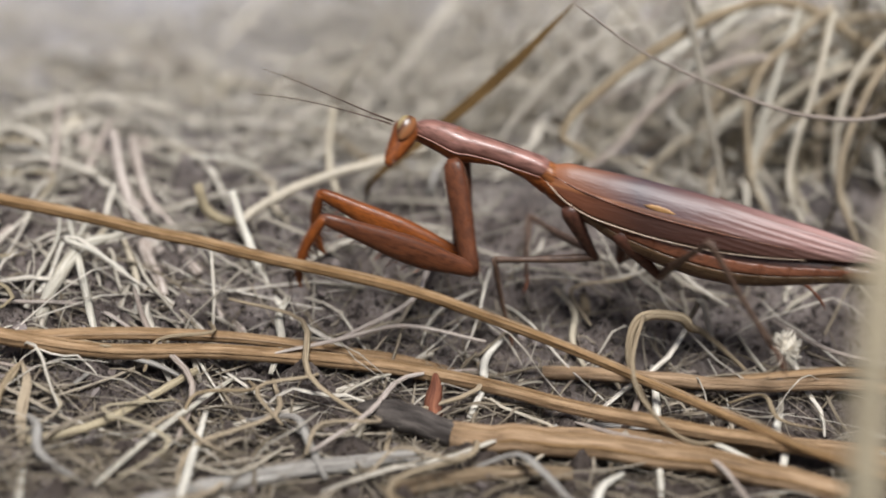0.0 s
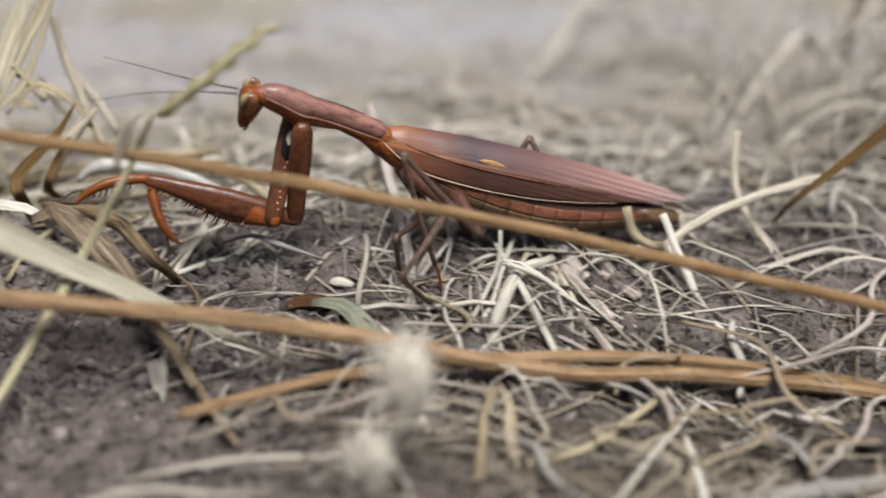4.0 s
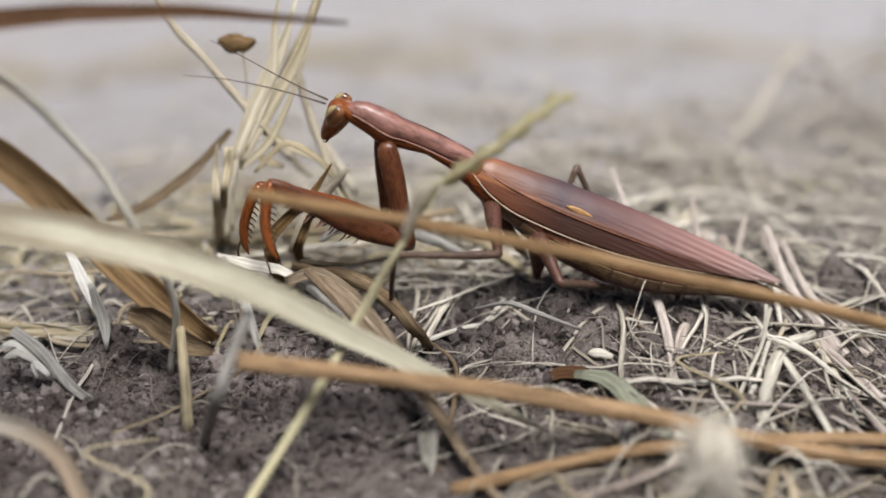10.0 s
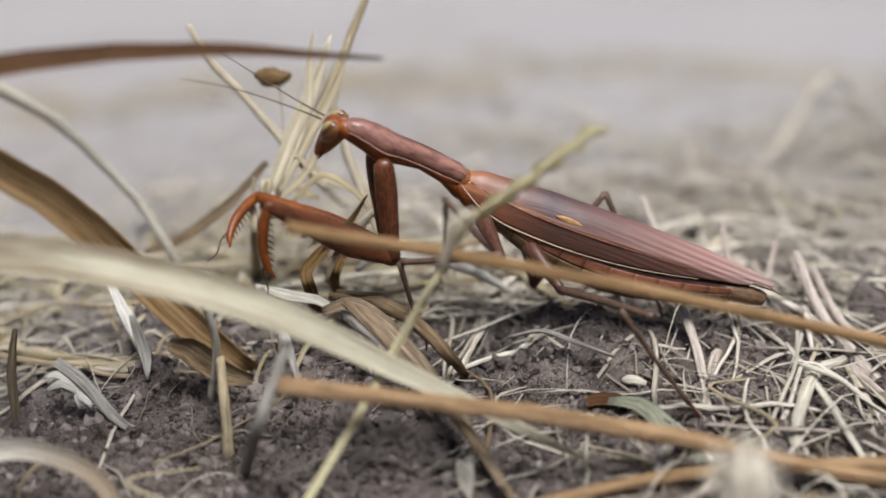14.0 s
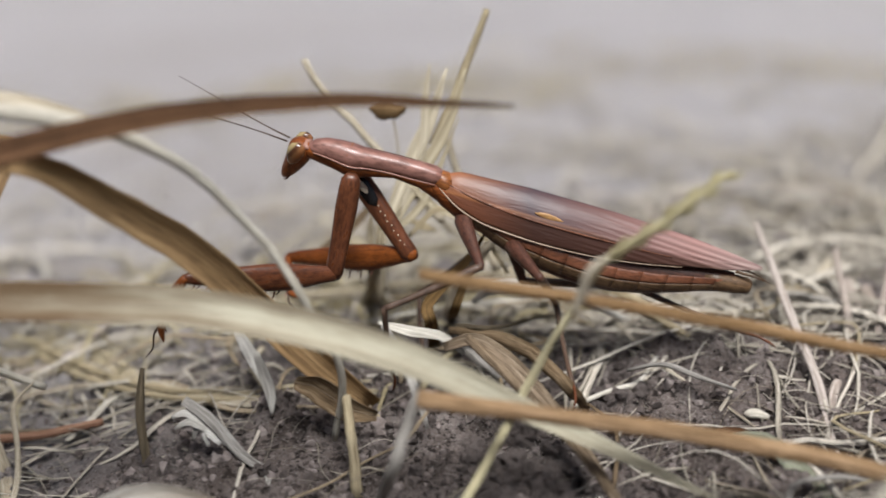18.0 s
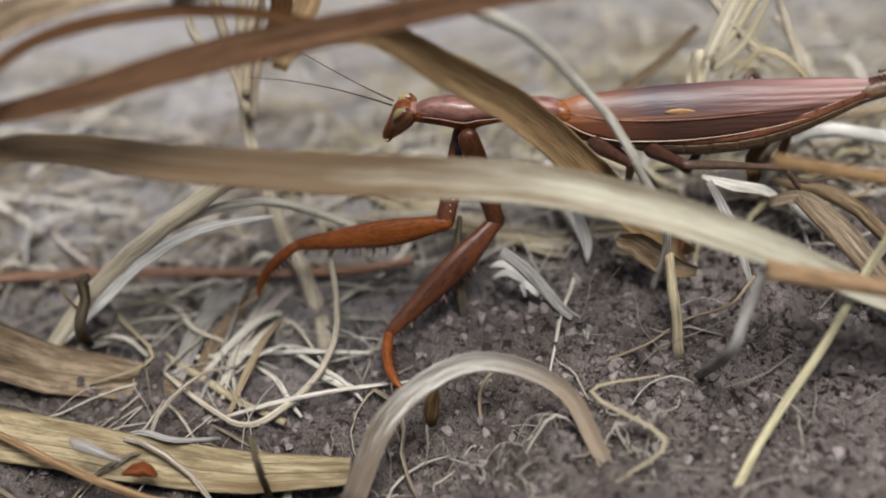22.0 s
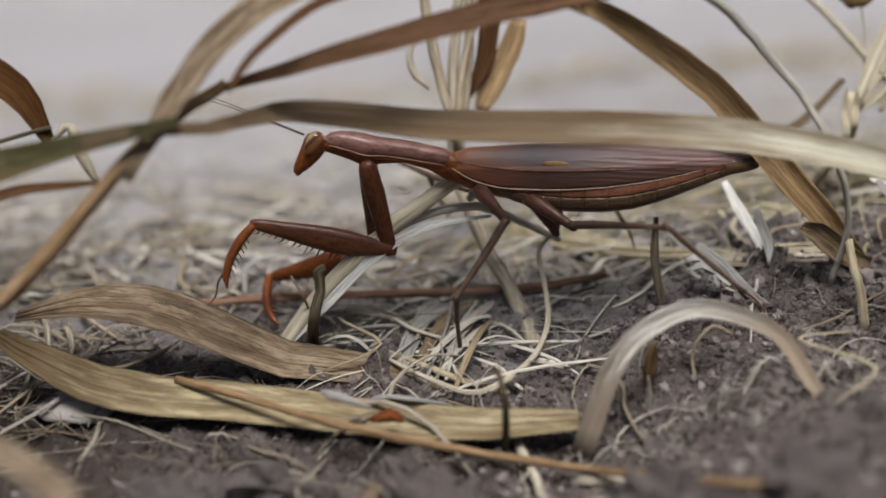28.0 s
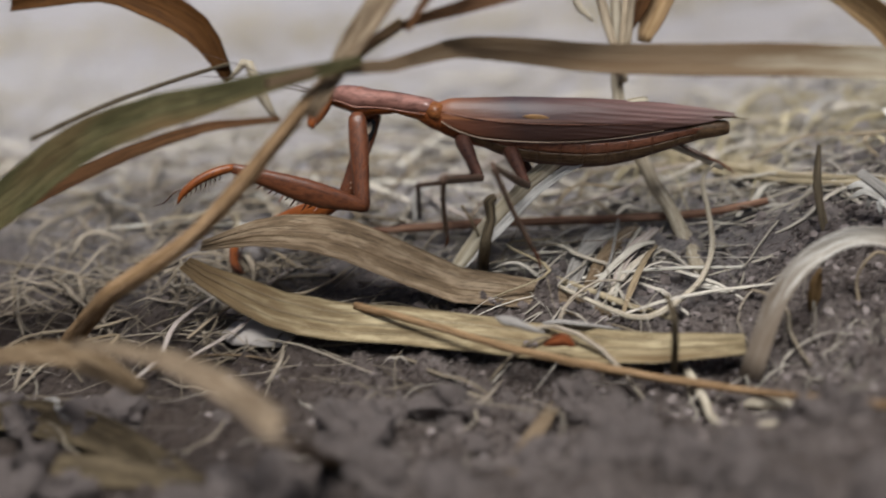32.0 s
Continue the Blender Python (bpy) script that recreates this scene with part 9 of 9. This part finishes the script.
    walk(hind_tibia_near, [
        (0, bone(0.0248, -0.0126, -0.0006, 0.0401, -0.0102, -0.0169)), (1, bone(0.0099, -0.0111, -0.0011, 0.0195, -0.0081, -0.0212)), (2, bone(0.0316, -0.0186, -0.0052, 0.0511, -0.0252, -0.0142)),
        (3, bone(0.0034, -0.0215, -0.0022, 0.0146, -0.0305, -0.0195)), (4, bone(0.0010, -0.0118, -0.0007, 0.0125, -0.0112, -0.0200)), (7, bone(0.0199, -0.0228, -0.0036, 0.0338, -0.0158, -0.0199)),
        (8, bone(0.0210, -0.0248, -0.0033, 0.0357, -0.0169, -0.0183)), (9, bone(0.0196, -0.0258, -0.0035, 0.0366, -0.0200, -0.0171)), (10, bone(0.0293, 0.0043, -0.0110, 0.0384, -0.0150, -0.0179)),
        (11, bone(0.0226, -0.0252, -0.0048, 0.0397, -0.0172, -0.0170)), (12, bone(0.0311, 0.0027, -0.0121, 0.0411, -0.0168, -0.0174)), (13, bone(0.0240, -0.0244, -0.0057, 0.0410, -0.0161, -0.0178)),
        (16, bone(0.0313, 0.0017, -0.0122, 0.0436, -0.0155, -0.0197)), (17, bone(0.0254, 0.0053, -0.0086, 0.0403, -0.0034, -0.0231)), (18, bone(0.0233, 0.0053, -0.0159, 0.0279, -0.0151, -0.0241)),
        (19, bone(0.0249, -0.0245, -0.0054, 0.0335, -0.0147, -0.0238)), (20, bone(0.0312, -0.0040, -0.0116, 0.0429, -0.0007, -0.0306)), (21, bone(0.0259, -0.0240, -0.0012, 0.0374, -0.0211, -0.0203)),
        (22, bone(0.0324, -0.0042, -0.0103, 0.0447, 0.0004, -0.0287)), (23, bone(0.0333, -0.0073, -0.0095, 0.0457, -0.0014, -0.0273)), (24, bone(0.0275, -0.0021, -0.0159, 0.0319, -0.0242, -0.0174)),
        (25, bone(0.0235, -0.0176, -0.0020, 0.0344, -0.0242, -0.0205)), (26, bone(0.0296, -0.0140, -0.0016, 0.0454, -0.0176, -0.0173)), (29, bone(0.0336, -0.0187, -0.0102, 0.0485, -0.0084, -0.0236)),
        (30, bone(0.0348, -0.0166, -0.0102, 0.0472, -0.0016, -0.0214)), (31, bone(0.0345, -0.0160, -0.0107, 0.0486, -0.0023, -0.0216)), (32, bone(0.0087, -0.0253, -0.0044, 0.0180, -0.0172, -0.0233)),
    ])
    walk(mid_coxa_far, [
        (0, bone(0.0050, 0.0025, -0.0050, 0.0077, 0.0075, -0.0126)), (1, bone(0.0050, 0.0025, -0.0050, 0.0089, 0.0077, -0.0119)), (2, bone(0.0050, 0.0025, -0.0050, 0.0121, 0.0012, -0.0112)),
        (3, bone(0.0050, 0.0025, -0.0050, 0.0085, 0.0083, -0.0116)), (4, bone(0.0050, 0.0025, -0.0050, 0.0116, 0.0046, -0.0115)), (7, bone(0.0050, 0.0025, -0.0050, 0.0126, 0.0008, -0.0104)),
        (8, bone(0.0050, 0.0025, -0.0050, 0.0113, 0.0070, -0.0105)), (9, bone(0.0050, 0.0025, -0.0050, 0.0124, 0.0048, -0.0105)), (10, bone(0.0050, 0.0025, -0.0050, 0.0125, 0.0037, -0.0106)),
        (11, bone(0.0050, 0.0025, -0.0050, 0.0127, 0.0034, -0.0105)), (12, bone(0.0050, 0.0025, -0.0050, 0.0100, 0.0070, -0.0117)), (13, bone(0.0050, 0.0025, -0.0050, 0.0104, 0.0066, -0.0116)),
        (16, bone(0.0050, 0.0025, -0.0050, 0.0096, 0.0086, -0.0106)), (17, bone(0.0050, 0.0025, -0.0050, 0.0104, 0.0080, -0.0105)), (18, bone(0.0050, 0.0025, -0.0050, 0.0088, 0.0076, -0.0121)),
        (19, bone(0.0050, 0.0025, -0.0050, 0.0089, 0.0073, -0.0122)), (20, bone(0.0050, 0.0025, -0.0050, 0.0113, 0.0052, -0.0116)), (21, bone(0.0050, 0.0025, -0.0050, 0.0104, 0.0029, -0.0128)),
        (22, bone(0.0050, 0.0025, -0.0050, 0.0117, 0.0034, -0.0117)), (23, bone(0.0050, 0.0025, -0.0050, 0.0125, 0.0039, -0.0107)), (24, bone(0.0050, 0.0025, -0.0050, -0.0017, -0.0009, -0.0108)),
        (25, bone(0.0050, 0.0025, -0.0050, 0.0032, 0.0105, -0.0097)), (26, bone(0.0050, 0.0025, -0.0050, 0.0058, 0.0119, -0.0066)), (29, bone(0.0050, 0.0025, -0.0050, 0.0023, 0.0108, -0.0089)),
        (30, bone(0.0050, 0.0025, -0.0050, 0.0071, 0.0085, -0.0120)), (31, bone(0.0050, 0.0025, -0.0050, 0.0078, 0.0090, -0.0113)), (32, bone(0.0050, 0.0025, -0.0050, 0.0080, 0.0066, -0.0131)),
    ])
    walk(mid_femur_far, [
        (0, bone(0.0077, 0.0075, -0.0126, -0.0022, 0.0189, -0.0140)), (1, bone(0.0089, 0.0077, -0.0119, 0.0022, 0.0211, -0.0148)), (2, bone(0.0121, 0.0012, -0.0112, 0.0075, 0.0114, -0.0216)),
        (3, bone(0.0085, 0.0083, -0.0116, 0.0030, 0.0221, -0.0150)), (4, bone(0.0116, 0.0046, -0.0115, 0.0040, -0.0084, -0.0137)), (7, bone(0.0126, 0.0008, -0.0104, 0.0111, -0.0143, -0.0095)),
        (8, bone(0.0113, 0.0070, -0.0105, 0.0119, -0.0080, -0.0085)), (9, bone(0.0124, 0.0048, -0.0105, 0.0110, -0.0102, -0.0085)), (10, bone(0.0125, 0.0037, -0.0106, 0.0171, 0.0176, -0.0147)),
        (11, bone(0.0127, 0.0034, -0.0105, 0.0172, 0.0173, -0.0146)), (12, bone(0.0100, 0.0070, -0.0117, -0.0013, 0.0167, -0.0085)), (13, bone(0.0104, 0.0066, -0.0116, 0.0004, 0.0175, -0.0079)),
        (16, bone(0.0096, 0.0086, -0.0106, 0.0008, 0.0209, -0.0089)), (17, bone(0.0104, 0.0080, -0.0105, 0.0057, 0.0224, -0.0093)), (18, bone(0.0088, 0.0076, -0.0121, 0.0028, 0.0159, -0.0232)),
        (19, bone(0.0089, 0.0073, -0.0122, -0.0008, 0.0186, -0.0152)), (20, bone(0.0113, 0.0052, -0.0116, 0.0024, 0.0171, -0.0147)), (21, bone(0.0104, 0.0029, -0.0128, 0.0142, 0.0143, -0.0220)),
        (22, bone(0.0117, 0.0034, -0.0117, 0.0174, 0.0139, -0.0209)), (23, bone(0.0125, 0.0039, -0.0107, 0.0195, 0.0141, -0.0195)), (24, bone(-0.0017, -0.0009, -0.0108, 0.0004, 0.0138, -0.0138)),
        (25, bone(0.0032, 0.0105, -0.0097, -0.0039, 0.0229, -0.0148)), (26, bone(0.0058, 0.0119, -0.0066, -0.0032, -0.0004, -0.0061)), (29, bone(0.0023, 0.0108, -0.0089, -0.0044, 0.0242, -0.0064)),
        (30, bone(0.0071, 0.0085, -0.0120, -0.0054, 0.0156, -0.0071)), (31, bone(0.0078, 0.0090, -0.0113, -0.0037, 0.0180, -0.0072)), (32, bone(0.0080, 0.0066, -0.0131, -0.0018, 0.0175, -0.0173)),
    ])
    walk(mid_tibia_far, [
        (0, bone(-0.0022, 0.0189, -0.0140, 0.0011, 0.0044, -0.0212)), (1, bone(0.0022, 0.0211, -0.0148, 0.0096, 0.0086, -0.0225)), (2, bone(0.0075, 0.0114, -0.0216, 0.0176, -0.0008, -0.0261)),
        (3, bone(0.0030, 0.0221, -0.0150, 0.0010, 0.0077, -0.0227)), (4, bone(0.0040, -0.0084, -0.0137, 0.0109, 0.0006, -0.0257)), (7, bone(0.0111, -0.0143, -0.0095, 0.0203, -0.0095, -0.0223)),
        (8, bone(0.0119, -0.0080, -0.0085, 0.0226, -0.0117, -0.0206)), (9, bone(0.0110, -0.0102, -0.0085, 0.0222, -0.0161, -0.0190)), (10, bone(0.0171, 0.0176, -0.0147, 0.0288, 0.0120, -0.0249)),
        (11, bone(0.0172, 0.0173, -0.0146, 0.0289, 0.0118, -0.0249)), (12, bone(-0.0013, 0.0167, -0.0085, 0.0030, 0.0279, -0.0199)), (13, bone(0.0004, 0.0175, -0.0079, 0.0047, 0.0279, -0.0200)),
        (16, bone(0.0008, 0.0209, -0.0089, 0.0083, 0.0309, -0.0198)), (17, bone(0.0057, 0.0224, -0.0093, 0.0129, 0.0346, -0.0176)), (18, bone(0.0028, 0.0159, -0.0232, 0.0060, 0.0013, -0.0302)),
        (19, bone(-0.0008, 0.0186, -0.0152, -0.0063, 0.0296, -0.0263)), (20, bone(0.0024, 0.0171, -0.0147, 0.0056, 0.0280, -0.0267)), (21, bone(0.0142, 0.0143, -0.0220, 0.0166, -0.0019, -0.0235)),
        (22, bone(0.0174, 0.0139, -0.0209, 0.0182, -0.0024, -0.0230)), (23, bone(0.0195, 0.0141, -0.0195, 0.0204, -0.0017, -0.0245)), (24, bone(0.0004, 0.0138, -0.0138, 0.0065, 0.0224, -0.0264)),
        (25, bone(-0.0039, 0.0229, -0.0148, -0.0106, 0.0355, -0.0232)), (26, bone(-0.0032, -0.0004, -0.0061, -0.0001, 0.0135, -0.0144)), (29, bone(-0.0044, 0.0242, -0.0064, -0.0012, 0.0361, -0.0173)),
        (30, bone(-0.0054, 0.0156, -0.0071, -0.0054, 0.0263, -0.0197)), (31, bone(-0.0037, 0.0180, -0.0072, 0.0016, 0.0274, -0.0196)), (32, bone(-0.0018, 0.0175, -0.0173, -0.0003, 0.0275, -0.0304)),
    ])
    walk(hind_coxa_far, [
        (0, bone(0.0130, 0.0025, -0.0065, 0.0134, 0.0082, -0.0135)), (1, bone(0.0130, 0.0025, -0.0065, 0.0139, 0.0075, -0.0140)), (2, bone(0.0130, 0.0025, -0.0065, 0.0158, 0.0066, -0.0140)),
        (3, bone(0.0130, 0.0025, -0.0065, 0.0164, 0.0055, -0.0143)), (4, bone(0.0130, 0.0025, -0.0065, 0.0185, 0.0036, -0.0135)), (7, bone(0.0130, 0.0025, -0.0065, 0.0161, 0.0065, -0.0139)),
        (8, bone(0.0130, 0.0025, -0.0065, 0.0161, 0.0062, -0.0141)), (9, bone(0.0130, 0.0025, -0.0065, 0.0170, 0.0055, -0.0140)), (10, bone(0.0130, 0.0025, -0.0065, 0.0169, 0.0055, -0.0141)),
        (11, bone(0.0130, 0.0025, -0.0065, 0.0170, 0.0055, -0.0140)), (12, bone(0.0130, 0.0025, -0.0065, 0.0169, 0.0051, -0.0142)), (13, bone(0.0130, 0.0025, -0.0065, 0.0170, 0.0055, -0.0140)),
        (16, bone(0.0130, 0.0025, -0.0065, 0.0168, 0.0064, -0.0137)), (17, bone(0.0130, 0.0025, -0.0065, 0.0170, 0.0055, -0.0140)), (18, bone(0.0130, 0.0025, -0.0065, 0.0172, 0.0058, -0.0138)),
        (19, bone(0.0130, 0.0025, -0.0065, 0.0159, 0.0066, -0.0140)), (20, bone(0.0130, 0.0025, -0.0065, 0.0173, 0.0041, -0.0143)), (21, bone(0.0130, 0.0025, -0.0065, 0.0166, 0.0059, -0.0140)),
        (22, bone(0.0130, 0.0025, -0.0065, 0.0195, 0.0027, -0.0127)), (23, bone(0.0130, 0.0025, -0.0065, 0.0197, 0.0028, -0.0126)), (24, bone(0.0130, 0.0025, -0.0065, 0.0206, 0.0023, -0.0114)),
        (25, bone(0.0130, 0.0025, -0.0065, 0.0167, 0.0084, -0.0122)), (26, bone(0.0130, 0.0025, -0.0065, 0.0146, 0.0084, -0.0131)), (29, bone(0.0130, 0.0025, -0.0065, 0.0185, 0.0041, -0.0135)),
        (30, bone(0.0130, 0.0025, -0.0065, 0.0177, 0.0044, -0.0140)), (31, bone(0.0130, 0.0025, -0.0065, 0.0184, 0.0031, -0.0137)), (32, bone(0.0130, 0.0025, -0.0065, 0.0186, 0.0031, -0.0135)),
    ])
    walk(hind_femur_far, [
        (0, bone(0.0134, 0.0082, -0.0135, 0.0258, 0.0142, -0.0020)), (1, bone(0.0139, 0.0075, -0.0140, 0.0284, 0.0107, -0.0039)), (2, bone(0.0158, 0.0066, -0.0140, 0.0278, 0.0096, -0.0009)),
        (3, bone(0.0164, 0.0055, -0.0143, 0.0287, 0.0038, -0.0012)), (4, bone(0.0185, 0.0036, -0.0135, 0.0241, 0.0037, 0.0035)), (7, bone(0.0161, 0.0065, -0.0139, 0.0302, 0.0063, -0.0027)),
        (8, bone(0.0161, 0.0062, -0.0141, 0.0139, 0.0095, 0.0035)), (9, bone(0.0170, 0.0055, -0.0140, 0.0158, 0.0082, 0.0037)), (10, bone(0.0169, 0.0055, -0.0141, 0.0164, 0.0080, 0.0037)),
        (11, bone(0.0170, 0.0055, -0.0140, 0.0182, 0.0078, 0.0038)), (12, bone(0.0169, 0.0051, -0.0142, 0.0177, 0.0073, 0.0037)), (13, bone(0.0170, 0.0055, -0.0140, 0.0197, 0.0077, 0.0037)),
        (16, bone(0.0168, 0.0064, -0.0137, 0.0262, 0.0093, 0.0013)), (17, bone(0.0170, 0.0055, -0.0140, 0.0271, 0.0055, 0.0009)), (18, bone(0.0172, 0.0058, -0.0138, 0.0344, 0.0030, -0.0093)),
        (19, bone(0.0159, 0.0066, -0.0140, 0.0172, 0.0107, 0.0034)), (20, bone(0.0173, 0.0041, -0.0143, 0.0207, 0.0074, 0.0031)), (21, bone(0.0166, 0.0059, -0.0140, 0.0227, 0.0092, 0.0025)),
        (22, bone(0.0195, 0.0027, -0.0127, 0.0306, 0.0106, -0.0009)), (23, bone(0.0197, 0.0028, -0.0126, 0.0307, 0.0059, 0.0013)), (24, bone(0.0206, 0.0023, -0.0114, 0.0193, 0.0102, 0.0047)),
        (25, bone(0.0167, 0.0084, -0.0122, 0.0208, 0.0174, 0.0029)), (26, bone(0.0146, 0.0084, -0.0131, 0.0219, 0.0132, 0.0027)), (29, bone(0.0185, 0.0041, -0.0135, 0.0215, 0.0141, 0.0011)),
        (30, bone(0.0177, 0.0044, -0.0140, 0.0213, 0.0129, 0.0014)), (31, bone(0.0184, 0.0031, -0.0137, 0.0234, 0.0047, 0.0035)), (32, bone(0.0186, 0.0031, -0.0135, 0.0312, 0.0032, -0.0007)),
    ])
    walk(hind_tibia_far, [
        (0, bone(0.0258, 0.0142, -0.0020, 0.0449, 0.0079, -0.0123)), (1, bone(0.0284, 0.0107, -0.0039, 0.0491, 0.0050, -0.0108)), (2, bone(0.0278, 0.0096, -0.0009, 0.0476, 0.0041, -0.0101)),
        (3, bone(0.0287, 0.0038, -0.0012, 0.0485, -0.0054, -0.0063)), (4, bone(0.0241, 0.0037, 0.0035, 0.0365, -0.0051, -0.0130)), (7, bone(0.0302, 0.0063, -0.0027, 0.0508, 0.0121, -0.0096)),
        (8, bone(0.0139, 0.0095, 0.0035, 0.0298, 0.0094, -0.0125)), (9, bone(0.0158, 0.0082, 0.0037, 0.0322, 0.0080, -0.0116)), (10, bone(0.0164, 0.0080, 0.0037, 0.0329, 0.0102, -0.0114)),
        (11, bone(0.0182, 0.0078, 0.0038, 0.0342, 0.0095, -0.0119)), (12, bone(0.0177, 0.0073, 0.0037, 0.0342, 0.0084, -0.0117)), (13, bone(0.0197, 0.0077, 0.0037, 0.0353, 0.0079, -0.0125)),
        (16, bone(0.0262, 0.0093, 0.0013, 0.0430, 0.0027, -0.0122)), (17, bone(0.0271, 0.0055, 0.0009, 0.0444, -0.0023, -0.0111)), (18, bone(0.0344, 0.0030, -0.0093, 0.0559, -0.0034, -0.0102)),
        (19, bone(0.0172, 0.0107, 0.0034, 0.0302, 0.0167, -0.0139)), (20, bone(0.0207, 0.0074, 0.0031, 0.0353, 0.0105, -0.0138)), (21, bone(0.0227, 0.0092, 0.0025, 0.0340, 0.0115, -0.0168)),
        (22, bone(0.0306, 0.0106, -0.0009, 0.0433, 0.0162, -0.0186)), (23, bone(0.0307, 0.0059, 0.0013, 0.0438, 0.0084, -0.0168)), (24, bone(0.0193, 0.0102, 0.0047, 0.0343, 0.0218, -0.0076)),
        (25, bone(0.0208, 0.0174, 0.0029, 0.0299, 0.0351, -0.0078)), (26, bone(0.0219, 0.0132, 0.0027, 0.0303, 0.0228, -0.0158)), (29, bone(0.0215, 0.0141, 0.0011, 0.0327, 0.0150, -0.0184)),
        (30, bone(0.0213, 0.0129, 0.0014, 0.0336, 0.0182, -0.0167)), (31, bone(0.0234, 0.0047, 0.0035, 0.0368, 0.0080, -0.0144)), (32, bone(0.0312, 0.0032, -0.0007, 0.0510, -0.0030, -0.0094)),
    ])
    # the grooved stem is lifted as the mantis steps past it
    end, foot = Vector((0.1737, -0.0361, -0.0067)), stem_b.location.copy()
    walk(stem_b, [(t, Matrix.Translation(end) @ pose(0, 0, 0, 0, a, 0) @ Matrix.Translation(foot - end)) for t, a in ((0, 0), (13.5, 0), (15.5, 1.75), (19.5, 1.75), (22, 2.5), (32, 2.5))])


motions()
